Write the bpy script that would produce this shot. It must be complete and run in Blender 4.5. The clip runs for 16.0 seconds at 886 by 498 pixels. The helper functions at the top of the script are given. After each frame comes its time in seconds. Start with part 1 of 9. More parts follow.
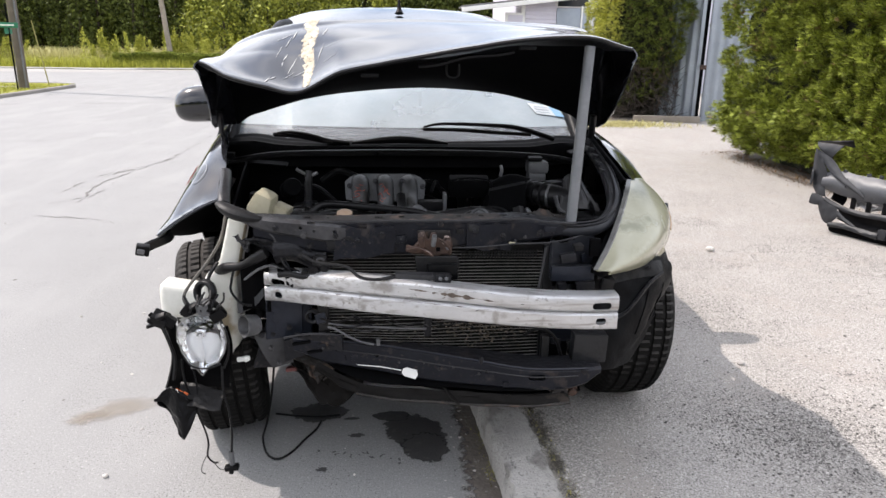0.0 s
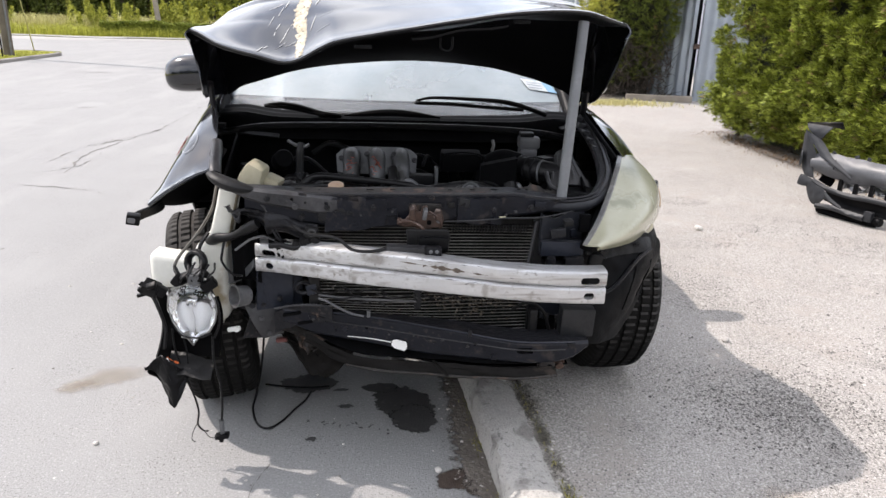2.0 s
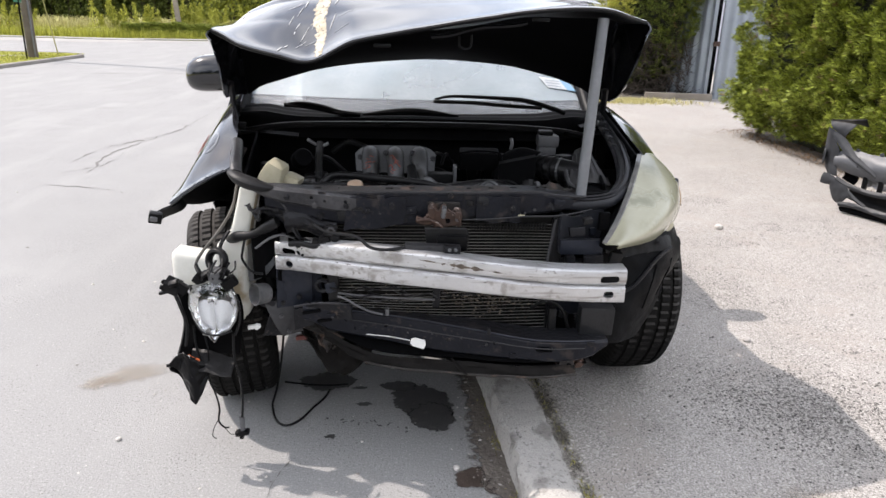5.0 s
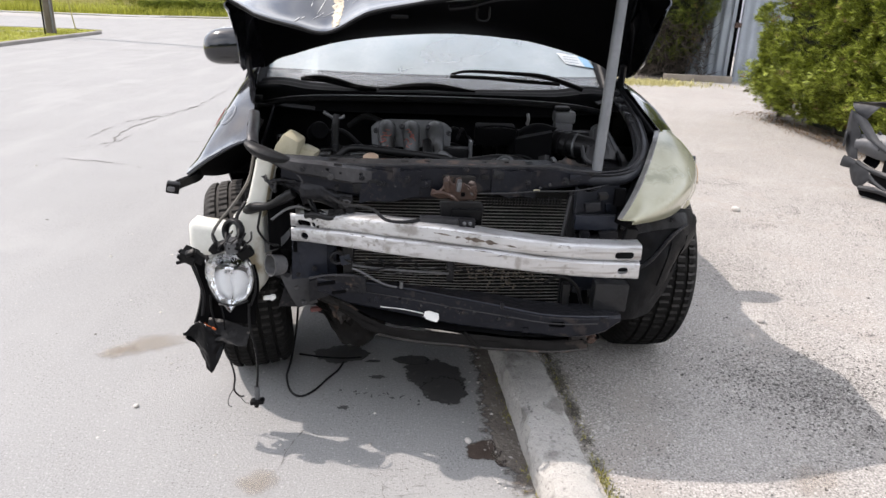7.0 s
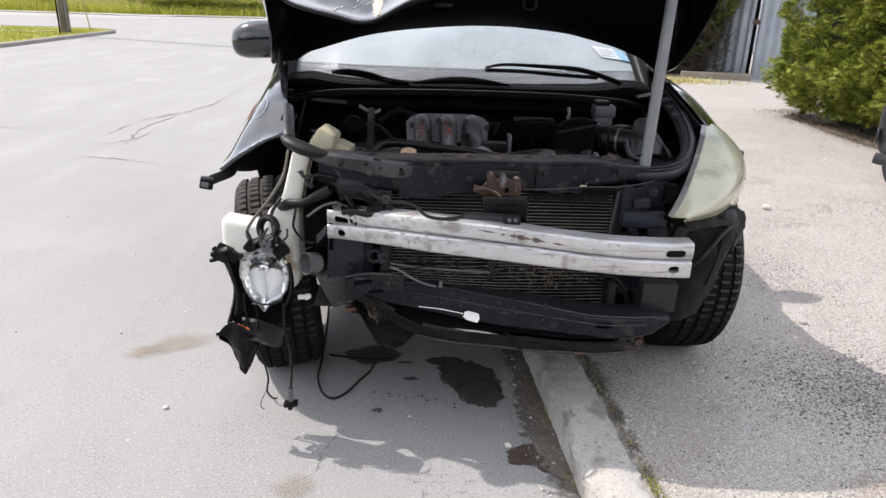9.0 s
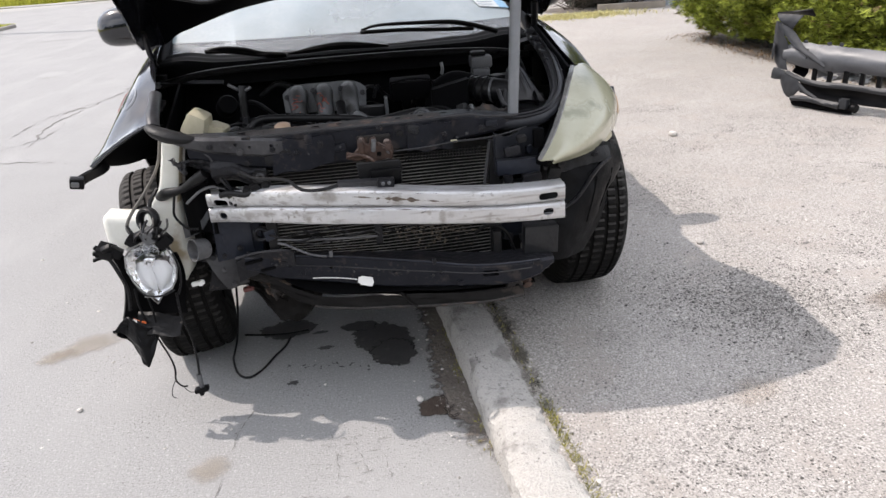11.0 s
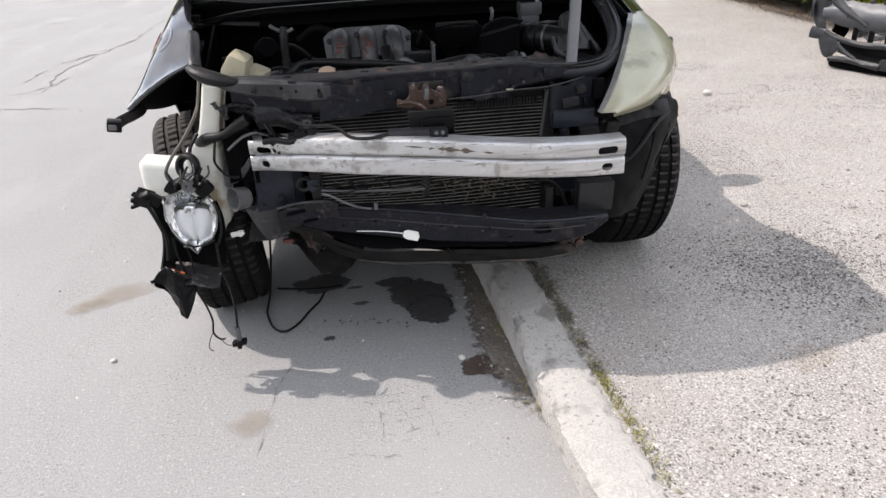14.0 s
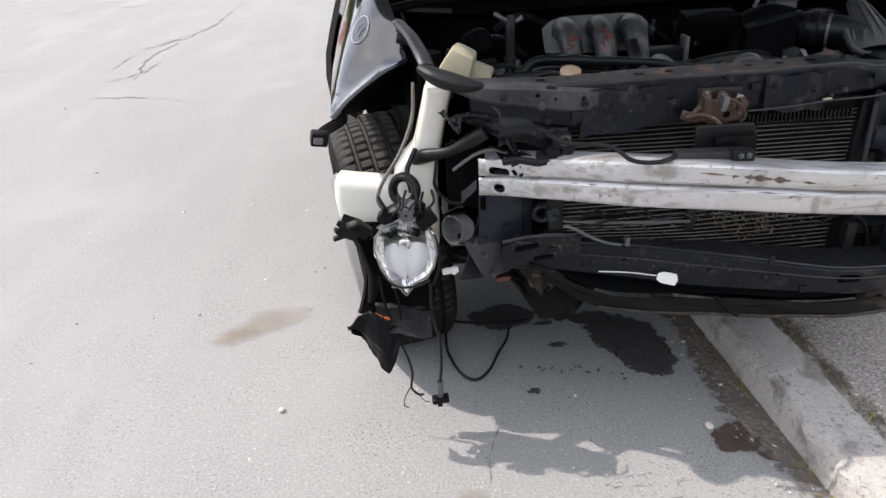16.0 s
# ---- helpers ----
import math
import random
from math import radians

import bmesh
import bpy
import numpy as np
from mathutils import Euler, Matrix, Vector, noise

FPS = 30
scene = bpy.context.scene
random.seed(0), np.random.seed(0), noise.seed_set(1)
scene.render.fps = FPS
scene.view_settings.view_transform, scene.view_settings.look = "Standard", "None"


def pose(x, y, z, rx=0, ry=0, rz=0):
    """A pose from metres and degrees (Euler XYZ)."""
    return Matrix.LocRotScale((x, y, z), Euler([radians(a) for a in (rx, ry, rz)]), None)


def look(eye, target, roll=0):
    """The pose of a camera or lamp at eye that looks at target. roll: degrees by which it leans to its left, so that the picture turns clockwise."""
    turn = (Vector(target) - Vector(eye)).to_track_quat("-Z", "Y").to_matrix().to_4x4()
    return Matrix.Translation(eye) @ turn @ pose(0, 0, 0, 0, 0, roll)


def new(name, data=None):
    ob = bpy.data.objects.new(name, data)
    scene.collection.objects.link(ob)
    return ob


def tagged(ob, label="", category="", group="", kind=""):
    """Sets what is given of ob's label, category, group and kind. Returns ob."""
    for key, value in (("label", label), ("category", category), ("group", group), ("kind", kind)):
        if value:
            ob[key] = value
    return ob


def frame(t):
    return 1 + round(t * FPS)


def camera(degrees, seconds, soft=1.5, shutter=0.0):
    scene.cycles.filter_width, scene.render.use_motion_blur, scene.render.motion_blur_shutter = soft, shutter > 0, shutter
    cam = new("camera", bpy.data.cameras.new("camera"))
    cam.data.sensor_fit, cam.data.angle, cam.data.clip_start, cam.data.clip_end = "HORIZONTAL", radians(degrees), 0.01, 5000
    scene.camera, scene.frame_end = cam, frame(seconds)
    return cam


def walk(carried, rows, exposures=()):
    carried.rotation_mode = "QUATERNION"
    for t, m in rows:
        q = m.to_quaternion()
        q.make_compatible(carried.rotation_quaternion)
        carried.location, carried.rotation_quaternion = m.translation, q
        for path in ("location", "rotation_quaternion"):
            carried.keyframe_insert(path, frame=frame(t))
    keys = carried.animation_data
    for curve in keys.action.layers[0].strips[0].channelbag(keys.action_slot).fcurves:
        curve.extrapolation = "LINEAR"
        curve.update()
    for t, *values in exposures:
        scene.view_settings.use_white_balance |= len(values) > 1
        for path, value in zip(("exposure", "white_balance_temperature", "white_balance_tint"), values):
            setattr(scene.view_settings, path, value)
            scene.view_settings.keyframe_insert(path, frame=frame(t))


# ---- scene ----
cam = camera(65.6, 16.0)
PATH = [
    (0, (-0.06, -1.949, 1.462), (0.07, -0.037, 0.893), 0.9),
    (0.5, (-0.064, -1.951, 1.459), (0.059, -0.041, 0.878), 1.3),
    (1, (-0.066, -1.955, 1.459), (0.073, -0.052, 0.862), 1.4),
    (1.5, (-0.065, -1.956, 1.454), (0.086, -0.064, 0.823), 1.6),
    (2, (-0.064, -1.964, 1.456), (0.096, -0.074, 0.823), 2.0),
    (2.5, (-0.066, -1.97, 1.465), (0.071, -0.072, 0.851), 1.1),
    (3, (-0.067, -1.968, 1.465), (0.076, -0.066, 0.864), 0.7),
    (3.5, (-0.07, -1.969, 1.459), (0.074, -0.077, 0.826), 1.4),
    (3.7, (-0.075, -1.973, 1.458), (0.049, -0.082, 0.817), 1.0),
    (5.8, (-0.065, -1.959, 1.439), (0.028, -0.064, 0.805), 2.4),
    (6, (-0.069, -1.958, 1.426), (0.032, -0.074, 0.762), 3.0),
    (6.5, (-0.081, -1.968, 1.428), (0.04, -0.092, 0.745), 3.2),
    (7, (-0.071, -1.98, 1.43), (0.0, -0.103, 0.743), 2.0),
    (7.5, (-0.064, -1.976, 1.433), (0.033, -0.104, 0.736), 2.2),
    (8, (-0.044, -1.981, 1.437), (0.082, -0.105, 0.756), 2.5),
    (8.5, (-0.03, -1.961, 1.397), (-0.143, -0.05, 0.816), 5.5),
    (9, (-0.167, -1.908, 1.397), (-0.124, -0.031, 0.707), 1.8),
    (9.5, (-0.304, -1.88, 1.367), (-0.193, -0.06, 0.545), 2.9),
    (10, (-0.216, -1.87, 1.379), (-0.052, -0.065, 0.535), -1.1),
    (10.2, (-0.135, -1.909, 1.399), (0.061, -0.107, 0.555), -3.0),
    (12.3, (0.107, -1.966, 1.429), (0.264, -0.12, 0.675), -4.4),
    (12.5, (0.102, -1.96, 1.418), (0.286, -0.132, 0.627), -2.3),
    (13, (0.121, -1.964, 1.404), (0.237, -0.145, 0.58), -1.6),
    (13.5, (0.086, -1.946, 1.385), (0.162, -0.147, 0.514), -1.2),
    (14, (-0.085, -1.869, 1.382), (0.06, -0.095, 0.47), -3.0),
    (14.5, (-0.255, -1.768, 1.361), (-0.112, 0.011, 0.459), -0.9),
    (15, (-0.345, -1.608, 1.330), (-0.305, 0.163, 0.402), -2.2),
    (15.5, (-0.431, -1.436, 1.326), (-0.483, 0.340, 0.407), -4.7),
    (16, (-0.603, -1.389, 1.349), (-0.577, 0.375, 0.406), -3.4),
]
walk(cam, [(t, look(e, g, r)) for t, e, g, r in PATH], [(0, 0.24, 6500, 13), (10, 0.19, 6500, 13), (13, 0.11, 6500, 13), (16, 0.17, 6500, 13)])

# ---------------------------------------------------------------- light
SUN_TO = Vector((-0.87, 0.382, 1.365)).normalized()
world = bpy.data.worlds.new("sky")
scene.world = world
world.use_nodes = True
wn, wl = world.node_tree.nodes, world.node_tree.links
sky = wn.new("ShaderNodeTexSky")
sky.sky_type = 'NISHITA'
sky.sun_disc = False
sky.sun_elevation = math.asin(SUN_TO.z)
sky.sun_rotation = math.atan2(SUN_TO.x, SUN_TO.y)
sky.air_density, sky.dust_density = 1.0, 1.6
# scattered white clouds over the whole sky
wtc = wn.new("ShaderNodeTexCoord")
wno = wn.new("ShaderNodeTexNoise")
wno.inputs["Scale"].default_value, wno.inputs["Detail"].default_value = 2.6, 6.0
wra = wn.new("ShaderNodeValToRGB")
wra.color_ramp.elements[0].position, wra.color_ramp.elements[1].position = 0.30, 0.68
wmi = wn.new("ShaderNodeMixRGB")
wmi.inputs[2].default_value = (13.6, 13.9, 14.3, 1)
wl.new(wtc.outputs["Generated"], wno.inputs["Vector"])
wl.new(wno.outputs["Fac"], wra.inputs["Fac"])
wl.new(wra.outputs["Color"], wmi.inputs[0])
wl.new(sky.outputs["Color"], wmi.inputs[1])
wl.new(wmi.outputs["Color"], wn["Background"].inputs["Color"])
wn["Background"].inputs["Strength"].default_value = 0.15
lamp = bpy.data.lights.new("sun", 'SUN')
lamp.energy, lamp.angle, lamp.color = 3.75, radians(0.55), (1.0, 0.925, 0.855)
sun = new("sun", lamp)
sun.matrix_world = look(SUN_TO * 60, (0, 0, 0))
scene.view_settings.exposure = 0.22


# ---------------------------------------------------------------- materials
def mat(name, a, b, rough=0.6, metal=0.0, scale=3.0, fine=60.0, bump=0.15, spot=None, spot_at=0.62, spot_scale=9.0,
        coat=0.0, rough_var=0.12, depth=0.004, island=0.0, spec=0.5, transmission=0.0, speck=None, speck2=None, speck_scale=150.0, streak=None, dust=0.0, streak_map=(2.2, 0.22, 1.0), streak_turn=0.35, patchy=0.0, grain=0.0):
    """Two colours mixed by coarse and fine noise, spots of a third, fine relief."""
    m = bpy.data.materials.new(name)
    m.use_nodes = True
    n, l = m.node_tree.nodes, m.node_tree.links
    p = n["Principled BSDF"]
    geo = n.new("ShaderNodeNewGeometry")

    def noise_at(s, detail=4.0):
        t = n.new("ShaderNodeTexNoise")
        t.inputs["Scale"].default_value, t.inputs["Detail"].default_value = s, detail
        l.new(geo.outputs["Position"], t.inputs["Vector"])
        return t.outputs["Fac"]

    def ramp(fac, lo, hi):
        r = n.new("ShaderNodeMapRange")
        r.inputs["From Min"].default_value, r.inputs["From Max"].default_value = lo, hi
        l.new(fac, r.inputs["Value"])
        return r.outputs["Result"]

    def mix(fac, c1, c2):
        x = n.new("ShaderNodeMixRGB")
        for i, c in ((0, fac), (1, c1), (2, c2)):
            if hasattr(c, "is_linked"):
                l.new(c, x.inputs[i])
            else:
                x.inputs[i].default_value = c if i == 0 else (*c, 1)
        return x.outputs["Color"]

    coarse, small = noise_at(scale, 5.0), noise_at(fine, 3.0)
    col = mix(ramp(coarse, 0.35, 0.65), a, b)
    col = mix(ramp(small, 0.3, 0.75), col, mix(0.45, a, b))
    if island:
        rnd = mix(geo.outputs["Random Per Island"], tuple(c * (1 - island) for c in a), tuple(min(1, c * (1 + island)) for c in b))
        col = mix(0.75, col, rnd)
    if grain:                         # single grains lighter and darker than their bed
        g = n.new("ShaderNodeMixRGB")
        g.blend_type = 'MULTIPLY'
        g.inputs[0].default_value = 1.0
        gr = n.new("ShaderNodeMapRange")
        gr.inputs["From Min"].default_value, gr.inputs["From Max"].default_value = 0.36, 0.62
        gr.inputs["To Min"].default_value, gr.inputs["To Max"].default_value = 1 - grain, 1 + grain * 0.45
        l.new(small, gr.inputs["Value"])
        l.new(col, g.inputs[1])
        l.new(gr.outputs["Result"], g.inputs[2])
        col = g.outputs["Color"]
    if spot:
        col = mix(ramp(noise_at(spot_scale, 6.0), spot_at, spot_at + 0.08), col, spot)
    if streak:                        # long worn bands
        mp = n.new("ShaderNodeMapping")
        mp.inputs["Scale"].default_value = streak_map
        mp.inputs["Rotation"].default_value = (0, 0, streak_turn)
        l.new(geo.outputs["Position"], mp.inputs["Vector"])
        st = n.new("ShaderNodeTexNoise")
        st.inputs["Scale"].default_value, st.inputs["Detail"].default_value = 1.0, 6.0
        l.new(mp.outputs["Vector"], st.inputs["Vector"])
        col = mix(ramp(st.outputs["Fac"], 0.5, 0.68), col, streak)
    if speck:
        dots = ramp(noise_at(speck_scale, 2.0), 0.60, 0.66)
        if patchy:                    # specks gather in patches
            k = n.new("ShaderNodeMath")
            k.operation = 'MULTIPLY'
            l.new(dots, k.inputs[0])
            l.new(ramp(noise_at(patchy, 5.0), 0.38, 0.66), k.inputs[1])
            dots = k.outputs[0]
        col = mix(dots, col, speck)
    if speck2:
        col = mix(ramp(noise_at(speck_scale * 0.73, 2.0), 0.60, 0.68), col, speck2)
    if dust:                          # settled dust on what faces up, its paler tops doubling as highlights
        sp = n.new("ShaderNodeSeparateXYZ")
        l.new(geo.outputs["Normal"], sp.inputs["Vector"])
        ad = n.new("ShaderNodeMath")
        ad.operation = 'MULTIPLY_ADD'
        ad.inputs[1].default_value = 0.75
        l.new(sp.outputs["Z"], ad.inputs[0])
        l.new(noise_at(22.0, 6.0), ad.inputs[2])
        dr = n.new("ShaderNodeMapRange")
        dr.inputs["From Min"].default_value, dr.inputs["From Max"].default_value, dr.inputs["To Max"].default_value = 0.62, 1.25, dust
        l.new(ad.outputs[0], dr.inputs["Value"])
        col = mix(dr.outputs["Result"], col, (0.17, 0.16, 0.15))
    l.new(col, p.inputs["Base Color"])
    rr = n.new("ShaderNodeMapRange")
    rr.inputs["To Min"].default_value, rr.inputs["To Max"].default_value = max(0.02, rough - rough_var), min(1, rough + rough_var)
    l.new(coarse, rr.inputs["Value"])
    l.new(rr.outputs["Result"], p.inputs["Roughness"])
    p.inputs["Metallic"].default_value = metal
    p.inputs["Specular IOR Level"].default_value = spec
    p.inputs["Coat Weight"].default_value = coat
    p.inputs["Coat Roughness"].default_value = 0.04
    p.inputs["Transmission Weight"].default_value = transmission
    if bump:
        bp = n.new("ShaderNodeBump")
        bp.inputs["Strength"].default_value, bp.inputs["Distance"].default_value = bump, depth
        l.new(small, bp.inputs["Height"])
        l.new(bp.outputs["Normal"], p.inputs["Normal"])
    return m


PAINT = mat("black_paint", (0.005, 0.006, 0.009), (0.010, 0.011, 0.015), 0.16, 0.0, 2.0, 90, 0.02, coat=0.9, rough_var=0.06, dust=0.04, spec=0.35)
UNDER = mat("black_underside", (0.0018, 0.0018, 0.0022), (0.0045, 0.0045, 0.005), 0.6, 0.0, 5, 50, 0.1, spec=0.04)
PLASTIC = mat("black_plastic", (0.0026, 0.0026, 0.0031), (0.0066, 0.0066, 0.0074), 0.40, 0.0, 6, 120, 0.3, spec=0.13, dust=0.010, rough_var=0.18)
DUSTY = mat("dusty_black_plastic", (0.0055, 0.0055, 0.0062), (0.018, 0.0178, 0.0185), 0.42, 0.0, 7, 80, 0.4, spec=0.20, dust=0.06, rough_var=0.18)
# base holds the tyre's shade; dust on top doubles as sunlight on the tread
RUBBER = mat("tyre_rubber", (0.0055, 0.0054, 0.0054), (0.014, 0.0135, 0.013), 0.72, 0.0, 6, 70, 0.25, spec=0.08, dust=0.42)
HOSE = mat("hose_rubber", (0.0036, 0.0036, 0.0043), (0.0115, 0.0114, 0.012), 0.34, 0.0, 12, 90, 0.3, spec=0.22, dust=0.035, rough_var=0.18)
STEEL = mat("dirty_black_steel", (0.0060, 0.0062, 0.0082), (0.0205, 0.0208, 0.0240), 0.40, 0.2, 6, 85, 0.55,
            spot=(0.085, 0.062, 0.05), spot_at=0.66, spot_scale=22, spec=0.24, dust=0.06, speck=(0.040, 0.035, 0.033), speck_scale=90, patchy=9.0, rough_var=0.2)
FRAMEBLUE = mat("blue_black_steel", (0.011, 0.013, 0.020), (0.038, 0.043, 0.058), 0.32, 0.3, 5, 60, 0.2, spot=(0.12, 0.11, 0.10), spot_at=0.66, spec=0.25, dust=0.2)
ALU = mat("scratched_aluminium", (0.50, 0.50, 0.505), (0.64, 0.64, 0.65), 0.42, 0.6, 9, 75, 0.30,
          spot=(0.36, 0.345, 0.335), spot_at=0.60, spot_scale=15, speck=(0.30, 0.285, 0.27), speck_scale=60, patchy=6.0, streak=(0.33, 0.315, 0.305), streak_map=(5.0, 70.0, 70.0), streak_turn=0.0)
CASTALU = mat("cast_aluminium", (0.085, 0.088, 0.094), (0.19, 0.193, 0.20), 0.5, 0.5, 9, 120, 0.3, spot=(0.07, 0.065, 0.06), spot_at=0.58, dust=0.22)
GALV = mat("galvanised_pipe", (0.12, 0.127, 0.137), (0.205, 0.21, 0.22), 0.5, 0.3, 9, 70, 0.15, spot=(0.14, 0.105, 0.08), spot_at=0.66, spot_scale=16)
RUST = mat("rusty_steel", (0.030, 0.018, 0.014), (0.105, 0.060, 0.044), 0.65, 0.2, 18, 90, 0.6, spot=(0.28, 0.22, 0.19), spot_at=0.60, spot_scale=34, dust=0.15)
CREAM = mat("yellowed_plastic", (0.36, 0.325, 0.215), (0.52, 0.48, 0.36), 0.45, 0.0, 8, 60, 0.1, spot=(0.22, 0.175, 0.11), spot_at=0.58, spot_scale=11)
TANK = mat("white_tank_plastic", (0.66, 0.65, 0.585), (0.77, 0.76, 0.70), 0.42, 0.0, 6, 60, 0.08, spot=(0.40, 0.33, 0.22), spot_at=0.62, spot_scale=7)
LENS = mat("hazed_lens", (0.33, 0.32, 0.225), (0.47, 0.455, 0.345), 0.26, 0.0, 5, 80, 0.03, spot=(0.25, 0.25, 0.17), spot_at=0.56, spot_scale=5, coat=0.5, rough_var=0.08)
LENSEDGE = mat("lens_edge", (0.13, 0.13, 0.13), (0.27, 0.265, 0.25), 0.25, 0.0, 20, 80, 0.1)
CHROME = mat("lamp_chrome", (0.74, 0.75, 0.77), (0.90, 0.90, 0.92), 0.16, 1.0, 20, 60, 0.10, depth=0.004, spot=(0.45, 0.44, 0.43), spot_at=0.60, spot_scale=40)
WHITE = mat("white_plastic", (0.72, 0.72, 0.70), (0.82, 0.82, 0.80), 0.5, 0.0, 9, 80, 0.05)
TAN = mat("torn_filler", (0.36, 0.29, 0.19), (0.74, 0.68, 0.56), 0.9, 0.0, 40, 160, 1.0, spot=(0.80, 0.78, 0.72), spot_at=0.56, spot_scale=30, speck=(0.10, 0.09, 0.08), speck_scale=110)
REDMARK = mat("red_marker", (0.34, 0.06, 0.035), (0.45, 0.11, 0.065), 0.6, 0.0, 40, 120, 0.1)
ORANGE = mat("orange_plastic", (0.42, 0.085, 0.025), (0.55, 0.14, 0.045), 0.4, 0.0, 20, 80, 0.05)
OILCAP = mat("oil_cap", (0.42, 0.27, 0.17), (0.55, 0.42, 0.32), 0.6, 0.0, 20, 80, 0.1)
CHALK = mat("white_chalk", (0.26, 0.27, 0.29), (0.42, 0.43, 0.45), 0.9, 0.0, 60, 150, 0.3)
GREYLID = mat("grey_reservoir", (0.085, 0.085, 0.09), (0.155, 0.155, 0.158), 0.5, 0.0, 9, 90, 0.1)
FIN = mat("radiator_fins", (0.004, 0.004, 0.004), (0.015, 0.0142, 0.0135), 0.5, 0.3, 30, 160, 0.2, spec=0.10, dust=0.1)
BUMPER = mat("bare_bumper_plastic", (0.020, 0.0215, 0.0245), (0.046, 0.0485, 0.054), 0.50, 0.0, 3, 60, 0.1, spot=(0.13, 0.13, 0.13), spot_at=0.66, spot_scale=7, dust=0.12, spec=0.35)
RIM = mat("wheel_alloy", (0.35, 0.35, 0.36), (0.48, 0.48, 0.49), 0.35, 0.8, 8, 60, 0.1)
WIRE = mat("grey_cable", (0.06, 0.055, 0.05), (0.13, 0.12, 0.10), 0.6, 0.0, 20, 90, 0.1)
SIDING = mat("white_siding", (0.54, 0.53, 0.60), (0.64, 0.62, 0.69), 0.6, 0.0, 1.5, 30, 0.05)
ROOFING = mat("roof_shingle", (0.10, 0.10, 0.11), (0.18, 0.17, 0.17), 0.9, 0.0, 3, 30, 0.4)
CORR = mat("grey_corrugated_steel", (0.255, 0.29, 0.335), (0.365, 0.40, 0.44), 0.42, 0.45, 2.5, 25, 0.05, spot=(0.24, 0.25, 0.27), spot_at=0.66, spot_scale=3)
WOODPOLE = mat("weathered_pole", (0.07, 0.058, 0.047), (0.16, 0.135, 0.11), 0.9, 0.0, 3, 40, 0.6)
TIMBER = mat("old_timber", (0.20, 0.17, 0.14), (0.33, 0.29, 0.24), 0.9, 0.0, 4, 50, 0.5)
SIGNGREEN = mat("sign_green", (0.02, 0.16, 0.09), (0.03, 0.20, 0.11), 0.4, 0.2, 4, 50, 0.02)
ROAD = mat("old_asphalt", (0.266, 0.2638, 0.2590), (0.309, 0.3066, 0.3012), 0.9, 0.0, 0.8, 150, 0.55, spot=(0.306, 0.3035, 0.297), spot_at=0.60, spot_scale=0.9, depth=0.006,
           speck=(0.120, 0.116, 0.112), speck2=(0.352, 0.348, 0.341), speck_scale=125, streak=(0.306, 0.303, 0.2965), streak_map=(2.2, 0.45, 1.0), patchy=3.0, grain=0.15)
GRAVEL = mat("gravel_bed", (0.325, 0.302, 0.277), (0.42, 0.396, 0.370), 0.95, 0.0, 1.6, 150, 0.6, spot=(0.345, 0.317, 0.290), spot_at=0.54, spot_scale=4.5, depth=0.008,
             speck=(0.075, 0.07, 0.065), speck2=(0.54, 0.515, 0.49), speck_scale=165, patchy=2.2, grain=0.42)
STONE = mat("gravel_stone", (0.13, 0.122, 0.114), (0.46, 0.435, 0.405), 0.9, 0.0, 3, 90, 0.4, island=0.6)
CONCRETE = mat("kerb_concrete", (0.385, 0.366, 0.340), (0.520, 0.500, 0.468), 0.9, 0.0, 5, 150, 0.8, spot=(0.27, 0.255, 0.235), spot_at=0.57, spot_scale=8, depth=0.008, grain=0.14,
               speck=(0.19, 0.18, 0.17), speck_scale=75, patchy=7.0)
FARROAD = mat("far_kerb_concrete", (0.34, 0.325, 0.30), (0.46, 0.445, 0.42), 0.9, 0.0, 0.6, 20, 0.2)
SOIL = mat("bare_soil", (0.095, 0.082, 0.070), (0.19, 0.165, 0.142), 1.0, 0.0, 8, 70, 0.9, depth=0.01, speck=(0.30, 0.28, 0.25), speck_scale=70, patchy=4.0)
GRASSBED = mat("grass_bed", (0.19, 0.20, 0.032), (0.37, 0.345, 0.085), 1.0, 0.0, 0.7, 12, 0.6, depth=0.03)
def fading(m, grain=40.0, soft=0.25, most=1.0):
    """Lets a stain's edge break up: opacity from its 'fade' attribute and noise."""
    n, l = m.node_tree.nodes, m.node_tree.links
    at = n.new("ShaderNodeAttribute")
    at.attribute_name = "fade"
    geo = n.new("ShaderNodeNewGeometry")
    t = n.new("ShaderNodeTexNoise")
    t.inputs["Scale"].default_value, t.inputs["Detail"].default_value = grain, 5.0
    l.new(geo.outputs["Position"], t.inputs["Vector"])
    ad = n.new("ShaderNodeMath")
    ad.operation = 'ADD'
    l.new(at.outputs["Fac"], ad.inputs[0])
    l.new(t.outputs["Fac"], ad.inputs[1])
    r = n.new("ShaderNodeMapRange")
    r.inputs["From Min"].default_value, r.inputs["From Max"].default_value = 0.72 - soft / 2, 0.72 + soft
    r.inputs["To Max"].default_value = most
    l.new(ad.outputs[0], r.inputs["Value"])
    l.new(r.outputs["Result"], n["Principled BSDF"].inputs["Alpha"])
    return m


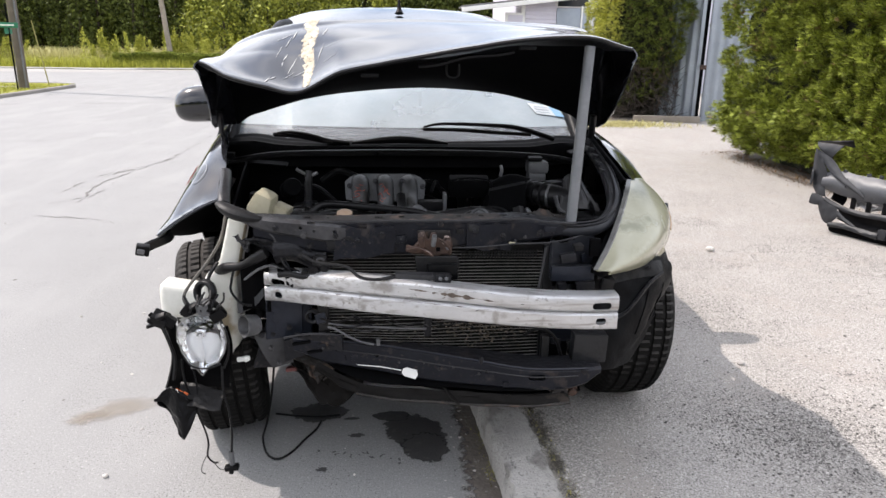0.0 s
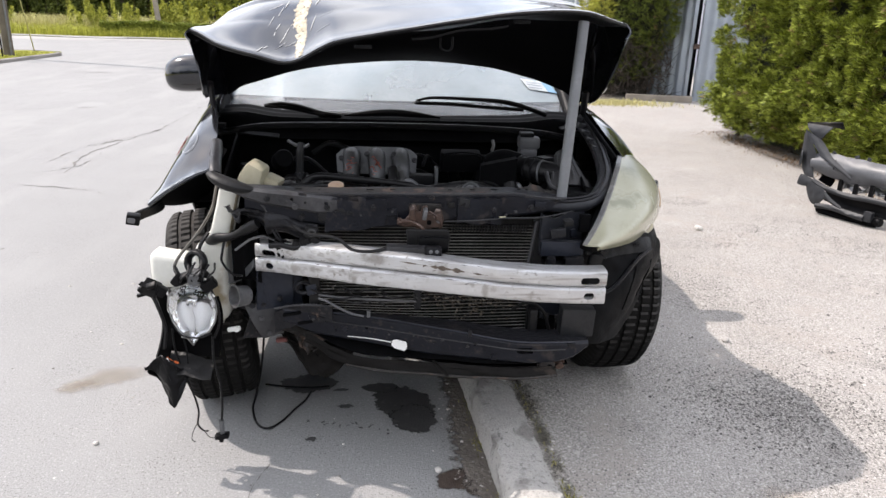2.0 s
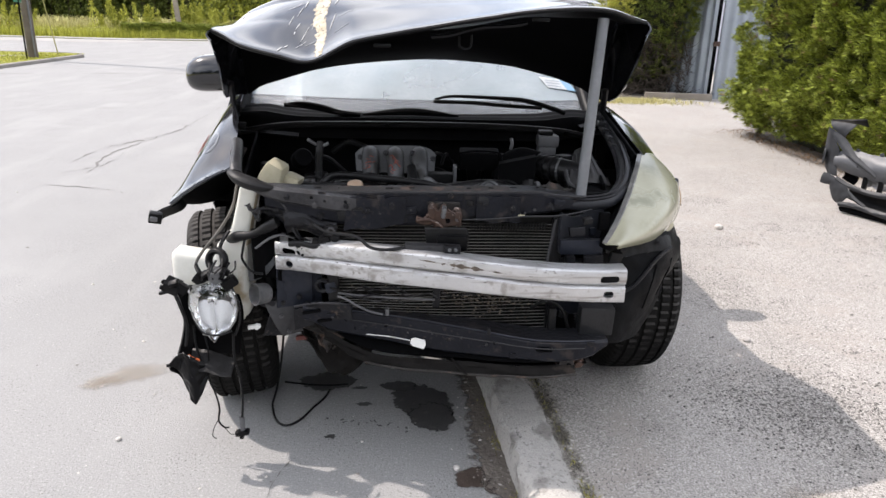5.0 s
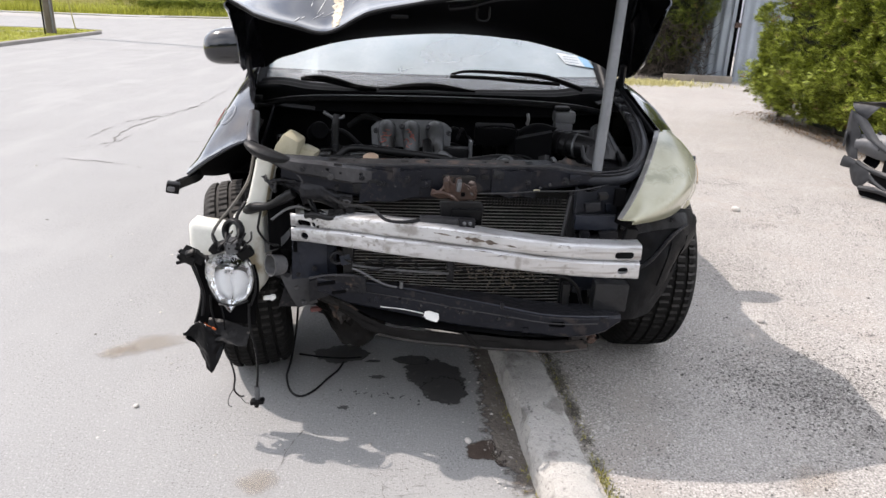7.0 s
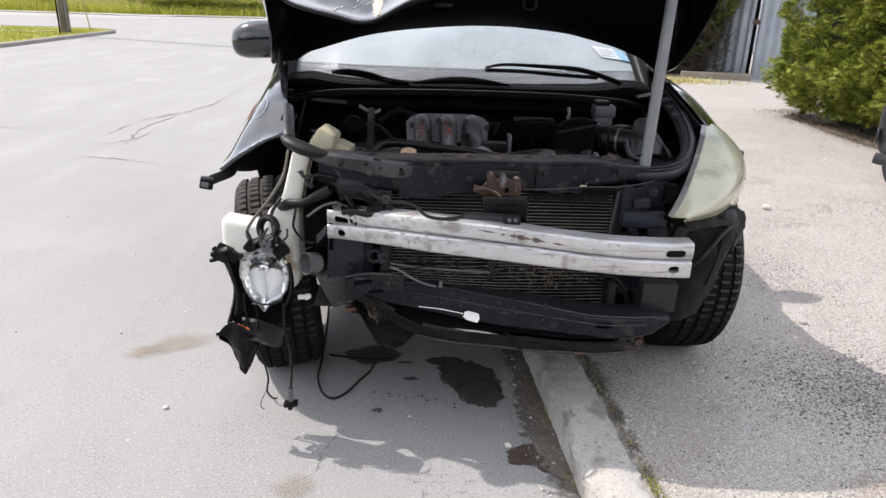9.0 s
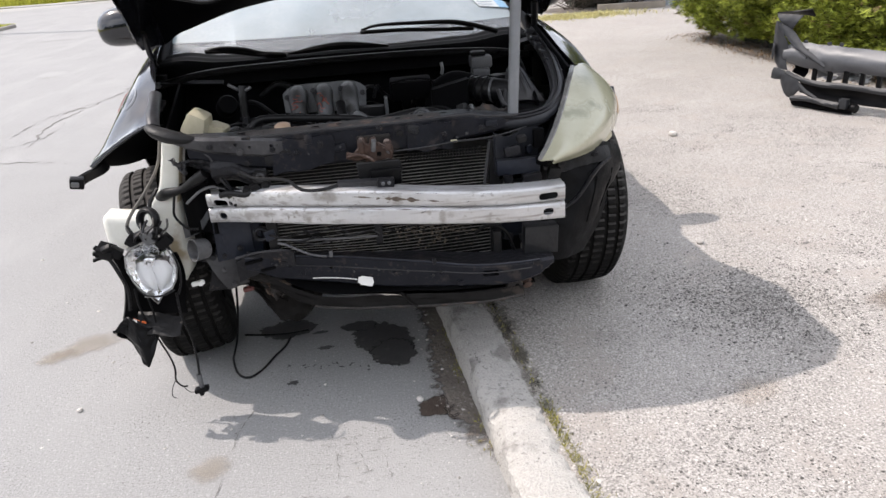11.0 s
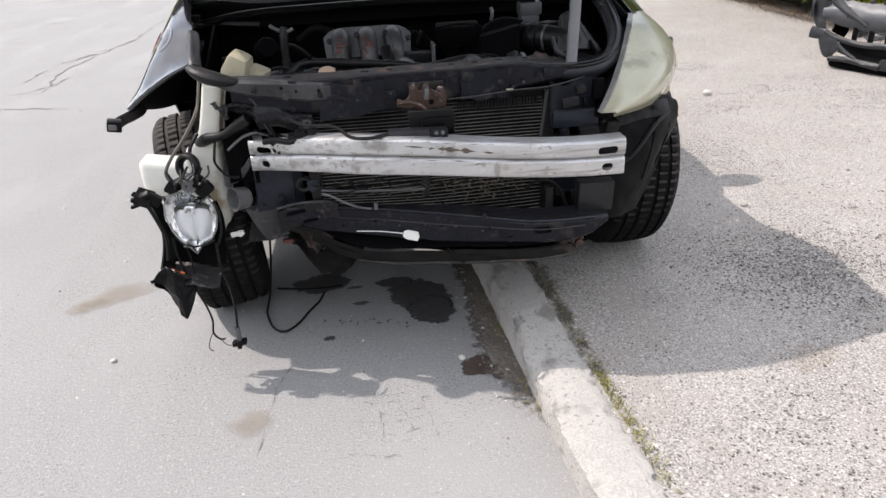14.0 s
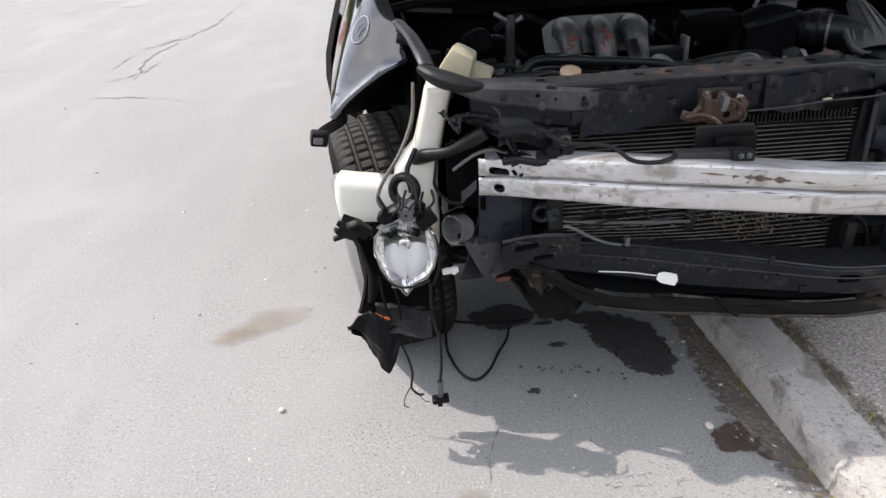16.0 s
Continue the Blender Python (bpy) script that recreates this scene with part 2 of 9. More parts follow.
WET = mat("wet_stain", (0.040, 0.039, 0.039), (0.068, 0.066, 0.065), 0.5, 0.0, 14, 120, 0.4, spot=(0.085, 0.082, 0.078), spot_at=0.60, spot_scale=22)
DAMP = mat("brown_damp_stain", (0.285, 0.240, 0.188), (0.335, 0.290, 0.238), 0.85, 0.0, 6, 120, 0.4)
CRACK = mat("crack_shadow", (0.10, 0.096, 0.09), (0.21, 0.20, 0.19), 1.0, 0.0, 8, 90, 0.3)
fading(WET, 45.0, 0.10)
BROWNWET = mat("brown_wet_stain", (0.045, 0.032, 0.026), (0.085, 0.064, 0.052), 0.5, 0.0, 20, 120, 0.5, spot=(0.14, 0.12, 0.10), spot_at=0.6, spot_scale=26)
fading(BROWNWET, 45.0, 0.15)
fading(DAMP, 18.0, 0.8, 0.45)
fading(SOIL, 40.0, 0.20)
LEAF = mat("thuja_leaf", (0.010, 0.030, 0.005), (0.27, 0.31, 0.045), 0.6, 0.0, 5.5, 40, 0.0, island=0.65, spec=0.22)
FINLINE = mat("fin_edges", (0.14, 0.135, 0.128), (0.40, 0.39, 0.37), 0.4, 0.5, 9, 90, 0.1, spec=0.4)
LEAFBIT = mat("leaf_bits", (0.035, 0.026, 0.020), (0.21, 0.175, 0.14), 0.9, 0.0, 40, 90, 0.0, island=0.6)
# darker copy of thuja_leaf, the back hedge's shade put into its colour
SHADELEAF = mat("shaded_thuja_leaf", (0.009, 0.024, 0.005), (0.17, 0.205, 0.036), 0.6, 0.0, 4.5, 30, 0.0, island=0.55, spec=0.2)
KERBWEED = mat("kerb_weed", (0.085, 0.095, 0.018), (0.27, 0.245, 0.075), 0.7, 0.0, 9, 60, 0.0, island=0.6, spec=0.2)
SCUFF = mat("scuffed_paint", (0.40, 0.40, 0.41), (0.62, 0.62, 0.61), 0.6, 0.0, 30, 150, 0.3)
DEADLEAF = mat("dead_thuja", (0.11, 0.065, 0.03), (0.24, 0.145, 0.07), 0.8, 0.0, 5, 20, 0.0, island=0.4)
# near-black core block: the shade inside the hedges put into its colour
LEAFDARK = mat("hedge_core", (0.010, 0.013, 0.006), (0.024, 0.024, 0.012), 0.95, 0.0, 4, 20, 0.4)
TREELEAF = mat("woods_leaf", (0.020, 0.038, 0.012), (0.125, 0.145, 0.034), 0.65, 0.0, 0.30, 2, 0.0, island=0.45, spec=0.15)
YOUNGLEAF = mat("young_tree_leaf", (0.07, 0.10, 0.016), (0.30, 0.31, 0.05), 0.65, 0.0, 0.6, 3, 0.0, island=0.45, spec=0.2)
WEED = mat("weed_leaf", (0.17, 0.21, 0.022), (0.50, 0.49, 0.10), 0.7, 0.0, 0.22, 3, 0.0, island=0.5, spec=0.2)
DRYWEED = mat("dry_grass", (0.38, 0.35, 0.12), (0.56, 0.51, 0.26), 0.8, 0.0, 0.4, 3, 0.0, island=0.3, spec=0.25)
BARK = mat("bark", (0.032, 0.024, 0.019), (0.075, 0.058, 0.046), 0.95, 0.0, 4, 30, 0.6)


def glass(name, tint, rough=0.02):
    m = bpy.data.materials.new(name)
    m.use_nodes = True
    p = m.node_tree.nodes["Principled BSDF"]
    p.inputs["Base Color"].default_value = (*tint, 1)
    p.inputs["Transmission Weight"].default_value = 1.0
    p.inputs["Roughness"].default_value = rough
    p.inputs["IOR"].default_value = 1.5
    return m


WINDSHIELD = glass("windshield_glass", (0.75, 0.82, 0.82))
# added films on the glass: reflected sky put into a pale colour
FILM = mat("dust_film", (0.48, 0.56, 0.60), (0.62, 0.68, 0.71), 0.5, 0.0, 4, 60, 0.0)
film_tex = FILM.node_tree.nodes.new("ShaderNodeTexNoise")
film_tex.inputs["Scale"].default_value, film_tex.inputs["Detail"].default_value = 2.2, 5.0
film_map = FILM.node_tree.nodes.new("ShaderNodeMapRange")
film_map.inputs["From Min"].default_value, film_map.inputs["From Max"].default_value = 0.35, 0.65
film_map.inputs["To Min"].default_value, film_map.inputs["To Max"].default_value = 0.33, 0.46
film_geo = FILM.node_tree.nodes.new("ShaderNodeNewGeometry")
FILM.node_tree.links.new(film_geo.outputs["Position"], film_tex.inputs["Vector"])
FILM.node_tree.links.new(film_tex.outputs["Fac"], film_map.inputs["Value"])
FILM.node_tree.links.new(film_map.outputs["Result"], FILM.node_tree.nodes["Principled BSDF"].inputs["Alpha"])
HAZE = mat("sheen_haze", (0.50, 0.53, 0.58), (0.60, 0.63, 0.67), 0.5, 0.0, 4, 60, 0.0)
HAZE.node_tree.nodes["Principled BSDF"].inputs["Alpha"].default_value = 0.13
CLEAR = glass("clear_lens", (0.97, 0.98, 0.98), 0.03)
WINDOWPANE = mat("dark_window_pane", (0.02, 0.025, 0.03), (0.04, 0.045, 0.05), 0.08, 0.0, 1, 10, 0.0)


# ---------------------------------------------------------------- mesh helpers
def smooth_mesh(me, angle=40):
    me.shade_smooth()
    me.set_sharp_from_angle(angle=radians(angle))


def obj(name, data, material, parent=None, label="", smooth=40):
    """One mesh object from a bmesh or from (verts, faces)."""
    me = bpy.data.meshes.new(name)
    if isinstance(data, tuple):
        me.from_pydata(data[0], [], data[1])
    else:
        bmesh.ops.recalc_face_normals(data, faces=data.faces)
        data.to_mesh(me)
        data.free()
    me.materials.append(material)
    if smooth:
        smooth_mesh(me, smooth)
    ob = new(name, me)
    if parent:
        ob.parent = parent
    if label:
        ob["label"] = label
    return ob


def part(name, data, material, parent, label="", smooth=40):
    return obj(name, data, material, parent, label, smooth)


def thing(name, label, category, group="", at=(0, 0, 0)):
    e = new(name)
    e.location = at
    e.empty_display_size = 0.1
    return tagged(e, label, category, group)


def catmull(pts, step=6, closed=False):
    pts = [Vector(p) for p in pts]
    if len(pts) < 3:
        return [pts[0].lerp(pts[-1], i / step) for i in range(step + 1)]
    n, out = len(pts), []
    for i in range(n if closed else n - 1):
        if closed:
            a, b, c, d = (pts[(i + k) % n] for k in (-1, 0, 1, 2))
        else:
            b, c = pts[i], pts[i + 1]
            a = pts[i - 1] if i else b * 2 - c
            d = pts[i + 2] if i + 2 < n else c * 2 - b
        for k in range(step):
            t = k / step
            out.append(0.5 * (2 * b + (c - a) * t + (2 * a - 5 * b + 4 * c - d) * t * t + (3 * b - a - 3 * c + d) * t ** 3))
    if not closed:
        out.append(pts[-1])
    return out


def interp(keys, x):
    """Smooth interpolation in a table of (x, value)."""
    xs = [k[0] for k in keys]
    if x <= xs[0]:
        return keys[0][1]
    if x >= xs[-1]:
        return keys[-1][1]
    i = max(j for j in range(len(xs)) if xs[j] <= x)
    i = min(i, len(xs) - 2)
    t = (x - xs[i]) / (xs[i + 1] - xs[i])
    p0 = keys[max(i - 1, 0)][1]
    p1, p2 = keys[i][1], keys[i + 1][1]
    p3 = keys[min(i + 2, len(keys) - 1)][1]
    return 0.5 * (2 * p1 + (p2 - p0) * t + (2 * p0 - 5 * p1 + 4 * p2 - p3) * t * t + (3 * p1 - p0 - 3 * p2 + p3) * t ** 3)


def along(pts, u):
    """The point at u (0..1) of a smooth curve through pts."""
    n = len(pts) - 1
    return Vector([interp([(i / n, p[k]) for i, p in enumerate(pts)], u) for k in range(3)])


def tube_data(pts, r, seg=8, step=5, ends=True, flat=1.0):
    """A round bar along a smooth curve; r a number or a function of 0..1."""
    path = catmull(pts, step)
    n = len(path)
    verts, faces, up = [], [], Vector((0.31, 0.2, 0.93))
    for i, p in enumerate(path):
        d = (path[min(i + 1, n - 1)] - path[max(i - 1, 0)]).normalized()
        side = d.cross(up)
        if side.length < 1e-4:
            side = d.cross(Vector((1, 0, 0)))
        side.normalize()
        up = side.cross(d).normalized()
        rr = r(i / (n - 1)) if callable(r) else r
        for k in range(seg):
            a = 2 * math.pi * k / seg
            verts.append(p + side * (math.cos(a) * rr) + up * (math.sin(a) * rr * flat))
    for i in range(n - 1):
        for k in range(seg):
            k2 = (k + 1) % seg
            faces.append((i * seg + k, i * seg + k2, (i + 1) * seg + k2, (i + 1) * seg + k))
    if ends:
        faces.append(tuple(range(seg - 1, -1, -1)))
        faces.append(tuple(range((n - 1) * seg, n * seg)))
    return verts, faces


def join_data(*datas):
    verts, faces = [], []
    for v, f in datas:
        o = len(verts)
        verts += list(v)
        faces += [tuple(i + o for i in q) for q in f]
    return verts, faces


def sheet_data(f, nu, nv, thick=0.002):
    """A panel f(u, v) with thickness."""
    g = [[Vector(f(i / nu, j / nv)) for j in range(nv + 1)] for i in range(nu + 1)]
    verts, faces = [], []
    for i in range(nu + 1):
        for j in range(nv + 1):
            du = g[min(i + 1, nu)][j] - g[max(i - 1, 0)][j]
            dv = g[i][min(j + 1, nv)] - g[i][max(j - 1, 0)]
            nn = du.cross(dv)
            nn = nn.normalized() if nn.length > 1e-9 else Vector((0, 0, 1))
            verts.append(g[i][j] + nn * (thick / 2))
            verts.append(g[i][j] - nn * (thick / 2))
    w = nv + 1

    def at(i, j, s):
        return 2 * (i * w + j) + s
    for i in range(nu):
        for j in range(nv):
            faces.append((at(i, j, 0), at(i + 1, j, 0), at(i + 1, j + 1, 0), at(i, j + 1, 0)))
            faces.append((at(i, j, 1), at(i, j + 1, 1), at(i + 1, j + 1, 1), at(i + 1, j, 1)))
    for i in range(nu):
        for j, s in ((0, 0), (nv, 1)):
            q = (at(i, j, s), at(i, j, 1 - s), at(i + 1, j, 1 - s), at(i + 1, j, s))
            faces.append(q)
    for j in range(nv):
        for i, s in ((0, 1), (nu, 0)):
            faces.append((at(i, j, s), at(i, j, 1 - s), at(i, j + 1, 1 - s), at(i, j + 1, s)))
    return verts, faces


def lathe_data(profile, n=32, centre=(0, 0, 0), turn=None, closed=False):
    """profile: (radius, height) turned about z, then placed."""
    m = Matrix.Translation(centre) @ (turn.to_4x4() if turn else Matrix.Identity(4))
    verts, faces, k = [], [], len(profile)
    for i in range(n):
        a = 2 * math.pi * i / n
        for r, h in profile:
            verts.append(m @ Vector((r * math.cos(a), r * math.sin(a), h)))
    for i in range(n):
        i2 = (i + 1) % n
        for j in range(k if closed else k - 1):
            j2 = (j + 1) % k
            faces.append((i * k + j, i2 * k + j, i2 * k + j2, i * k + j2))
    return verts, faces


def box_bm(size, centre=(0, 0, 0), bevel=0.004, turn=(0, 0, 0), taper=1.0, seg=2, bm=None):
    """A bevelled block; taper scales its top."""
    own = bmesh.new()
    bmesh.ops.create_cube(own, size=1)
    for v in own.verts:
        k = taper if v.co.z > 0 else 1
        v.co = Vector((v.co.x * size[0] * k, v.co.y * size[1] * k, v.co.z * size[2]))
    if bevel:
        bmesh.ops.bevel(own, geom=list(own.edges), offset=bevel, segments=seg, affect='EDGES', profile=0.6)
    bmesh.ops.transform(own, matrix=pose(*centre, *turn), verts=own.verts)
    if bm is None:
        return own
    me = bpy.data.meshes.new("tmp")
    own.to_mesh(me)
    own.free()
    bm.from_mesh(me)
    bpy.data.meshes.remove(me)
    return bm


def plate_bm(outline, thick, m, bevel=0.0, bm=None):
    """A flat plate of a 2D outline (local xy), thick along local z, placed by the matrix m."""
    bm = bm or bmesh.new()
    vs = [bm.verts.new(m @ Vector((x, y, -thick / 2))) for x, y in outline]
    f = bm.faces.new(vs)
    r = bmesh.ops.extrude_face_region(bm, geom=[f])
    up = (m.to_3x3() @ Vector((0, 0, thick)))
    nv = [g for g in r["geom"] if isinstance(g, bmesh.types.BMVert)]
    bmesh.ops.translate(bm, vec=up, verts=nv)
    if bevel:
        own = set(vs) | set(nv)
        ed = [e for e in bm.edges if e.verts[0] in own and e.verts[1] in own]
        bmesh.ops.bevel(bm, geom=ed, offset=bevel, segments=1, affect='EDGES')
    return bm


def bolt_data(p, direction, r=0.009, h=0.008):
    q = Vector(direction).to_track_quat('Z', 'Y').to_matrix()
    prof = [(0, h), (r * 0.6, h), (r * 0.65, h * 0.45), (r, h * 0.4), (r, 0)]
    return lathe_data(prof, 10, p, q)


def fbm(x, y, z=0.0, s=1.0):
    return noise.fractal(Vector((x * s, y * s, z * s)), 1.0, 2.0, 4)


def torn(a, b, c, seed, amp=0.02):
    """A crumpled three-cornered scrap of sheet steel."""
    a, b, c = Vector(a), Vector(b), Vector(c)
    nn = (b - a).cross(c - a).normalized()

    def f(u, v):
        p = a + (b - a) * u * (1 - v * 0.9) + (c - a) * v
        return p + nn * amp * fbm(u * 3 + seed, v * 3, seed) + Vector((0, 0, 0.25 * amp)) * noise.noise(Vector((u * 9, v * 9, seed)))
    return sheet_data(f, 12, 12, 0.004)


def torn_plate(c, size, turn):
    """A small ragged flat shard about c, facing forward."""
    pts = []
    for k in range(7):
        a = 2 * math.pi * k / 7 + turn
        r = size * (0.55 + 0.45 * noise.noise(Vector((k * 1.7 + turn, turn, 0))) ** 2 + 0.3 * (k % 2))
        pts.append((r * math.cos(a), r * math.sin(a)))
    return plate_bm(pts, 0.002, pose(*c, 84, 0, 10 * math.sin(turn)))


# ---------------------------------------------------------------- ground, road, kerbs
def kerb_x(y):
    return 0.292 - 0.078 * y


LOT_Z = 0.085


def poly(name, outline, z, material, label, smooth=0):
    bm = bmesh.new()
    bm.faces.new([bm.verts.new((x, y, z)) for x, y in outline])
    bmesh.ops.triangulate(bm, faces=bm.faces)
    return tagged(obj(name, bm, material, smooth=smooth), label, "ground", kind="structure")


poly("ground", [(-600, -600), (600, -600), (600, 600), (-600, 600)], -0.03, GRASSBED, "rough green grass ground reaching the horizon")


def corner(cx, cy, r, a0, a1, n=8):
    return [(cx + r * math.cos(radians(a0 + (a1 - a0) * i / n)), cy + r * math.sin(radians(a0 + (a1 - a0) * i / n))) for i in range(n + 1)]


street = [(kerb_x(-60) + 0.02, -60)] + [(kerb_x(22) + 0.02, 22.0)] + [(260, 22.0), (260, 36.0)] + [(-9, 36.6), (-16, 34.6), (-22, 35.3), (-260, 36)]
street += [(-260, 21.9), (-30, 21.9)] + corner(-11.57, 20.6, 1.34, 90, 0) + [(-10.13, 17), (-9.98, 13), (-9.98, -60)]
poly("road", street, 0.0, ROAD, "worn light grey asphalt street and side road")

# cracked seams in the asphalt
rng = random.Random(11)


def crack_data(pts, w):
    path = catmull(pts, 7)
    left, right = [], []
    for i, p in enumerate(path):
        d = (path[min(i + 1, len(path) - 1)] - path[max(i - 1, 0)]).normalized()
        s = Vector((-d.y, d.x, 0))
        j = s * rng.uniform(-1, 1) * (0.022 if w > 0.006 else 0.006)
        k = w * max(0.0, 1.35 * rng.random() ** 2.2 - 0.10) * (0.35 if i in (0, len(path) - 1) else 1)
        left.append((p.x + j.x + s.x * k, p.y + j.y + s.y * k, 0.003))
        right.append((p.x + j.x - s.x * k, p.y + j.y - s.y * k, 0.003))
    n = len(path)
    return left + right, [(i, i + 1, n + i + 1, n + i) for i in range(n - 1)]


road_cracks = join_data(
    crack_data([(-3.28, 4.44, 0), (-3.03, 4.9, 0), (-3.1, 5.5, 0)], 0.012),
    crack_data([(-3.40, 5.0, 0), (-3.38, 5.75, 0), (-3.28, 6.2, 0), (-3.19, 6.42, 0), (-3.10, 6.5, 0)], 0.012),
    crack_data([(-3.34, 5.92, 0), (-3.26, 6.08, 0), (-3.17, 6.30, 0)], 0.045),
    crack_data([(-3.03, 6.95, 0), (-2.98, 7.08, 0), (-2.93, 7.22, 0)], 0.040),
    crack_data([(-3.02, 4.5, 0), (-3.2, 5.3, 0), (-3.13, 6.0, 0), (-3.05, 6.7, 0), (-2.99, 7.06, 0), (-2.95, 7.2, 0)], 0.012),
    crack_data([(-2.98, 7.1, 0), (-3.0, 7.7, 0), (-3.02, 8.5, 0), (-3.05, 9.4, 0)], 0.012),
    crack_data([(-3.66, 5.15, 0), (-4.6, 5.2, 0), (-5.4, 5.4, 0)], 0.010),
    crack_data([(-3.2, 4.0, 0), (-2.7, 3.9, 0), (-2.4, 3.75, 0)], 0.008),
    crack_data([(-6.5, 8.2, 0), (-5.0, 8.9, 0), (-4.2, 9.3, 0)], 0.014),
    crack_data([(-9.8, 14.5, 0), (-6.0, 15.5, 0), (-2.0, 16.2, 0)], 0.03),
    crack_data([(-0.52, -0.35, 0), (-0.50, -0.12, 0), (-0.46, 0.06, 0)], 0.003),
    *[crack_data([(-0.27 + 0.05 * (k % 3), -0.13 - 0.042 * k, 0), (-0.15, -0.15 - 0.044 * k + 0.012 * (k % 2), 0), (-0.03 + 0.03 * (k % 2), -0.135 - 0.043 * k, 0)], 0.0013) for k in range(7)],
    *[crack_data([(-0.19 + 0.075 * k, -0.10 - 0.03 * (k % 2), 0), (-0.17 + 0.07 * k, -0.22, 0), (-0.15 + 0.075 * k, -0.36 + 0.05 * (k % 2), 0)], 0.0012) for k in range(3)],
)
tagged(obj("road_crack", road_cracks, CRACK, smooth=0), "dark jagged cracks across the worn asphalt", "crack", kind="structure")


def blob(cx, cy, rx, ry, z, seed, turn=0.0, n=44, rag=0.22):
    """An irregular patch in three rings, with its fade from 1 inside to 0 at the edge."""
    verts, faces = [(cx, cy, z)], []
    for ring in (0.5, 0.8, 1.12):
        for i in range(n):
            a = 2 * math.pi * i / n
            k = 1 + rag * fbm(math.cos(a) * 1.6 + seed, math.sin(a) * 1.6, seed * 1.7)
            k += rag * 0.5 * noise.noise(Vector((math.cos(a) * 5 + seed, math.sin(a) * 5, seed)))
            x, y = rx * k * ring * math.cos(a), ry * k * ring * math.sin(a)
            c, s = math.cos(turn), math.sin(turn)
            verts.append((cx + x * c - y * s, cy + x * s + y * c, z))
    for i in range(n):
        j = (i + 1) % n
        faces.append((0, i + 1, j + 1))
        for q in (0, n):
            faces.append((q + i + 1, q + n + i + 1, q + n + j + 1, q + j + 1))
    return verts, faces


def fade_in(ob, values):
    at = ob.data.attributes.new("fade", 'FLOAT', 'POINT')
    at.data.foreach_set("value", values)
    return ob


BLOB_FADE = [1.0] + [1.0] * 44 + [0.55] * 44 + [0.0] * 44


def stain(label, material, *blobs):
    return tagged(fade_in(obj("oil_stain", join_data(*blobs), material, smooth=0), BLOB_FADE * len(blobs)), label, "stain", "stains on the road", "structure")


stain("black wet fluid stain spread on the asphalt", WET, blob(0.0, 0.44, 0.105, 0.16, 0.004, 3.1, 0.35),
      blob(-0.09, 0.555, 0.075, 0.04, 0.0042, 4.4), blob(0.04, 0.33, 0.085, 0.10, 0.0044, 8.2))
stain("dark oil patch on the asphalt under the car", WET, blob(-0.385, 0.60, 0.105, 0.075, 0.004, 5.2), blob(-0.25, 0.545, 0.03, 0.012, 0.004, 7.7))
stain("dark brown oil drip beside the kerb", BROWNWET, blob(0.175, -0.045, 0.075, 0.055, 0.005, 9.3, 0.3), blob(0.225, -0.095, 0.03, 0.04, 0.0052, 2.3))
rd = random.Random(64)
stain("thin splash of dark drips on asphalt", WET, *[blob(-0.34 + 0.019 * k + rd.gauss(0, 0.012), 0.315 - 0.0045 * k + rd.gauss(0, 0.012), rd.uniform(0.003, 0.010), rd.uniform(0.002, 0.006), 0.004 + 0.0001 * k, k * 1.3, rd.uniform(0, 3), rag=0.6) for k in range(16)],
      blob(-0.22, 0.42, 0.03, 0.015, 0.004, 3.9, rag=0.5), blob(-0.335, 0.20, 0.022, 0.014, 0.004, 8.8, rag=0.5))
stain("pale brown dried stain on the asphalt", DAMP, blob(-1.215, 0.655, 0.135, 0.088, 0.004, 2.7, 0.30, rag=0.45), blob(-1.32, 0.585, 0.075, 0.040, 0.0042, 6.1, 0.2, rag=0.6))
stain("faint tan stain on the asphalt", DAMP, blob(-0.555, -0.215, 0.062, 0.055, 0.004, 12.7, 0.2))

# dirt and litter in the gutter along the kerb
gv, gw = [], []
for i in range(50):
    y = 1.1 - i * 0.03
    reach = max(0.03, 0.125 + 0.04 * fbm(y * 3, 1.3) - 0.16 * max(0, -y - 0.05))
    for k in range(5):
        gv.append((kerb_x(y) + 0.012 - reach * k / 4, y, 0.006))
        gw.append((0.75, 0.6, 0.5, 0.3, 0.0)[k] * min(1, (49 - i) / 8))
gf = [(i * 5 + k, i * 5 + k + 1, i * 5 + k + 6, i * 5 + k + 5) for i in range(49) for k in range(4)]
tagged(fade_in(obj("gutter_dirt", (gv, gf), SOIL, smooth=0), gw),
       "dark damp dirt along the foot of the kerb", "dirt", kind="structure")

# concrete kerb, worn
prof = [(-0.006, -0.02), (0.0, 0.05), (0.004, 0.078), (0.018, 0.096), (0.04, 0.102), (0.085, 0.104), (0.13, 0.102), (0.152, 0.095), (0.163, 0.08), (0.168, 0.03)]
ys = list(np.arange(-1.7, 1.6, 0.012)) + list(np.arange(1.6, 6, 0.1)) + list(np.arange(6, 22.1, 0.8))
ys = list(np.arange(-8, -1.7, 0.3)) + ys
kv, kf = [], []
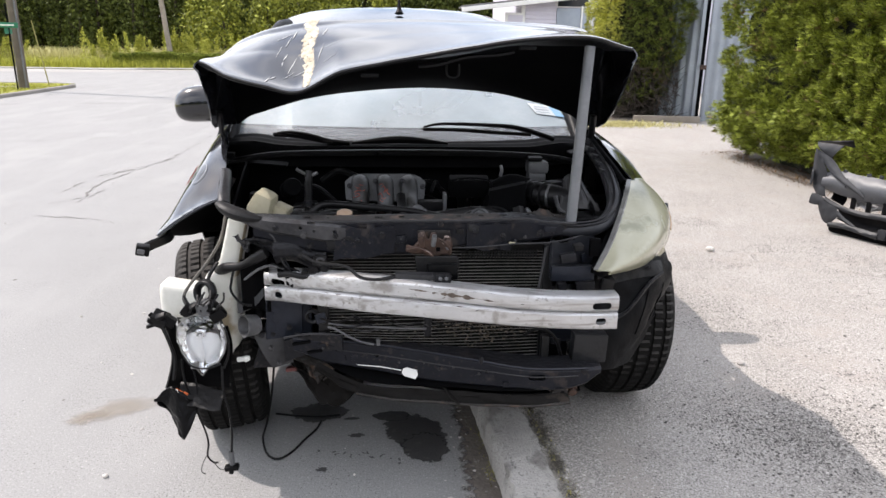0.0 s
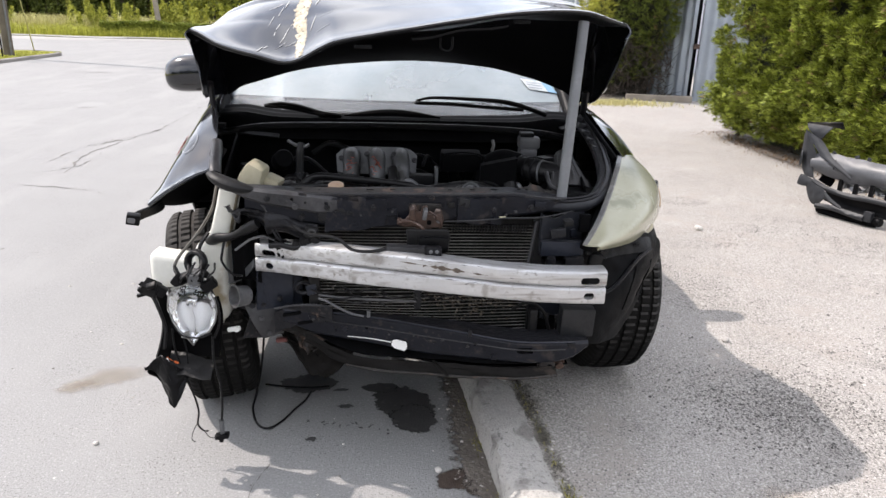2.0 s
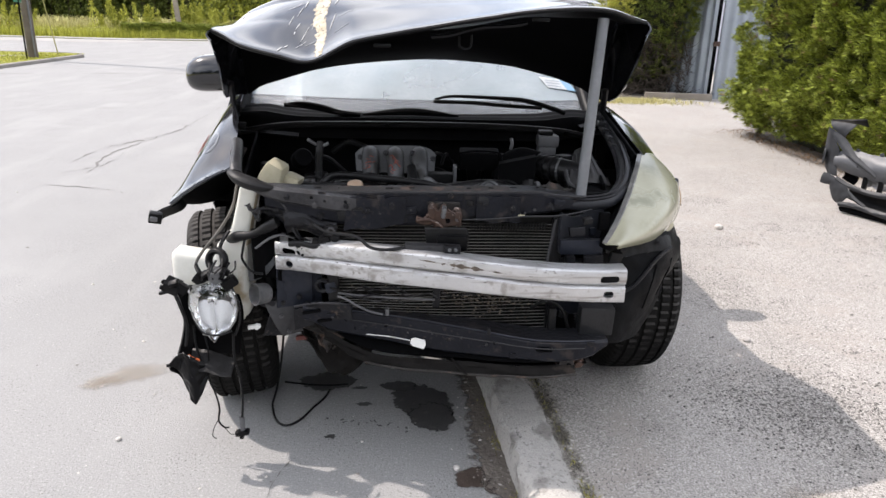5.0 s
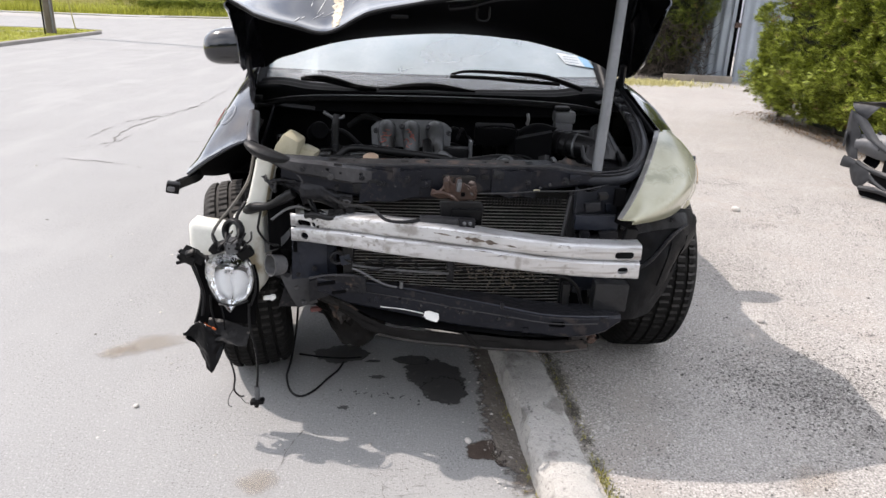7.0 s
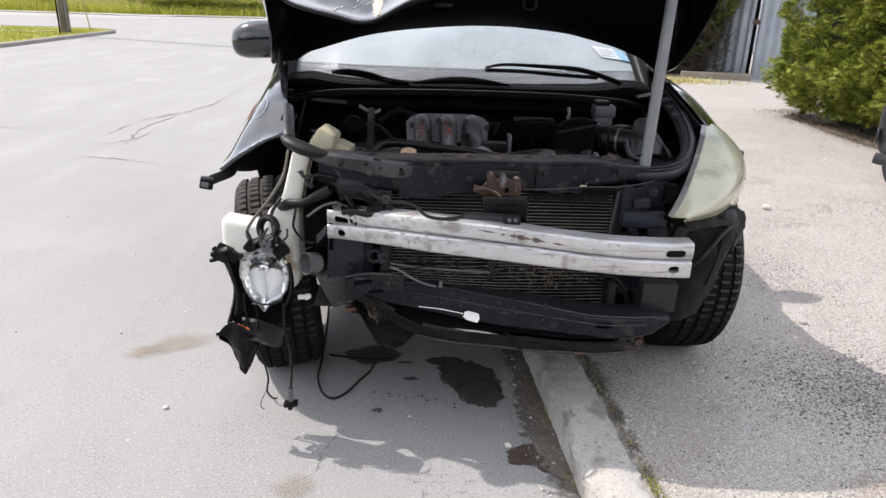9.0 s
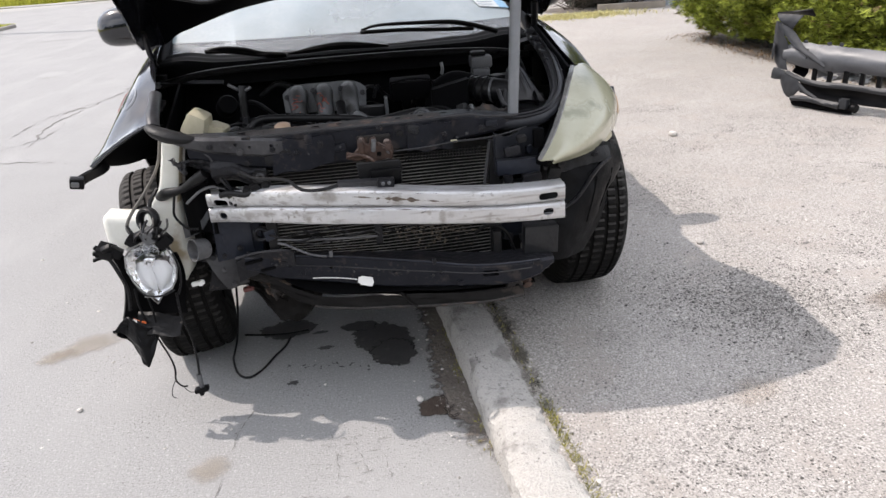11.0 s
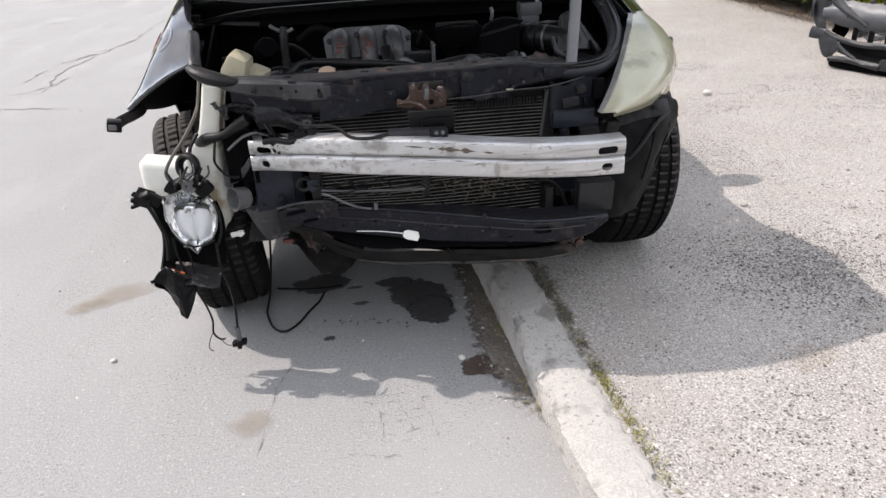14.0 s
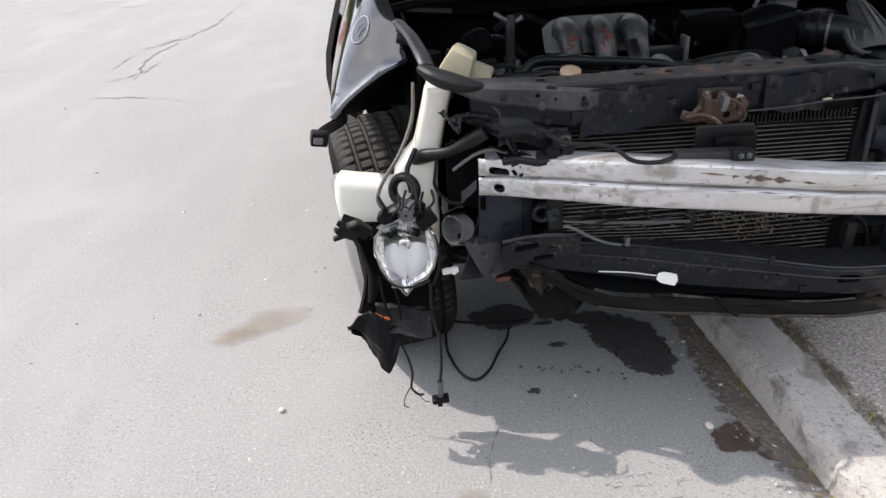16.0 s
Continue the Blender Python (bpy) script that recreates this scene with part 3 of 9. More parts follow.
for y in ys:
    for k, (px, pz) in enumerate(prof):
        j = 0.014 * fbm(y * 4.5, k * 0.35, 3.0) + 0.010 * noise.noise(Vector((y * 24, k * 0.8, 1.0))) + 0.006 * noise.noise(Vector((y * 55, k * 1.7, 6.0)))
        jz = 0.007 * fbm(y * 5, k * 0.5, 9.0) + 0.007 * noise.noise(Vector((y * 26, k * 1.1, 4.0))) + 0.004 * noise.noise(Vector((y * 60, k * 1.9, 2.0)))
        wear = 1 if 0 < k < len(prof) - 1 else 0
        kv.append((kerb_x(y) + px + j * (1.6 if k >= 7 else 1) * wear, y, pz + jz * wear))
w = len(prof)
for i in range(len(ys) - 1):
    for k in range(w - 1):
        kf.append((i * w + k, i * w + k + 1, (i + 1) * w + k + 1, (i + 1) * w + k))
tagged(obj("kerb", (kv, kf), CONCRETE, smooth=30), "worn pale concrete kerb with crumbled edges", "kerb", kind="structure")

# gravel lot
gx = [0.10] + list(np.arange(0.16, 4.6, 0.07)) + [5, 6, 8, 12, 20, 60]
gy = [-60, -20, -8, -4, -2.5] + list(np.arange(-1.8, 8.0, 0.09)) + [8.5, 9.5, 11, 13.5, 16, 18, 22]
gv, gf = [], []
for y in gy:
    for i, x in enumerate(gx):
        xx = x + kerb_x(y) if i < len(gx) - 6 else x
        gv.append((xx, y, LOT_Z + 0.010 * fbm(xx * 0.8, y * 0.8, 2.0) + 0.004 * noise.noise(Vector((xx * 6, y * 6, 0)))))
n = len(gx)
for j in range(len(gy) - 1):
    for i in range(n - 1):
        gf.append((j * n + i, j * n + i + 1, (j + 1) * n + i + 1, (j + 1) * n + i))
tagged(obj("gravel_lot", (gv, gf), GRAVEL, smooth=80), "pale compacted gravel lot level with the kerb", "ground", kind="structure")


def stones_data(count, xr, yr, z, size, seed, density=None):
    r = random.Random(seed)
    verts, faces = [], []
    while len(faces) < count * 8:
        x, y = r.uniform(*xr), r.uniform(*yr)
        if density and r.random() > density(x, y):
            continue
        s = size * (0.45 + 1.3 * r.random() ** 3)
        a = r.uniform(0, 6.28)
        c, sn = math.cos(a), math.sin(a)
        o = len(verts)
        for dx, dy, dz in ((1, 0, 0), (0, 1, 0), (-1, 0, 0), (0, -1, 0), (0, 0, 0.55), (0, 0, -0.6)):
            k = s * r.uniform(0.6, 1.15)
            px, py = dx * k * 1.25, dy * k
            verts.append((x + px * c - py * sn, y + px * sn + py * c, z(x, y) + dz * k + s * 0.15))
        for i in range(4):
            faces.append((o + i, o + (i + 1) % 4, o + 4))
            faces.append((o + (i + 1) % 4, o + i, o + 5))
    return verts, faces


def lot_z(x, y):
    return LOT_Z + 0.010 * fbm(x * 0.8, y * 0.8, 2.0) + 0.004 * noise.noise(Vector((x * 6, y * 6, 0)))


tagged(obj("gravel", join_data(
    stones_data(52000, (0.36, 3.2), (-1.3, 2.6), lot_z, 0.0030, 5, lambda x, y: (0.25 + 1.4 * max(0, fbm(x * 1.6, y * 1.6, 7.0) + 0.25)) if x > kerb_x(y) + 0.17 else 0),
    stones_data(5000, (1.0, 4.6), (2.0, 6.5), lot_z, 0.0052, 6),
    stones_data(2400, (0.40, 2.8), (-1.2, 1.8), lot_z, 0.0052, 15, lambda x, y: max(0, fbm(x * 1.3, y * 1.3, 11.0) + 0.1) * 1.5 if x > kerb_x(y) + 0.18 else 0),
    stones_data(300, (0.5, 4.2), (-1.0, 6.0), lot_z, 0.0085, 7)), STONE, smooth=0),
    "loose grey and tan gravel stones on the lot", "gravel", kind="stuff")
DARKSTONE = mat("dark_gravel_stone", (0.055, 0.051, 0.048), (0.20, 0.188, 0.174), 0.9, 0.0, 3, 90, 0.4, island=0.5)
tagged(obj("dark_gravel", join_data(
    stones_data(6500, (0.75, 2.1), (-0.30, 0.85), lot_z, 0.0038, 25, lambda x, y: math.exp(-((x - 1.45) / 0.30) ** 2 - ((y - 0.22) / 0.24) ** 2)),
    stones_data(15000, (0.45, 3.6), (-1.2, 3.6), lot_z, 0.0033, 26, lambda x, y: max(0, fbm(x * 1.5, y * 2.4, 17.0) - 0.12) * 2.4 if x > kerb_x(y) + 0.19 else 0)), DARKSTONE, smooth=0),
    "patches of darker coarse gravel on the lot", "gravel", kind="stuff")
TSTAIN = fading(mat("rust_stained_gravel", (0.33, 0.25, 0.17), (0.42, 0.33, 0.245), 0.9, 0.0, 9, 120, 0.6), 25.0, 0.6, 0.16)
BSTAIN = fading(mat("damp_brown_gravel", (0.16, 0.12, 0.09), (0.24, 0.19, 0.15), 0.9, 0.0, 9, 120, 0.6), 25.0, 0.6, 0.55)
for cx, cy, ra, rb, tn, mt_, lb in ((1.16, -0.28, 0.10, 0.06, 0.3, TSTAIN, "tan rusty stain on the gravel"), (1.98, 0.15, 0.13, 0.07, 0.1, BSTAIN, "brown damp stain on the gravel")):
    bl = blob(cx, cy, ra, rb, 0.0, cx * 9, tn, rag=0.4)
    bl = ([(v[0], v[1], lot_z(v[0], v[1]) + 0.004) for v in bl[0]], bl[1])
    tagged(fade_in(obj("gravel_stain", bl, mt_, smooth=0), [w * 0.8 for w in BLOB_FADE]), lb, "stain", kind="structure")
MOSSY = fading(mat("mossy_dirt", (0.090, 0.078, 0.058), (0.19, 0.168, 0.130), 0.95, 0.0, 14, 120, 0.8, spot=(0.10, 0.105, 0.045), spot_at=0.58, spot_scale=12, depth=0.006), 45.0, 0.7, 0.5)
re_ = random.Random(47)
edge = []
for k in range(19):
    y = -0.22 + 0.075 * k + re_.gauss(0, 0.02)
    cx, ra = kerb_x(y) + 0.185 + re_.uniform(0, 0.02), re_.uniform(0.018, 0.042)
    bl = blob(cx, y, ra, re_.uniform(0.045, 0.075), 0.0, k * 2.3, re_.uniform(-0.2, 0.2), rag=0.7)
    edge.append(([(v[0], v[1], lot_z(v[0], v[1]) + 0.004 + 0.0002 * (k % 5)) for v in bl[0]], bl[1]))
tagged(fade_in(obj("edge_dirt", join_data(*edge), MOSSY, smooth=0), [w * 0.85 for w in BLOB_FADE] * len(edge)), "damp mossy dirt along the back of the kerb", "dirt", kind="structure")
tagged(obj("grit", join_data(
    stones_data(700, (0.3, 0.9), (-0.9, 1.3), lot_z, 0.0050, 28, lambda x, y: math.exp(-((x - kerb_x(y) - 0.185) / 0.035) ** 2) if x > kerb_x(y) + 0.165 else 0),
    stones_data(420, (-2.2, 0.25), (-1.2, 2.5), lambda x, y: 0.0, 0.0042, 8),
    stones_data(60, (-4, 0.2), (-1.0, 4), lambda x, y: 0.0, 0.008, 9),
    stones_data(160, (0.12, 0.30), (-0.25, 0.85), lambda x, y: 0.005, 0.0045, 10, lambda x, y: 1.0 if kerb_x(y) - 0.13 < x < kerb_x(y) else 0)),
    STONE, smooth=0), "small loose grit scattered on the road", "grit", kind="stuff")
for px, py, s in ((0.112, 0.005, 0.013), (2.15, 2.60, 0.03), (1.49, 0.80, 0.016), (-1.08, 0.19, 0.010)):
    p = bmesh.new()
    bmesh.ops.create_icosphere(p, subdivisions=2, radius=s)
    for v in p.verts:
        v.co *= 1 + 0.3 * noise.noise(v.co * 60 + Vector((px, py, 0)))
        v.co.z *= 0.7
    ob = obj("pebble", p, STONE)
    ob.location = (px, py, s * 0.5 + (lot_z(px, py) if px > 0.4 else 0))
    tagged(ob, "small rounded pebble lying loose on the ground", "pebble", "loose pebbles")


def blades_data(count, place, length, width, seed, lean=0.5, curl=0.35):
    """Loose grass blades: each a bent strip of two quads."""
    r = random.Random(seed)
    verts, faces = [], []
    for _ in range(count):
        x, y, z = place(r)
        l = length * r.uniform(0.5, 1.25)
        a, b = r.uniform(0, 6.28), r.uniform(0, 6.28)
        d = Vector((math.cos(a), math.sin(a), 0)) * lean * r.random()
        s = Vector((math.cos(b), math.sin(b), 0)) * width
        p0 = Vector((x, y, z))
        p1 = p0 + (d + Vector((0, 0, 1))) * l * 0.55
        p2 = p1 + (d * (1 + curl * 4) + Vector((0, 0, 0.7))) * l * 0.45
        o = len(verts)
        verts += [p0 - s, p0 + s, p1 + s * 0.8, p1 - s * 0.8, p2]
        faces += [(o, o + 1, o + 2, o + 3), (o + 3, o + 2, o + 4)]
    return verts, faces


def kerb_weeds(r):
    y = r.choice((r.gauss(-0.42, 0.12), r.gauss(-0.30, 0.05), r.gauss(-0.55, 0.1)))
    return kerb_x(y) + 0.172 + abs(r.gauss(0, 0.018)), y, LOT_Z


def gutter_weeds(r):
    y = r.choice((r.gauss(0.14, 0.03), r.gauss(0.36, 0.06), r.gauss(-0.2, 0.08)))
    return kerb_x(y) - abs(r.gauss(0.012, 0.015)), y, 0.004


def lot_weeds(r):
    y = r.uniform(-0.1, 1.0)
    return kerb_x(y) + 0.18 + abs(r.gauss(0, 0.02)), y, LOT_Z


tagged(obj("kerb_weeds", join_data(blades_data(380, kerb_weeds, 0.013, 0.0017, 3, 1.4), blades_data(130, gutter_weeds, 0.014, 0.0018, 4, 1.2),
       blades_data(190, lot_weeds, 0.010, 0.0016, 14, 1.2)), KERBWEED, smooth=0), "small green and yellow weeds along the kerb", "weeds", kind="stuff")


# ---------------------------------------------------------------- hedges
def sprays(points, length, seed, dead=0.0, patch=lambda p: False):
    """Flat scaly sprays: three tapered leaflets each. Returns living and dead mesh data."""
    r = random.Random(seed)
    live, gone = ([], []), ([], [])
    for p, nrm in points:
        verts, faces = gone if r.random() < (0.6 if patch(p) else dead) else live
        d = (nrm + Vector((r.gauss(0, 0.5), r.gauss(0, 0.5), r.gauss(0.22, 0.45)))).normalized()
        s = d.cross(Vector((r.gauss(0, 0.6), r.gauss(0, 0.6), 1))).normalized()
        up = s.cross(d)
        l = length * r.uniform(0.55, 1.35)
        for k in (-0.9, -0.45, 0.0, 0.45, 0.9):
            tip = p + (d + s * k * 1.1 + up * r.uniform(-0.25, 0.25)) * l * (1 - abs(k) * 0.35)
            mid = p.lerp(tip, 0.55)
            ww = s * l * 0.082 * (1 if k == 0 else 0.8)
            o = len(verts)
            verts += [p, mid + ww, tip, mid - ww]
            faces.append((o, o + 1, o + 2, o + 3))
    return live, gone


def hedge_surface(count, x0, x1, y0, y1, z0, z1, seed, lump=0.12, skip=lambda p, n: False):
    """Points on a lumpy clipped block: its sides (and top), with outward normals."""
    r = random.Random(seed)
    out = []
    wx, wy, hz = x1 - x0, y1 - y0, z1 - z0
    areas = [wy * hz, wy * hz, wx * hz, wx * hz, wx * wy]
    while len(out) < count:
        k = r.choices(range(5), areas)[0]
        u, v = r.random(), r.random()
        if k < 2:
            p, nn = Vector((x0 if k == 0 else x1, y0 + u * wy, z0 + v * hz)), Vector((-1 if k == 0 else 1, 0, 0.15))
        elif k < 4:
            p, nn = Vector((x0 + u * wx, y0 if k == 2 else y1, z0 + v * hz)), Vector((0, -1 if k == 2 else 1, 0.15))
        else:
            p, nn = Vector((x0 + u * wx, y0 + v * wy, z1)), Vector((0, 0, 1))
        if skip(p, nn):
            continue
        # rounded corners and lumps
        ex = min(p.x - x0, x1 - p.x) / 0.35
        ey = min(p.y - y0, y1 - p.y) / 0.35
        inward = Vector(((x0 + x1) / 2 - p.x, (y0 + y1) / 2 - p.y, 0)).normalized()
        if k < 2 and ey < 1:
            p += Vector((1 if k == 0 else -1, 0, 0)) * 0.25 * (1 - ey) ** 2
        if 1 < k < 4 and ex < 1:
            p += Vector((0, 1 if k == 2 else -1, 0)) * 0.25 * (1 - ex) ** 2
        g = fbm(p.x * 1.3, p.y * 1.3 + seed, p.z * 1.3) + 0.5 * noise.noise(p * 4.5)
        deep = max(0.0, noise.noise(Vector((p.x * 6.5, p.y * 6.5, p.z * 4.5)) + Vector((seed, 0, 0))) + 0.06)
        p -= inward * g * lump * 1.4
        p += inward * deep * 0.66
        low = max(0.0, 1 - (p.z - z0) / 0.5)
        p += inward * 0.45 * low ** 2
        p += inward * r.random() ** 2 * 0.20
        out.append((p, nn))
    return out


def core_bm(x0, x1, y0, y1, z0, z1, seed, inset=0.24):
    bm = bmesh.new()
    bmesh.ops.create_cube(bm, size=1)
    bmesh.ops.subdivide_edges(bm, edges=list(bm.edges), cuts=12, use_grid_fill=True)
    for v in bm.verts:
        t = v.co.z + 0.5
        k = 0.72 + 0.28 * min(1, t * 3.0)
        v.co = Vector(((x0 + x1) / 2 + v.co.x * (x1 - x0 - 2 * inset) * k, (y0 + y1) / 2 + v.co.y * (y1 - y0 - 2 * inset) * k, z0 + t * (z1 - z0 - inset)))
        v.co += Vector((noise.noise(v.co * 2 + Vector((seed, 0, 0))), noise.noise(v.co * 2 + Vector((0, seed, 0))), 0)) * 0.14
    return bm


def twig_data(count, box, seed, length=0.35):
    r = random.Random(seed)
    datas = []
    for _ in range(count):
        p = Vector((r.uniform(box[0], box[1]), r.uniform(box[2], box[3]), r.uniform(box[4], box[5])))
        d = Vector((r.gauss(-0.2, 0.6), r.gauss(-0.2, 0.6), r.gauss(0.3, 0.5))).normalized() * length * r.uniform(0.5, 1.2)
        datas.append(tube_data([p, p + d * 0.5 + Vector((0, 0, r.gauss(0, 0.03))), p + d], lambda t: 0.008 * (1 - 0.7 * t), 4, 2, False))
    return join_data(*datas)


hedge = thing("hedge", "tall clipped arborvitae hedge, yellow-green with brown patches", "hedge", "hedges", (4.9, 5.2, LOT_Z))
HB = (4.18, 5.9, 2.9, 7.35, 0.22, 3.3)
face = hedge_surface(70000, *HB, seed=21, skip=lambda p, nn: nn.x > 0.5 or nn.y > 0.5 or nn.z > 0.5 or noise.noise(Vector(p) * 4.2) + 0.7 * noise.noise(Vector(p) * 9.0) < -0.30)
skirt = hedge_surface(5200, 4.12, 5.8, 3.0, 7.3, 0.24, 0.80, seed=22, lump=0.2, skip=lambda p, nn: nn.x > 0.5 or nn.z > 0.5)
skirt = [(p - Vector((0.04 * (nn.x < 0), 0, 0)), nn + Vector((0, 0, -0.25))) for p, nn in skirt]
brown = lambda p: noise.noise(Vector((p.x * 2.2, p.y * 2.2, p.z * 2.6)) + Vector((4.0, 1.0, 2.0))) > 0.50
live, gone = sprays(face + skirt, 0.068, 31, dead=0.02, patch=brown)
for nm, data, mt in (("foliage", live, LEAF), ("dead_foliage", gone, DEADLEAF)):
    part(nm, ([Vector(v) - Vector(hedge.location) for v in data[0]], data[1]), mt, hedge, "browned dead sprays" if mt is DEADLEAF else "", 0)
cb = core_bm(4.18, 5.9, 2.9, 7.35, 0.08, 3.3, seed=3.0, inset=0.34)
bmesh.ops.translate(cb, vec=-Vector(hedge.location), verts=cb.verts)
part("shaded_core", cb, LEAFDARK, hedge, "dark solid core, shade between the leaves in its colour")
stem = join_data(*[tube_data([(4.75 + 0.2 * math.sin(i * 3), 3.3 + i * 0.62, 0.0), (4.8, 3.3 + i * 0.62, 0.6), (4.85, 3.3 + i * 0.6, 1.2)], 0.035, 6, 3) for i in range(7)])
part("trunk", ([Vector(v) - Vector(hedge.location) for v in stem[0]], stem[1]), BARK, hedge)

back_hedge = thing("hedge", "tall arborvitae beside the metal gate, shade in its leaf colour, bare brown base", "hedge", "hedges", (4.6, 12.4, LOT_Z))
BB = (3.90, 5.60, 11.55, 13.4, 0.95, 4.4)
face = hedge_surface(24000, *BB, seed=41, skip=lambda p, nn: nn.y > 0.5)
thin = hedge_surface(4200, 4.0, 5.45, 11.7, 13.2, 0.30, 1.1, seed=42, lump=0.2, skip=lambda p, nn: nn.z > 0.5)
# left side gets a brighter leaf colour that holds the sunlight on it
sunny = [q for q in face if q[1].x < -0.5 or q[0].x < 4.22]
sunlit, gone = sprays(sunny, 0.085, 45, dead=0.01)
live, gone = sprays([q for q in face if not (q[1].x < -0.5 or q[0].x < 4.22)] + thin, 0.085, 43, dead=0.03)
off = Vector(back_hedge.location)
part("fresh_foliage", ([Vector(v) - off for v in sunlit[0]], sunlit[1]), WEED, back_hedge, "yellow-green sprays, sunlight put into their colour", 0)
part("foliage", ([Vector(v) - off for v in live[0]], live[1]), SHADELEAF, back_hedge, "", 0)
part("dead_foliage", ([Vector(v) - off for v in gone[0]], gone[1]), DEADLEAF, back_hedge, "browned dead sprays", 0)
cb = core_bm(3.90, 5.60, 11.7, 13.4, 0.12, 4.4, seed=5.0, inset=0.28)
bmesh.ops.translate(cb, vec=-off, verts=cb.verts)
part("shaded_core", cb, LEAFDARK, back_hedge, "dark solid core, shade between the leaves in its colour")
tw = twig_data(620, (4.0, 5.5, 11.55, 12.2, 0.1, 1.15), 44, 0.4)
part("twig", ([Vector(v) - off for v in tw[0]], tw[1]), BARK, back_hedge, "bare grey-brown twigs at the base", 0)

# dry needles and soil under the hedges
for nm, bl in (("hedge_soil", blob(4.95, 5.2, 0.72, 2.3, LOT_Z + 0.016, 3.3, rag=0.12)), ("hedge_soil", blob(4.5, 11.9, 1.0, 0.6, LOT_Z + 0.014, 5.5, rag=0.1))):
    tagged(fade_in(obj(nm, bl, SOIL, smooth=0), BLOB_FADE), "brown soil and dry needles under the hedge", "soil", kind="structure")


def litter(r):
    return r.gauss(4.45, 0.16), r.uniform(3.4, 7.3), LOT_Z + 0.015


def gate_grass(r):
    return r.gauss(3.9, 0.55), r.gauss(10.7, 0.22), LOT_Z


tagged(obj("dry_needles", blades_data(1300, litter, 0.035, 0.003, 51, 2.5, 0.1), DEADLEAF, smooth=0), "dry brown needle litter beside the hedge", "litter", kind="stuff")
tagged(obj("grass_patch", blades_data(2600, gate_grass, 0.07, 0.006, 52, 0.9), DRYWEED, smooth=0), "yellowing grass patch before the back hedge", "grass", kind="stuff")


# ---------------------------------------------------------------- corrugated fence and gate
def corrugated(p0, p1, h, z0=0.09, pitch=0.19):
    d = Vector(p1) - Vector(p0)
    length = d.length
    d.normalize()
    nn = Vector((-d.y, d.x, 0))
    n = int(length / pitch * 8)

    def f(u, v):
        s = u * length
        ph = (s / pitch) % 1
        k = 0.5 - 0.5 * math.tanh(6 * (abs(ph - 0.5) - 0.27))
        q = Vector(p0) + d * s + nn * (0.028 * k)
        return q.x, q.y, z0 + v * h
    return sheet_data(f, n, 2, 0.002)


fence = thing("metal_fence", "grey corrugated steel fence panel beside the gate", "fence", at=(5.3, 12, 0))
for nm, dt in (("panel", corrugated((4.75, 12.9, 0), (5.74, 11.55, 0), 3.4)),):
    part(nm, ([Vector(v) - Vector(fence.location) for v in dt[0]], dt[1]), CORR, fence)
part("post", box_bm((0.07, 0.07, 3.5), (5.76 - 5.3, 11.52 - 12, 1.8), 0.006), CORR, fence)
gate = thing("metal_gate", "grey-blue corrugated steel gate, standing closed", "gate", at=(6.3, 11.45, 0))
dt = corrugated((5.92, 11.44, 0), (7.1, 11.5, 0), 3.35)
part("gate_leaf", ([Vector(v) - Vector(gate.location) for v in dt[0]], dt[1]), CORR, gate)
part("gate_frame", box_bm((0.05, 0.05, 3.4), (5.915 - 6.3, 0.0, 1.78), 0.005), CORR, gate)
# black filler added here: the gate's open gap only looks dark
part("gate_post", box_bm((0.10, 0.08, 3.5), (5.845 - 6.3, 0.14, 1.8), 0.008), UNDER, gate, "dark filler post added for the gap of the gate")
part("gate_frame", box_bm((1.2, 0.04, 0.05), (0.2, 0.06, 1.9), 0.005), GALV, gate)
part("latch", box_bm((0.12, 0.05, 0.09), (5.83 - 6.3, -0.02, 1.12), 0.01), RUST, gate, "rusty latch plate")
sill = obj("timber_edging", box_bm((1.25, 0.14, 0.13), (0, 0, 0), 0.012), TIMBER)
sill.matrix_world = pose(5.15, 11.28, LOT_Z + 0.055, 0, 0, -8)
tagged(sill, "weathered timber edging lying before the fence", "edging")


# ---------------------------------------------------------------- house beyond the lot
house = thing("house", "white-sided house with a low white-trimmed roof", "house", at=(6.0, 20.5, 0))
HO = Vector(house.location)


def at_house(bm):
    bmesh.ops.translate(bm, vec=-HO, verts=bm.verts)
    return bm


part("wall", at_house(box_bm((6.5, 6.0, 4.6), (6.9, 23.2, 2.25), 0.01)), SIDING, house)
for i in range(24):
    part("siding_board", at_house(box_bm((0.96, 0.05, 0.118), (4.345, 20.165, 0.55 + i * 0.118), 0.004, (-16, 0, 0), seg=1)), SIDING, house)
part("eave", at_house(box_bm((3.6, 0.10, 0.13), (3.65, 19.72, 2.70), 0.01, (0, -7, 0))), WHITE, house, "white painted sloping eave")
part("porch_roof", at_house(box_bm((3.6, 1.0, 0.06), (3.65, 20.25, 2.79), 0.01, (0, -7, 0))), ROOFING, house)
side_win = part("window", at_house(box_bm((0.62, 0.05, 0.85), (3.55, 20.14, 2.02), 0.01)), WHITE, house, "small white window frame")
part("pane", at_house(box_bm((0.46, 0.02, 0.70), (3.55, 20.11, 2.02), 0.004)), SIDING, side_win)
part("corner_board", at_house(box_bm((0.12, 0.06, 4.2), (3.80, 20.16, 2.1), 0.006)), WHITE, house)
win = part("window", at_house(box_bm((1.10, 0.06, 1.3), (5.33, 20.17, 3.27), 0.01)), WHITE, house, "white window frame")
part("pane", at_house(box_bm((0.94, 0.02, 1.2), (5.33, 20.13, 3.25), 0.004)), WINDOWPANE, win)
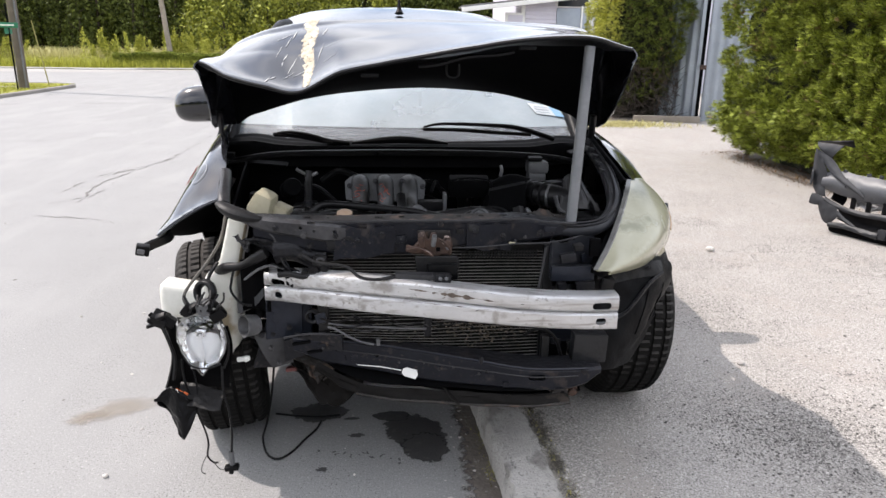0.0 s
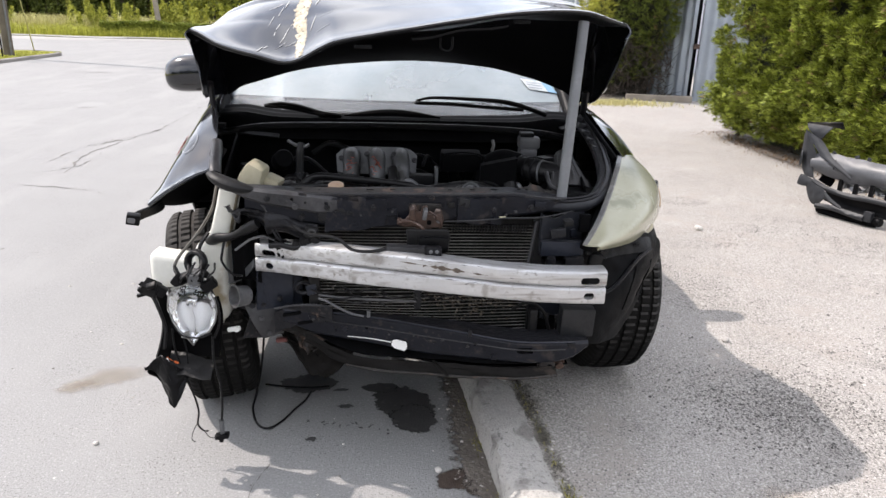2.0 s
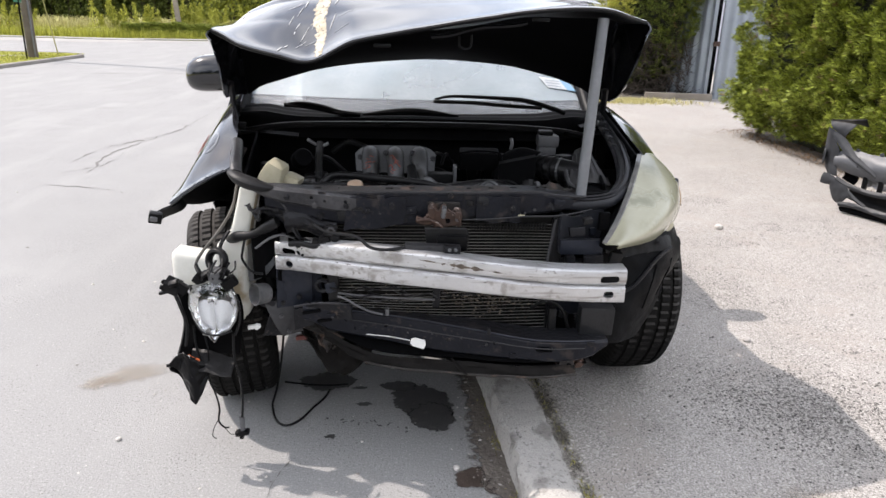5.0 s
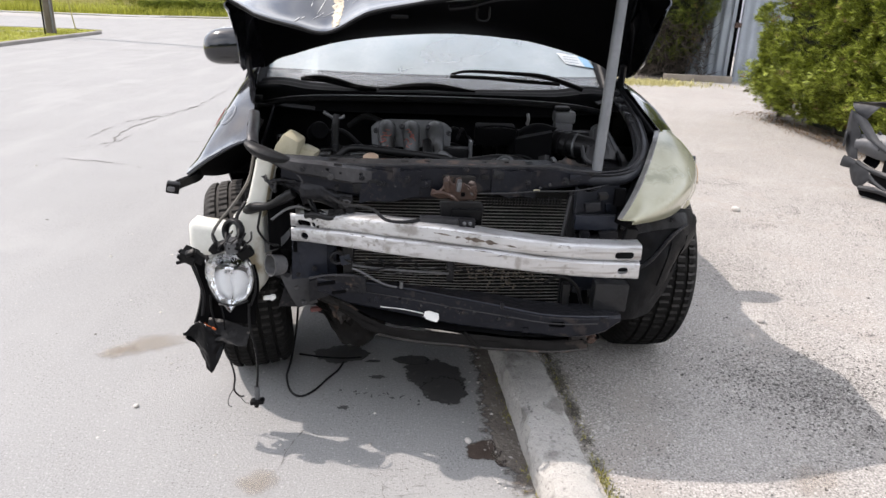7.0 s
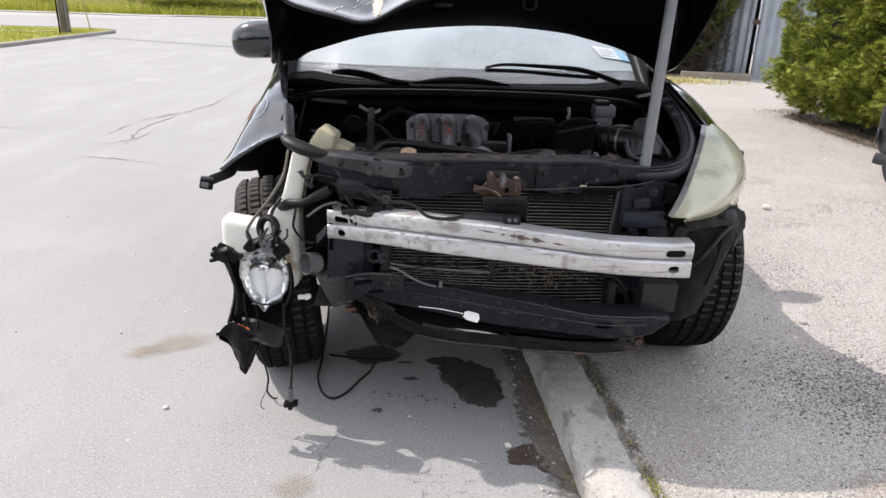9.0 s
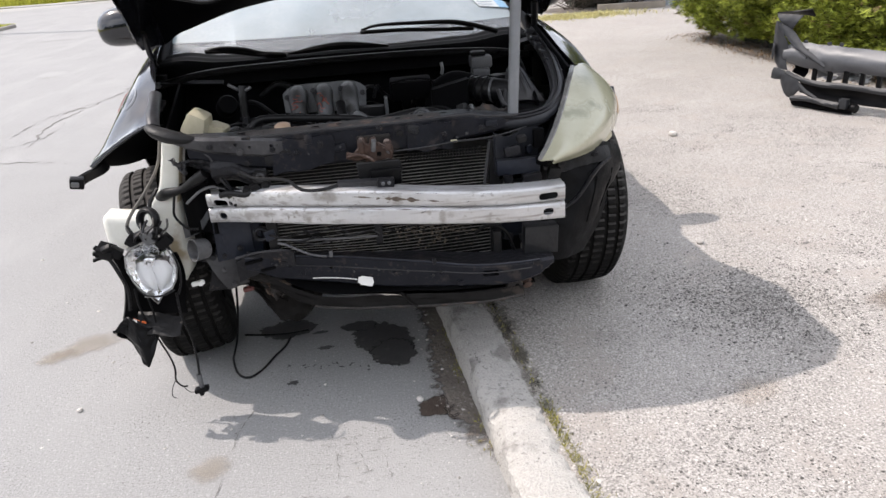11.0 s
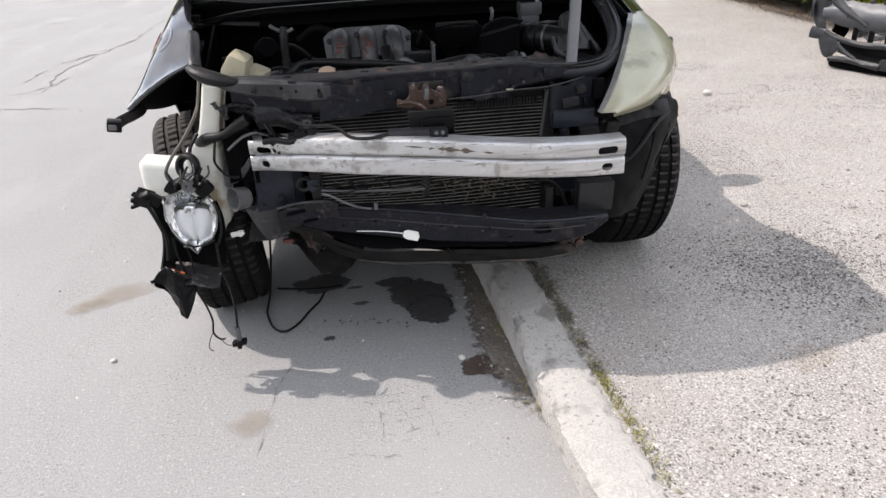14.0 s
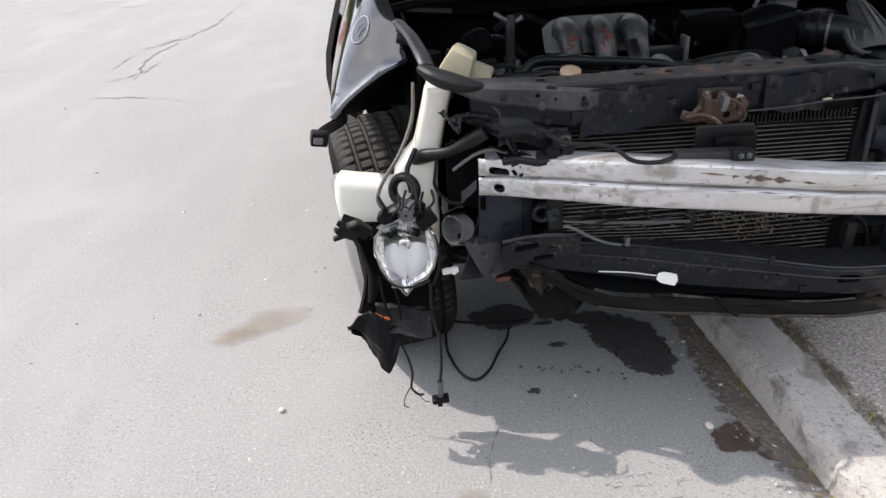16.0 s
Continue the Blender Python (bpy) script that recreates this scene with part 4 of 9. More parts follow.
panel = part("door_panel", at_house(box_bm((0.98, 0.05, 2.3), (5.33, 20.16, 1.46), 0.01)), CORR, house, "pale blue-grey panel below the window")
part("panel_post", at_house(box_bm((0.05, 0.05, 2.35), (5.62, 20.12, 1.50), 0.006)), WHITE, panel)
part("corner_board", at_house(box_bm((0.10, 0.06, 4.2), (5.93, 20.17, 2.1), 0.006)), WHITE, house)
part("roof", at_house(box_bm((7.2, 6.8, 0.18), (6.9, 23.2, 4.7), 0.02)), ROOFING, house)


# ---------------------------------------------------------------- corner verge, pole, signs
verge_out = corner(-11.57, 20.6, 1.30, 0, 90) + [(-40, 21.9), (-40, -30), (-10.02, -30), (-10.02, 13), (-10.17, 17)]
poly("verge", verge_out, 0.075, GRASSBED, "mown grass verge at the street corner")
edge = [(-9.9, -20), (-9.9, 0), (-9.9, 13), (-10.05, 17)] + corner(-11.57, 20.6, 1.42, 0, 90) + [(-20, 22.02), (-40, 22.02)]
kv, kf = [], []
for i, (x, y) in enumerate(edge):
    a, b = Vector(edge[max(i - 1, 0)]), Vector(edge[min(i + 1, len(edge) - 1)])
    d = (b - a).normalized()
    for off, z in ((0.0, -0.01), (0.012, 0.075), (0.03, 0.087), (0.16, 0.09), (0.17, 0.05)):
        kv.append((x - d.y * off, y + d.x * off, z))
    if i:
        kf += [((i - 1) * 5 + k, i * 5 + k, i * 5 + k + 1, (i - 1) * 5 + k + 1) for k in range(4)]
tagged(obj("verge_kerb", (kv, kf), mat("verge_kerb_concrete", (0.17, 0.158, 0.142), (0.29, 0.272, 0.247), 0.9, 0.0, 1.2, 30, 0.4), smooth=30), "grey concrete kerb round the grass verge", "kerb", kind="structure")
poly("path", [(-40, 18.6), (-13.2, 18.9), (-11.4, 19.9), (-11.4, 20.3), (-13.4, 19.4), (-40, 19.1)], 0.083, FARROAD, "narrow concrete path across the verge")
tagged(obj("verge_grass", blades_data(16000, lambda r: (-10.3 - abs(r.gauss(0, 3.0)), r.uniform(12, 21.3), 0.07), 0.055, 0.008, 61, 0.8), WEED, smooth=0),
       "short green and yellow grass on the verge", "grass", kind="stuff")

pole = thing("utility_pole", "weathered brown wooden utility pole at the corner", "pole", "utility poles", (-10.85, 19.2, 0.06))
part("shaft", tube_data([(0, 0, 0), (0.0, 0, 4), (0, 0, 9.5)], lambda t: 0.135 - 0.03 * t, 14, 4), WOODPOLE, pole)
part("conduit", tube_data([(0.11, -0.09, 0.0), (0.11, -0.09, 2.5), (0.09, -0.08, 5.0)], 0.022, 8, 3), GALV, pole, "grey conduit strapped to the pole")
part("crossarm", box_bm((2.2, 0.1, 0.12), (0, 0, 8.8), 0.01), WOODPOLE, pole)
stake = thing("utility_pole", "leaning weathered pole across the side road", "pole", "utility poles", (-12.75, 39.2, -0.03))
part("shaft", tube_data([(0, 0, 0), (-0.35, 0, 4), (-0.75, 0, 9)], lambda t: 0.15 - 0.03 * t, 12, 3), TIMBER, stake)
guy = thing("marker_stake", "thin leaning pale marker stake in the verge", "stake", at=(-10.32, 19.6, 0.06))
part("rod", tube_data([(0, 0, 0), (-0.13, 0, 0.95), (-0.26, 0, 1.9)], 0.018, 6, 3), DRYWEED, guy)

for px, py in ((-14.9, 20.4), (-15.4, 21.5)):
    tp = thing("post", "dark wooden post standing in the verge", "post", "verge posts", (px, py, 0.05))
    part("shaft", tube_data([(0, 0, 0), (0.02, 0, 2), (0.0, 0, 4.2)], lambda t: 0.075 - 0.01 * t, 8, 3), BARK, tp)
sgn = thing("street_sign", "green street name sign on a thin dark post", "sign", at=(-10.62, 18.4, 0.06))
part("post", tube_data([(0, 0, 0), (0, 0, 1.2), (0, 0, 2.3)], 0.022, 8, 2), UNDER, sgn)
for z, t in ((1.74, 8), (1.58, -82)):
    pl = part("plate", box_bm((0.52, 0.012, 0.14), (0.0, -0.03, z), 0.003, (0, 0, t)), SIGNGREEN, sgn)
    part("text_bar", box_bm((0.34, 0.004, 0.035), (0.0, -0.042, z), 0.001, (0, 0, t)), WHITE, pl, "white lettering too small to read")

board = thing("yard_sign", "white arched yard sign with a red panel", "sign", at=(-13.87, 20.47, 0.06))
part("post", box_bm((0.07, 0.07, 1.3), (-0.36, 0, 0.65), 0.008), WHITE, board)
part("post", box_bm((0.07, 0.07, 1.3), (0.36, 0, 0.65), 0.008), WHITE, board)
arch = [(-0.36, 0.25), (0.36, 0.25), (0.36, 1.25)] + [(0.36 * math.cos(radians(a)), 1.25 + 0.22 * math.sin(radians(a))) for a in range(15, 180, 15)] + [(-0.36, 1.25)]
part("panel", plate_bm(arch, 0.03, pose(0, 0, 0.05, 90, 0, 0)), WHITE, board)
part("red_panel", box_bm((0.58, 0.012, 0.34), (0, -0.025, 0.48), 0.003), REDMARK, board)
for i in range(3):
    part("text_bar", box_bm((0.42, 0.006, 0.035), (0, -0.034, 0.58 - i * 0.09), 0.001), WHITE, board, "pale lettering too small to read")

# far kerb, field and woods
tagged(obj("far_kerb", tube_data([(-120, 36.6, 0.02), (-22, 35.5, 0.02), (-16, 34.8, 0.02), (-9, 36.8, 0.02), (20, 36.4, 0.02), (120, 36.4, 0.02)], 0.10, 6, 8, True, 0.6), FARROAD),
       "pale kerb on the far side of the road", "kerb", kind="structure")


def field(r):
    return r.uniform(-60, 8), 37.4 + 16 * r.random() ** 1.5, -0.03


rs2 = random.Random(172)
SHOOTS = []
for cx, n_, top in ((-16.9, 9, 2.0), (-15.9, 7, 1.7), (-15.0, 8, 1.95), (-12.9, 9, 2.2), (-12.2, 8, 1.9), (-11.3, 7, 1.8), (-22.5, 8, 1.8), (-26.5, 8, 1.9), (-9.2, 8, 1.8), (-7.4, 8, 1.9), (-5.6, 8, 1.8)):
    for _ in range(n_):
        SHOOTS.append((cx + rs2.gauss(0, 0.38), 40.2 + rs2.gauss(0, 0.5), top * rs2.uniform(0.55, 1.05), rs2.gauss(0, 0.16)))


def shrubs(r):
    """Leaves along thin upright shoots."""
    x, y, h, lean = r.choice(SHOOTS)
    t = r.uniform(0.15, 1.0)
    k = 0.16 * (1.15 - t)
    return x + lean * h * t + r.gauss(0, k), y + r.gauss(0, k), h * t


def bushes(r):
    """Low dense bushes along the far kerb."""
    cx = r.uniform(-15.6, -4.0)
    top = 0.75 + 0.30 * noise.noise(Vector((cx * 0.9, 2.0, 0)))
    return cx, 38.1 + abs(r.gauss(0, 0.45)), top * r.random() ** 0.6


tagged(obj("field_grass", join_data(blades_data(80000, field, 0.62, 0.010, 71, 0.5), blades_data(30000, shrubs, 0.11, 0.020, 72, 1.3)), WEED, smooth=0),
       "tall unmown green grass and weeds across the road", "grass", kind="stuff")
tagged(obj("kerb_bushes", blades_data(42000, bushes, 0.10, 0.018, 74, 1.5), mat("bush_leaf", (0.045, 0.075, 0.014), (0.26, 0.29, 0.045), 0.65, 0.0, 0.8, 4, 0.0, island=0.5, spec=0.2), smooth=0),
       "low dense green bushes along the far kerb", "bushes", kind="stuff")
tagged(obj("dry_field_grass", blades_data(26000, lambda r: (r.uniform(-60, 6), 39.5 + 12 * r.random(), 0.2), 0.85, 0.012, 73, 0.5), DRYWEED, smooth=0),
       "tall straw-coloured dry grass in the field", "grass", kind="stuff")
poly("apron", [(-34, 31.0), (-15.2, 31.6), (-12.4, 33.2), (-9.8, 35.0), (-9.2, 36.2), (-15.5, 34.7), (-22, 35.2), (-34, 35.3)], 0.008, mat("pale_apron", (0.31, 0.297, 0.28), (0.38, 0.367, 0.35), 0.9, 0.0, 0.6, 20, 0.2), "pale dusty apron along the far side of the road")


def tree_data(x, y, h, w, r, conifer, leaf=1.0, clumps=1000):
    """Trunk with limbs, and leaf clumps."""
    wood = [tube_data([(x, y, -0.1), (x + r.gauss(0, 0.15), y, h * 0.5), (x + r.gauss(0, 0.3), y, h * 0.92)], lambda t: 0.16 * (1 - 0.85 * t) * h / 9, 6, 3)]
    verts, faces = [], []
    for k in range(7):
        z = h * (0.25 + 0.09 * k)
        a = r.uniform(0, 6.28)
        d = Vector((math.cos(a), math.sin(a), 0.5)) * w * 0.55 * (1 - 0.07 * k)
        p = Vector((x, y, z))
        wood.append(tube_data([p, p + d * 0.5, p + d + Vector((0, 0, 0.2))], lambda t: 0.05 * (1 - 0.8 * t), 4, 2, False))
    for _ in range(clumps):
        t = r.random() ** 0.8
        z = h * (0.10 + 0.92 * t)
        rad = w * ((1.05 - t) if conifer else math.sin(math.pi * min(1, 0.12 + t * 0.92)) ** 0.7) * (0.72 + 0.5 * fbm(x + t * 3, y, 3.0 * r.random()))
        a = r.uniform(0, 6.28)
        k = max(0.15, r.random() ** 0.4) * rad
        c = Vector((x + math.cos(a) * k, y + math.sin(a) * k, z))
        for _ in range(3):
            q = c + Vector((r.gauss(0, 0.17), r.gauss(0, 0.17), r.gauss(0, 0.17)))
            d1 = Vector((r.gauss(0, 0.8), r.gauss(0, 0.8), r.gauss(-0.2, 1.0))).normalized() * r.uniform(0.07, 0.17) * leaf
            d2 = d1.cross(Vector((r.gauss(0, 1), r.gauss(0, 1), r.gauss(0, 1)))).normalized() * r.uniform(0.04, 0.10) * leaf
            o = len(verts)
            verts += [q - d1, q + d2, q + d1, q - d2]
            faces.append((o, o + 1, o + 2, o + 3))
    return join_data(*wood), (verts, faces)


rt = random.Random(81)
leaves, woods = [], []
for i in range(44):                   # a second, closed row of taller trees behind, run on unseen for hood reflections
    w_, l_ = tree_data(-76 + i * 3.1 + rt.gauss(0, 0.5), 68 + rt.gauss(0, 1.0), rt.uniform(9, 11.5), 3.2, rt, False, 2.4)
    woods.append(w_), leaves.append(l_)
for i in range(180):
    x = -62 + i * 0.44 + rt.gauss(0, 0.5)
    y = 56 + (0, 2.4, 5.2, 8.0)[i % 4] + rt.gauss(0, 0.7)
    w_, l_ = tree_data(x, y, rt.uniform(6.8, 10.0), rt.uniform(1.1, 2.1), rt, rt.random() < 0.6)
    woods.append(w_), leaves.append(l_)
for i in range(22):                   # unseen trees added behind the start of the walk, darken the car front's reflections
    w_, l_ = tree_data(-44 + i * 4.2 + rt.gauss(0, 0.6), -27 + rt.gauss(0, 1.2), rt.uniform(8, 11), 3.0, rt, False, 3.2, 800)
    woods.append(w_), leaves.append(l_)
young = []
for i in range(9):
    w_, l_ = tree_data(-13 + i * 1.55 + rt.gauss(0, 0.4), 47.5 + rt.gauss(0, 1.2), rt.uniform(4.2, 6.5), rt.uniform(1.3, 2.0), rt, False)
    woods.append(w_), young.append(l_)
for i in range(14):
    w_, l_ = tree_data(8 + i * 3.0, 40 + rt.gauss(0, 2), rt.uniform(5.5, 7.5), rt.uniform(2, 3), rt, False)
    woods.append(w_), leaves.append(l_)
tagged(obj("far_woods", join_data(*leaves), TREELEAF, smooth=0), "dense dark green woods beyond the field, with unseen trees added behind the walk", "woods", kind="stuff")
tagged(obj("young_trees", join_data(*young), YOUNGLEAF, smooth=0), "bright yellow-green young trees at the wood's edge", "trees", kind="stuff")
tagged(obj("far_trunks", join_data(*woods), BARK, smooth=0), "brown trunks and limbs of the far woods and of the unseen added trees", "woods", kind="stuff")


# ---------------------------------------------------------------- the wrecked car
car = thing("car", "black wrecked SUV with stripped smashed front and buckled hood", "car")


def loft_box(sections, ch=0.006):
    """A chamfered bar: sections (x, y front, y back, z bottom, z top) along x."""
    verts, faces = [], []
    for x, yf, yb, zb, zt in sections:
        verts += [(x, yf + ch, zb), (x, yb - ch, zb), (x, yb, zb + ch), (x, yb, zt - ch), (x, yb - ch, zt), (x, yf + ch, zt), (x, yf, zt - ch), (x, yf, zb + ch)]
    for i in range(len(sections) - 1):
        for k in range(8):
            k2 = (k + 1) % 8
            faces.append((i * 8 + k, i * 8 + k2, (i + 1) * 8 + k2, (i + 1) * 8 + k))
    faces.append(tuple(range(7, -1, -1)))
    o = (len(sections) - 1) * 8
    faces.append(tuple(range(o, o + 8)))
    return verts, faces


def resample(keys, n):
    """Smooth table of tuples, first entry the parameter."""
    x0, x1 = keys[0][0], keys[-1][0]
    out = []
    for i in range(n + 1):
        x = x0 + (x1 - x0) * i / n
        out.append((x, *[interp([(k[0], k[j]) for k in keys], x) for j in range(1, len(keys[0]))]))
    return out


def punched(name, data, material, parent, holes, label="", smooth=35):
    """A closed mesh with capsule holes: (x, z, half length, radius) cut along y between y0 and y1."""
    ob = obj(name, data, material, smooth=0)
    cutters = []
    for x, y, z, hl, r, tilt in holes:
        pts = [(hl + r * math.cos(radians(a)), r * math.sin(radians(a))) for a in range(-90, 91, 20)]
        pts += [(-hl + r * math.cos(radians(a)), r * math.sin(radians(a))) for a in range(90, 271, 20)]
        c = obj("cutter", plate_bm(pts, 0.06, pose(x, y, z, 90, 0, tilt)), material, smooth=0)
        cutters.append(c)
        m = ob.modifiers.new("cut", 'BOOLEAN')
        m.operation, m.solver, m.object = 'DIFFERENCE', 'EXACT', c
    dg = bpy.context.evaluated_depsgraph_get()
    dg.update()
    me = bpy.data.meshes.new_from_object(ob.evaluated_get(dg))
    ob.modifiers.clear()
    old = ob.data
    ob.data = me
    bpy.data.meshes.remove(old)
    for c in cutters:
        d = c.data
        bpy.data.objects.remove(c)
        bpy.data.meshes.remove(d)
    smooth_mesh(me, smooth)
    ob.parent = parent
    if label:
        ob["label"] = label
    return ob


# -- hood, buckled and propped open
LIP = [(-0.66, 1.405), (-0.58, 1.366), (-0.456, 1.340), (-0.356, 1.333), (-0.236, 1.384), (-0.066, 1.419), (0.189, 1.464), (0.36, 1.489), (0.533, 1.494), (0.67, 1.462)]
CREST = [(-0.68, 1.40), (-0.60, 1.455), (-0.50, 1.497), (-0.35, 1.527), (-0.07, 1.541), (0.24, 1.538), (0.45, 1.531), (0.60, 1.515), (0.70, 1.455)]
REAR = [(-0.745, 1.135), (-0.67, 1.180), (-0.44, 1.248), (-0.18, 1.285), (0.07, 1.298), (0.35, 1.279), (0.545, 1.235), (0.67, 1.190), (0.745, 1.14)]


SWEEP = [(-0.66, 0.235), (-0.456, 0.145), (-0.236, 0.085), (0.06, 0.078), (0.19, 0.100), (0.36, 0.150), (0.533, 0.198), (0.60, 0.228), (0.67, 0.310)]


def hood_at(u, v):
    s = 2 * u - 1
    yl = interp(SWEEP, s * 0.665 + 0.005)
    near = (yl + 1.95) / (2.15 + 0.05 * s ** 4 + (0.09 * s ** 14 if s > 0 else 0))
    x = s * (0.665 + 0.075 * v) + 0.005
    x += (1 - v) * ((x + 0.06) * (near - 1) + (0.035 * s ** 8 if s > 0 else 0))
    lip = 1.46 + (interp(LIP, s * 0.665 + 0.005) - 1.46) * near
    crest = interp(CREST, s * 0.69 + 0.01)
    rear = interp(REAR, s * 0.745)
    mid = lip + (crest - lip) * 0.53 + 0.006 * max(0, min(1, 0.3 - s))
    keys = [(0.0, lip), (0.30, mid), (0.52, lip + (crest - lip) * 0.92), (0.62, crest), (0.82, (crest + rear) / 2 + 0.03), (1.0, rear)]
    z = interp(keys, v)
    y = yl + (0.95 - yl) * v
    if v < 0.016:                     # rolled front edge
        z -= 0.003 * (1 - v / 0.016) ** 2
    dent = math.exp(-((x + 0.36) / 0.09) ** 2) * math.exp(-((v - 0.12) / 0.2) ** 2)
    z -= 0.012 * dent
    fold = math.exp(-((x + 0.42) / 0.17) ** 2) * math.exp(-((v - 0.25) / 0.3) ** 2)
    z += 0.0012 * fold * math.sin((x + 0.25 * v) * 40)
    z += 0.0015 * fbm(x * 5, v * 3, 1.0) * math.exp(-((x + 0.4) / 0.25) ** 2)
    return Vector((x, y, z))


hood = part("hood", sheet_data(hood_at, 90, 64, 0.005), PAINT, car, "buckled black hood with torn paint")


def hood_under(u, v):
    u2, v2 = 0.012 + 0.976 * u, 0.012 + 0.976 * v
    p = hood_at(u2, v2)
    rib = 0.5 + 0.5 * math.cos(u * 22)
    edge = min(1, min(u, 1 - u) * 16, min(v, 1 - v) * 10)
    p.z -= 0.010 + edge * (0.016 + 0.016 * rib * (0.3 + 0.7 * abs(math.sin(v * 3.2))))
    return p


LIPBLACK = mat("glossy_black_underside", (0.0020, 0.0020, 0.0026), (0.0060, 0.0060, 0.0072), 0.38, 0.0, 5, 40, 0.1, spec=0.16)
part("inner_panel", sheet_data(hood_under, 60, 20, 0.004), LIPBLACK, hood, "black stamped inner hood panel")
# side skirts of the hood, folded down
SKIRTS = ([(-0.662, 0.242, 1.372), (-0.706, 0.48, 1.275), (-0.775, 0.78, 1.165), (-0.810, 0.95, 1.120)],
          [(0.680, 0.255, 1.415), (0.737, 0.52, 1.295), (0.775, 0.80, 1.175), (0.785, 0.95, 1.135)])
for s, low_edge in ((0.0, SKIRTS[0]), (1.0, SKIRTS[1])):
    def skirt_at(u, v, s=s, low_edge=low_edge):
        a, b = hood_at(s, 0.02 + 0.97 * u), along(low_edge, u)
        return a.lerp(b, v) + Vector(((-1 if s == 0 else 1) * 0.016 * math.sin(math.pi * v), 0, 0))
    part("hood_side", sheet_data(skirt_at, 20, 6, 0.005), PAINT, hood)
part("front_lip", tube_data([hood_at(k / 30, 0.004) + Vector((0, 0.004, -0.006)) for k in range(31)], 0.0052, 8, 2), LIPBLACK, hood, "rolled black front edge of the hood")
part("striker_bar", sheet_data(lambda u, v: hood_at(0.50 + 0.22 * u, 0.035 + 0.045 * v) + Vector((0, -0.004, -0.038 - 0.004 * math.sin(9 * u))), 12, 3, 0.006), PLASTIC, hood, "bent inner hood reinforcement")
part("striker_loop", tube_data([(0.085, 0.145, 1.405), (0.087, 0.145, 1.375), (0.105, 0.145, 1.368), (0.120, 0.145, 1.376), (0.121, 0.145, 1.408)], 0.0035, 6, 4), PLASTIC, hood)
for x in (-0.14, 0.33):
    part("rubber_stop", box_bm((0.05, 0.02, 0.010), (x, interp(SWEEP, x) + 0.035, interp(LIP, x) - 0.03), 0.003), PLASTIC, hood)


def gash_at(u, v):
    """Ragged strip of bare filler; its left edge is torn into teeth."""
    y = 0.012 + 0.60 * u
    wdt = 0.0085 + 0.012 * min(1, u * 2.0) + 0.005 * fbm(u * 7.0, 2.2)
    tooth = 0.016 * abs(noise.noise(Vector((u * 95, 5.0 + 9 * round(v), 0)))) + 0.010 * noise.noise(Vector((u * 31, 1.0 + 5 * round(v), 0)))
    x = -0.338 - 0.020 * u + 0.012 * fbm(u * 4, 7.7) + (v - 0.5) * 2 * max(0.003, wdt) - (tooth if v < 0.5 else 0.35 * tooth) * abs(2 * v - 1)
    s = (x - 0.005) / (0.665 + 0.075 * y)
    p = hood_at((s + 1) / 2, y)
    p.z += 0.0045 + 0.003 * noise.noise(Vector((x * 140, u * 110, 0))) - 0.0025 * abs(v - 0.5) * 2
    return p


part("torn_patch", sheet_data(gash_at, 260, 10, 0.002), TAN, hood, "ragged tan torn patch of bare filler", 20)


def scuff(k):
    r = random.Random(300 + k)
    x0, v0, l = r.uniform(-0.47, -0.37) if k % 4 else r.uniform(-0.32, -0.28), r.uniform(0.02, 0.40), r.uniform(0.03, 0.14)
    w, lean = r.uniform(0.0005, 0.0018), r.uniform(0.0, 0.05)

    def f(a, b):
        vv = v0 + l * b
        xx = x0 + lean * b + (a - 0.5) * 2 * w * math.sin(math.pi * (0.05 + 0.9 * b))
        q = hood_at(((xx - 0.005) / (0.665 + 0.075 * vv) + 1) / 2, vv)
        q.z += 0.0045
        return q
    return sheet_data(f, 1, 12, 0.0006)


tagged(part("paint_scuff", join_data(*[scuff(k) for k in range(16)]), SCUFF, hood, "pale scratches in the paint", 20), kind="stuff")

# -- cabin: leans a little from the front's line
def cab(x, y, z):
    return Vector((x - 0.035 * (y - 0.8) - 0.005, y, z))


def ws_at(u, v, off=0.0):
    s = 2 * u - 1
    hw = 0.755 - 0.115 * v
    y = 1.00 + 0.90 * v + 0.13 * s * s * (1 - 0.3 * v)
    z = 1.055 + 0.490 * v - 0.03 * v * v * s * s + 0.035 * math.sin(math.pi * v)
    return cab(s * hw, y + off, z - off)


ws = part("windshield", sheet_data(ws_at, 24, 16, 0.005), WINDSHIELD, car, "windshield reflecting pale sky")
ws.visible_shadow = False
# upper and lower film carry the painted sky reflection
part("dust_film", sheet_data(lambda u, v: ws_at(0.004 + 0.992 * u, 0.088 + 0.90 * v, -0.006), 20, 14, 0.0008), FILM, ws, "pale film over the windshield, reflected sky in its colour")
haze = part("lower_haze", sheet_data(lambda u, v: ws_at(0.004 + 0.992 * u, 0.004 + 0.083 * v, -0.006), 20, 3, 0.0008), HAZE, ws, "thin grey film low on the windshield, faint reflection in its colour")
haze.visible_shadow = False
STICKER = mat("faded_sticker", (0.50, 0.53, 0.54), (0.62, 0.64, 0.64), 0.5, 0.0, 20, 60, 0.0, spot=(0.40, 0.46, 0.50), spot_at=0.58, spot_scale=30)
stick = part("sticker", sheet_data(lambda u, v: ws_at(0.888 + 0.066 * u + 0.018 * (1 - v), 0.170 + 0.075 * v - 0.02 * u, -0.010), 4, 3, 0.001), STICKER, ws, "white and blue window sticker")
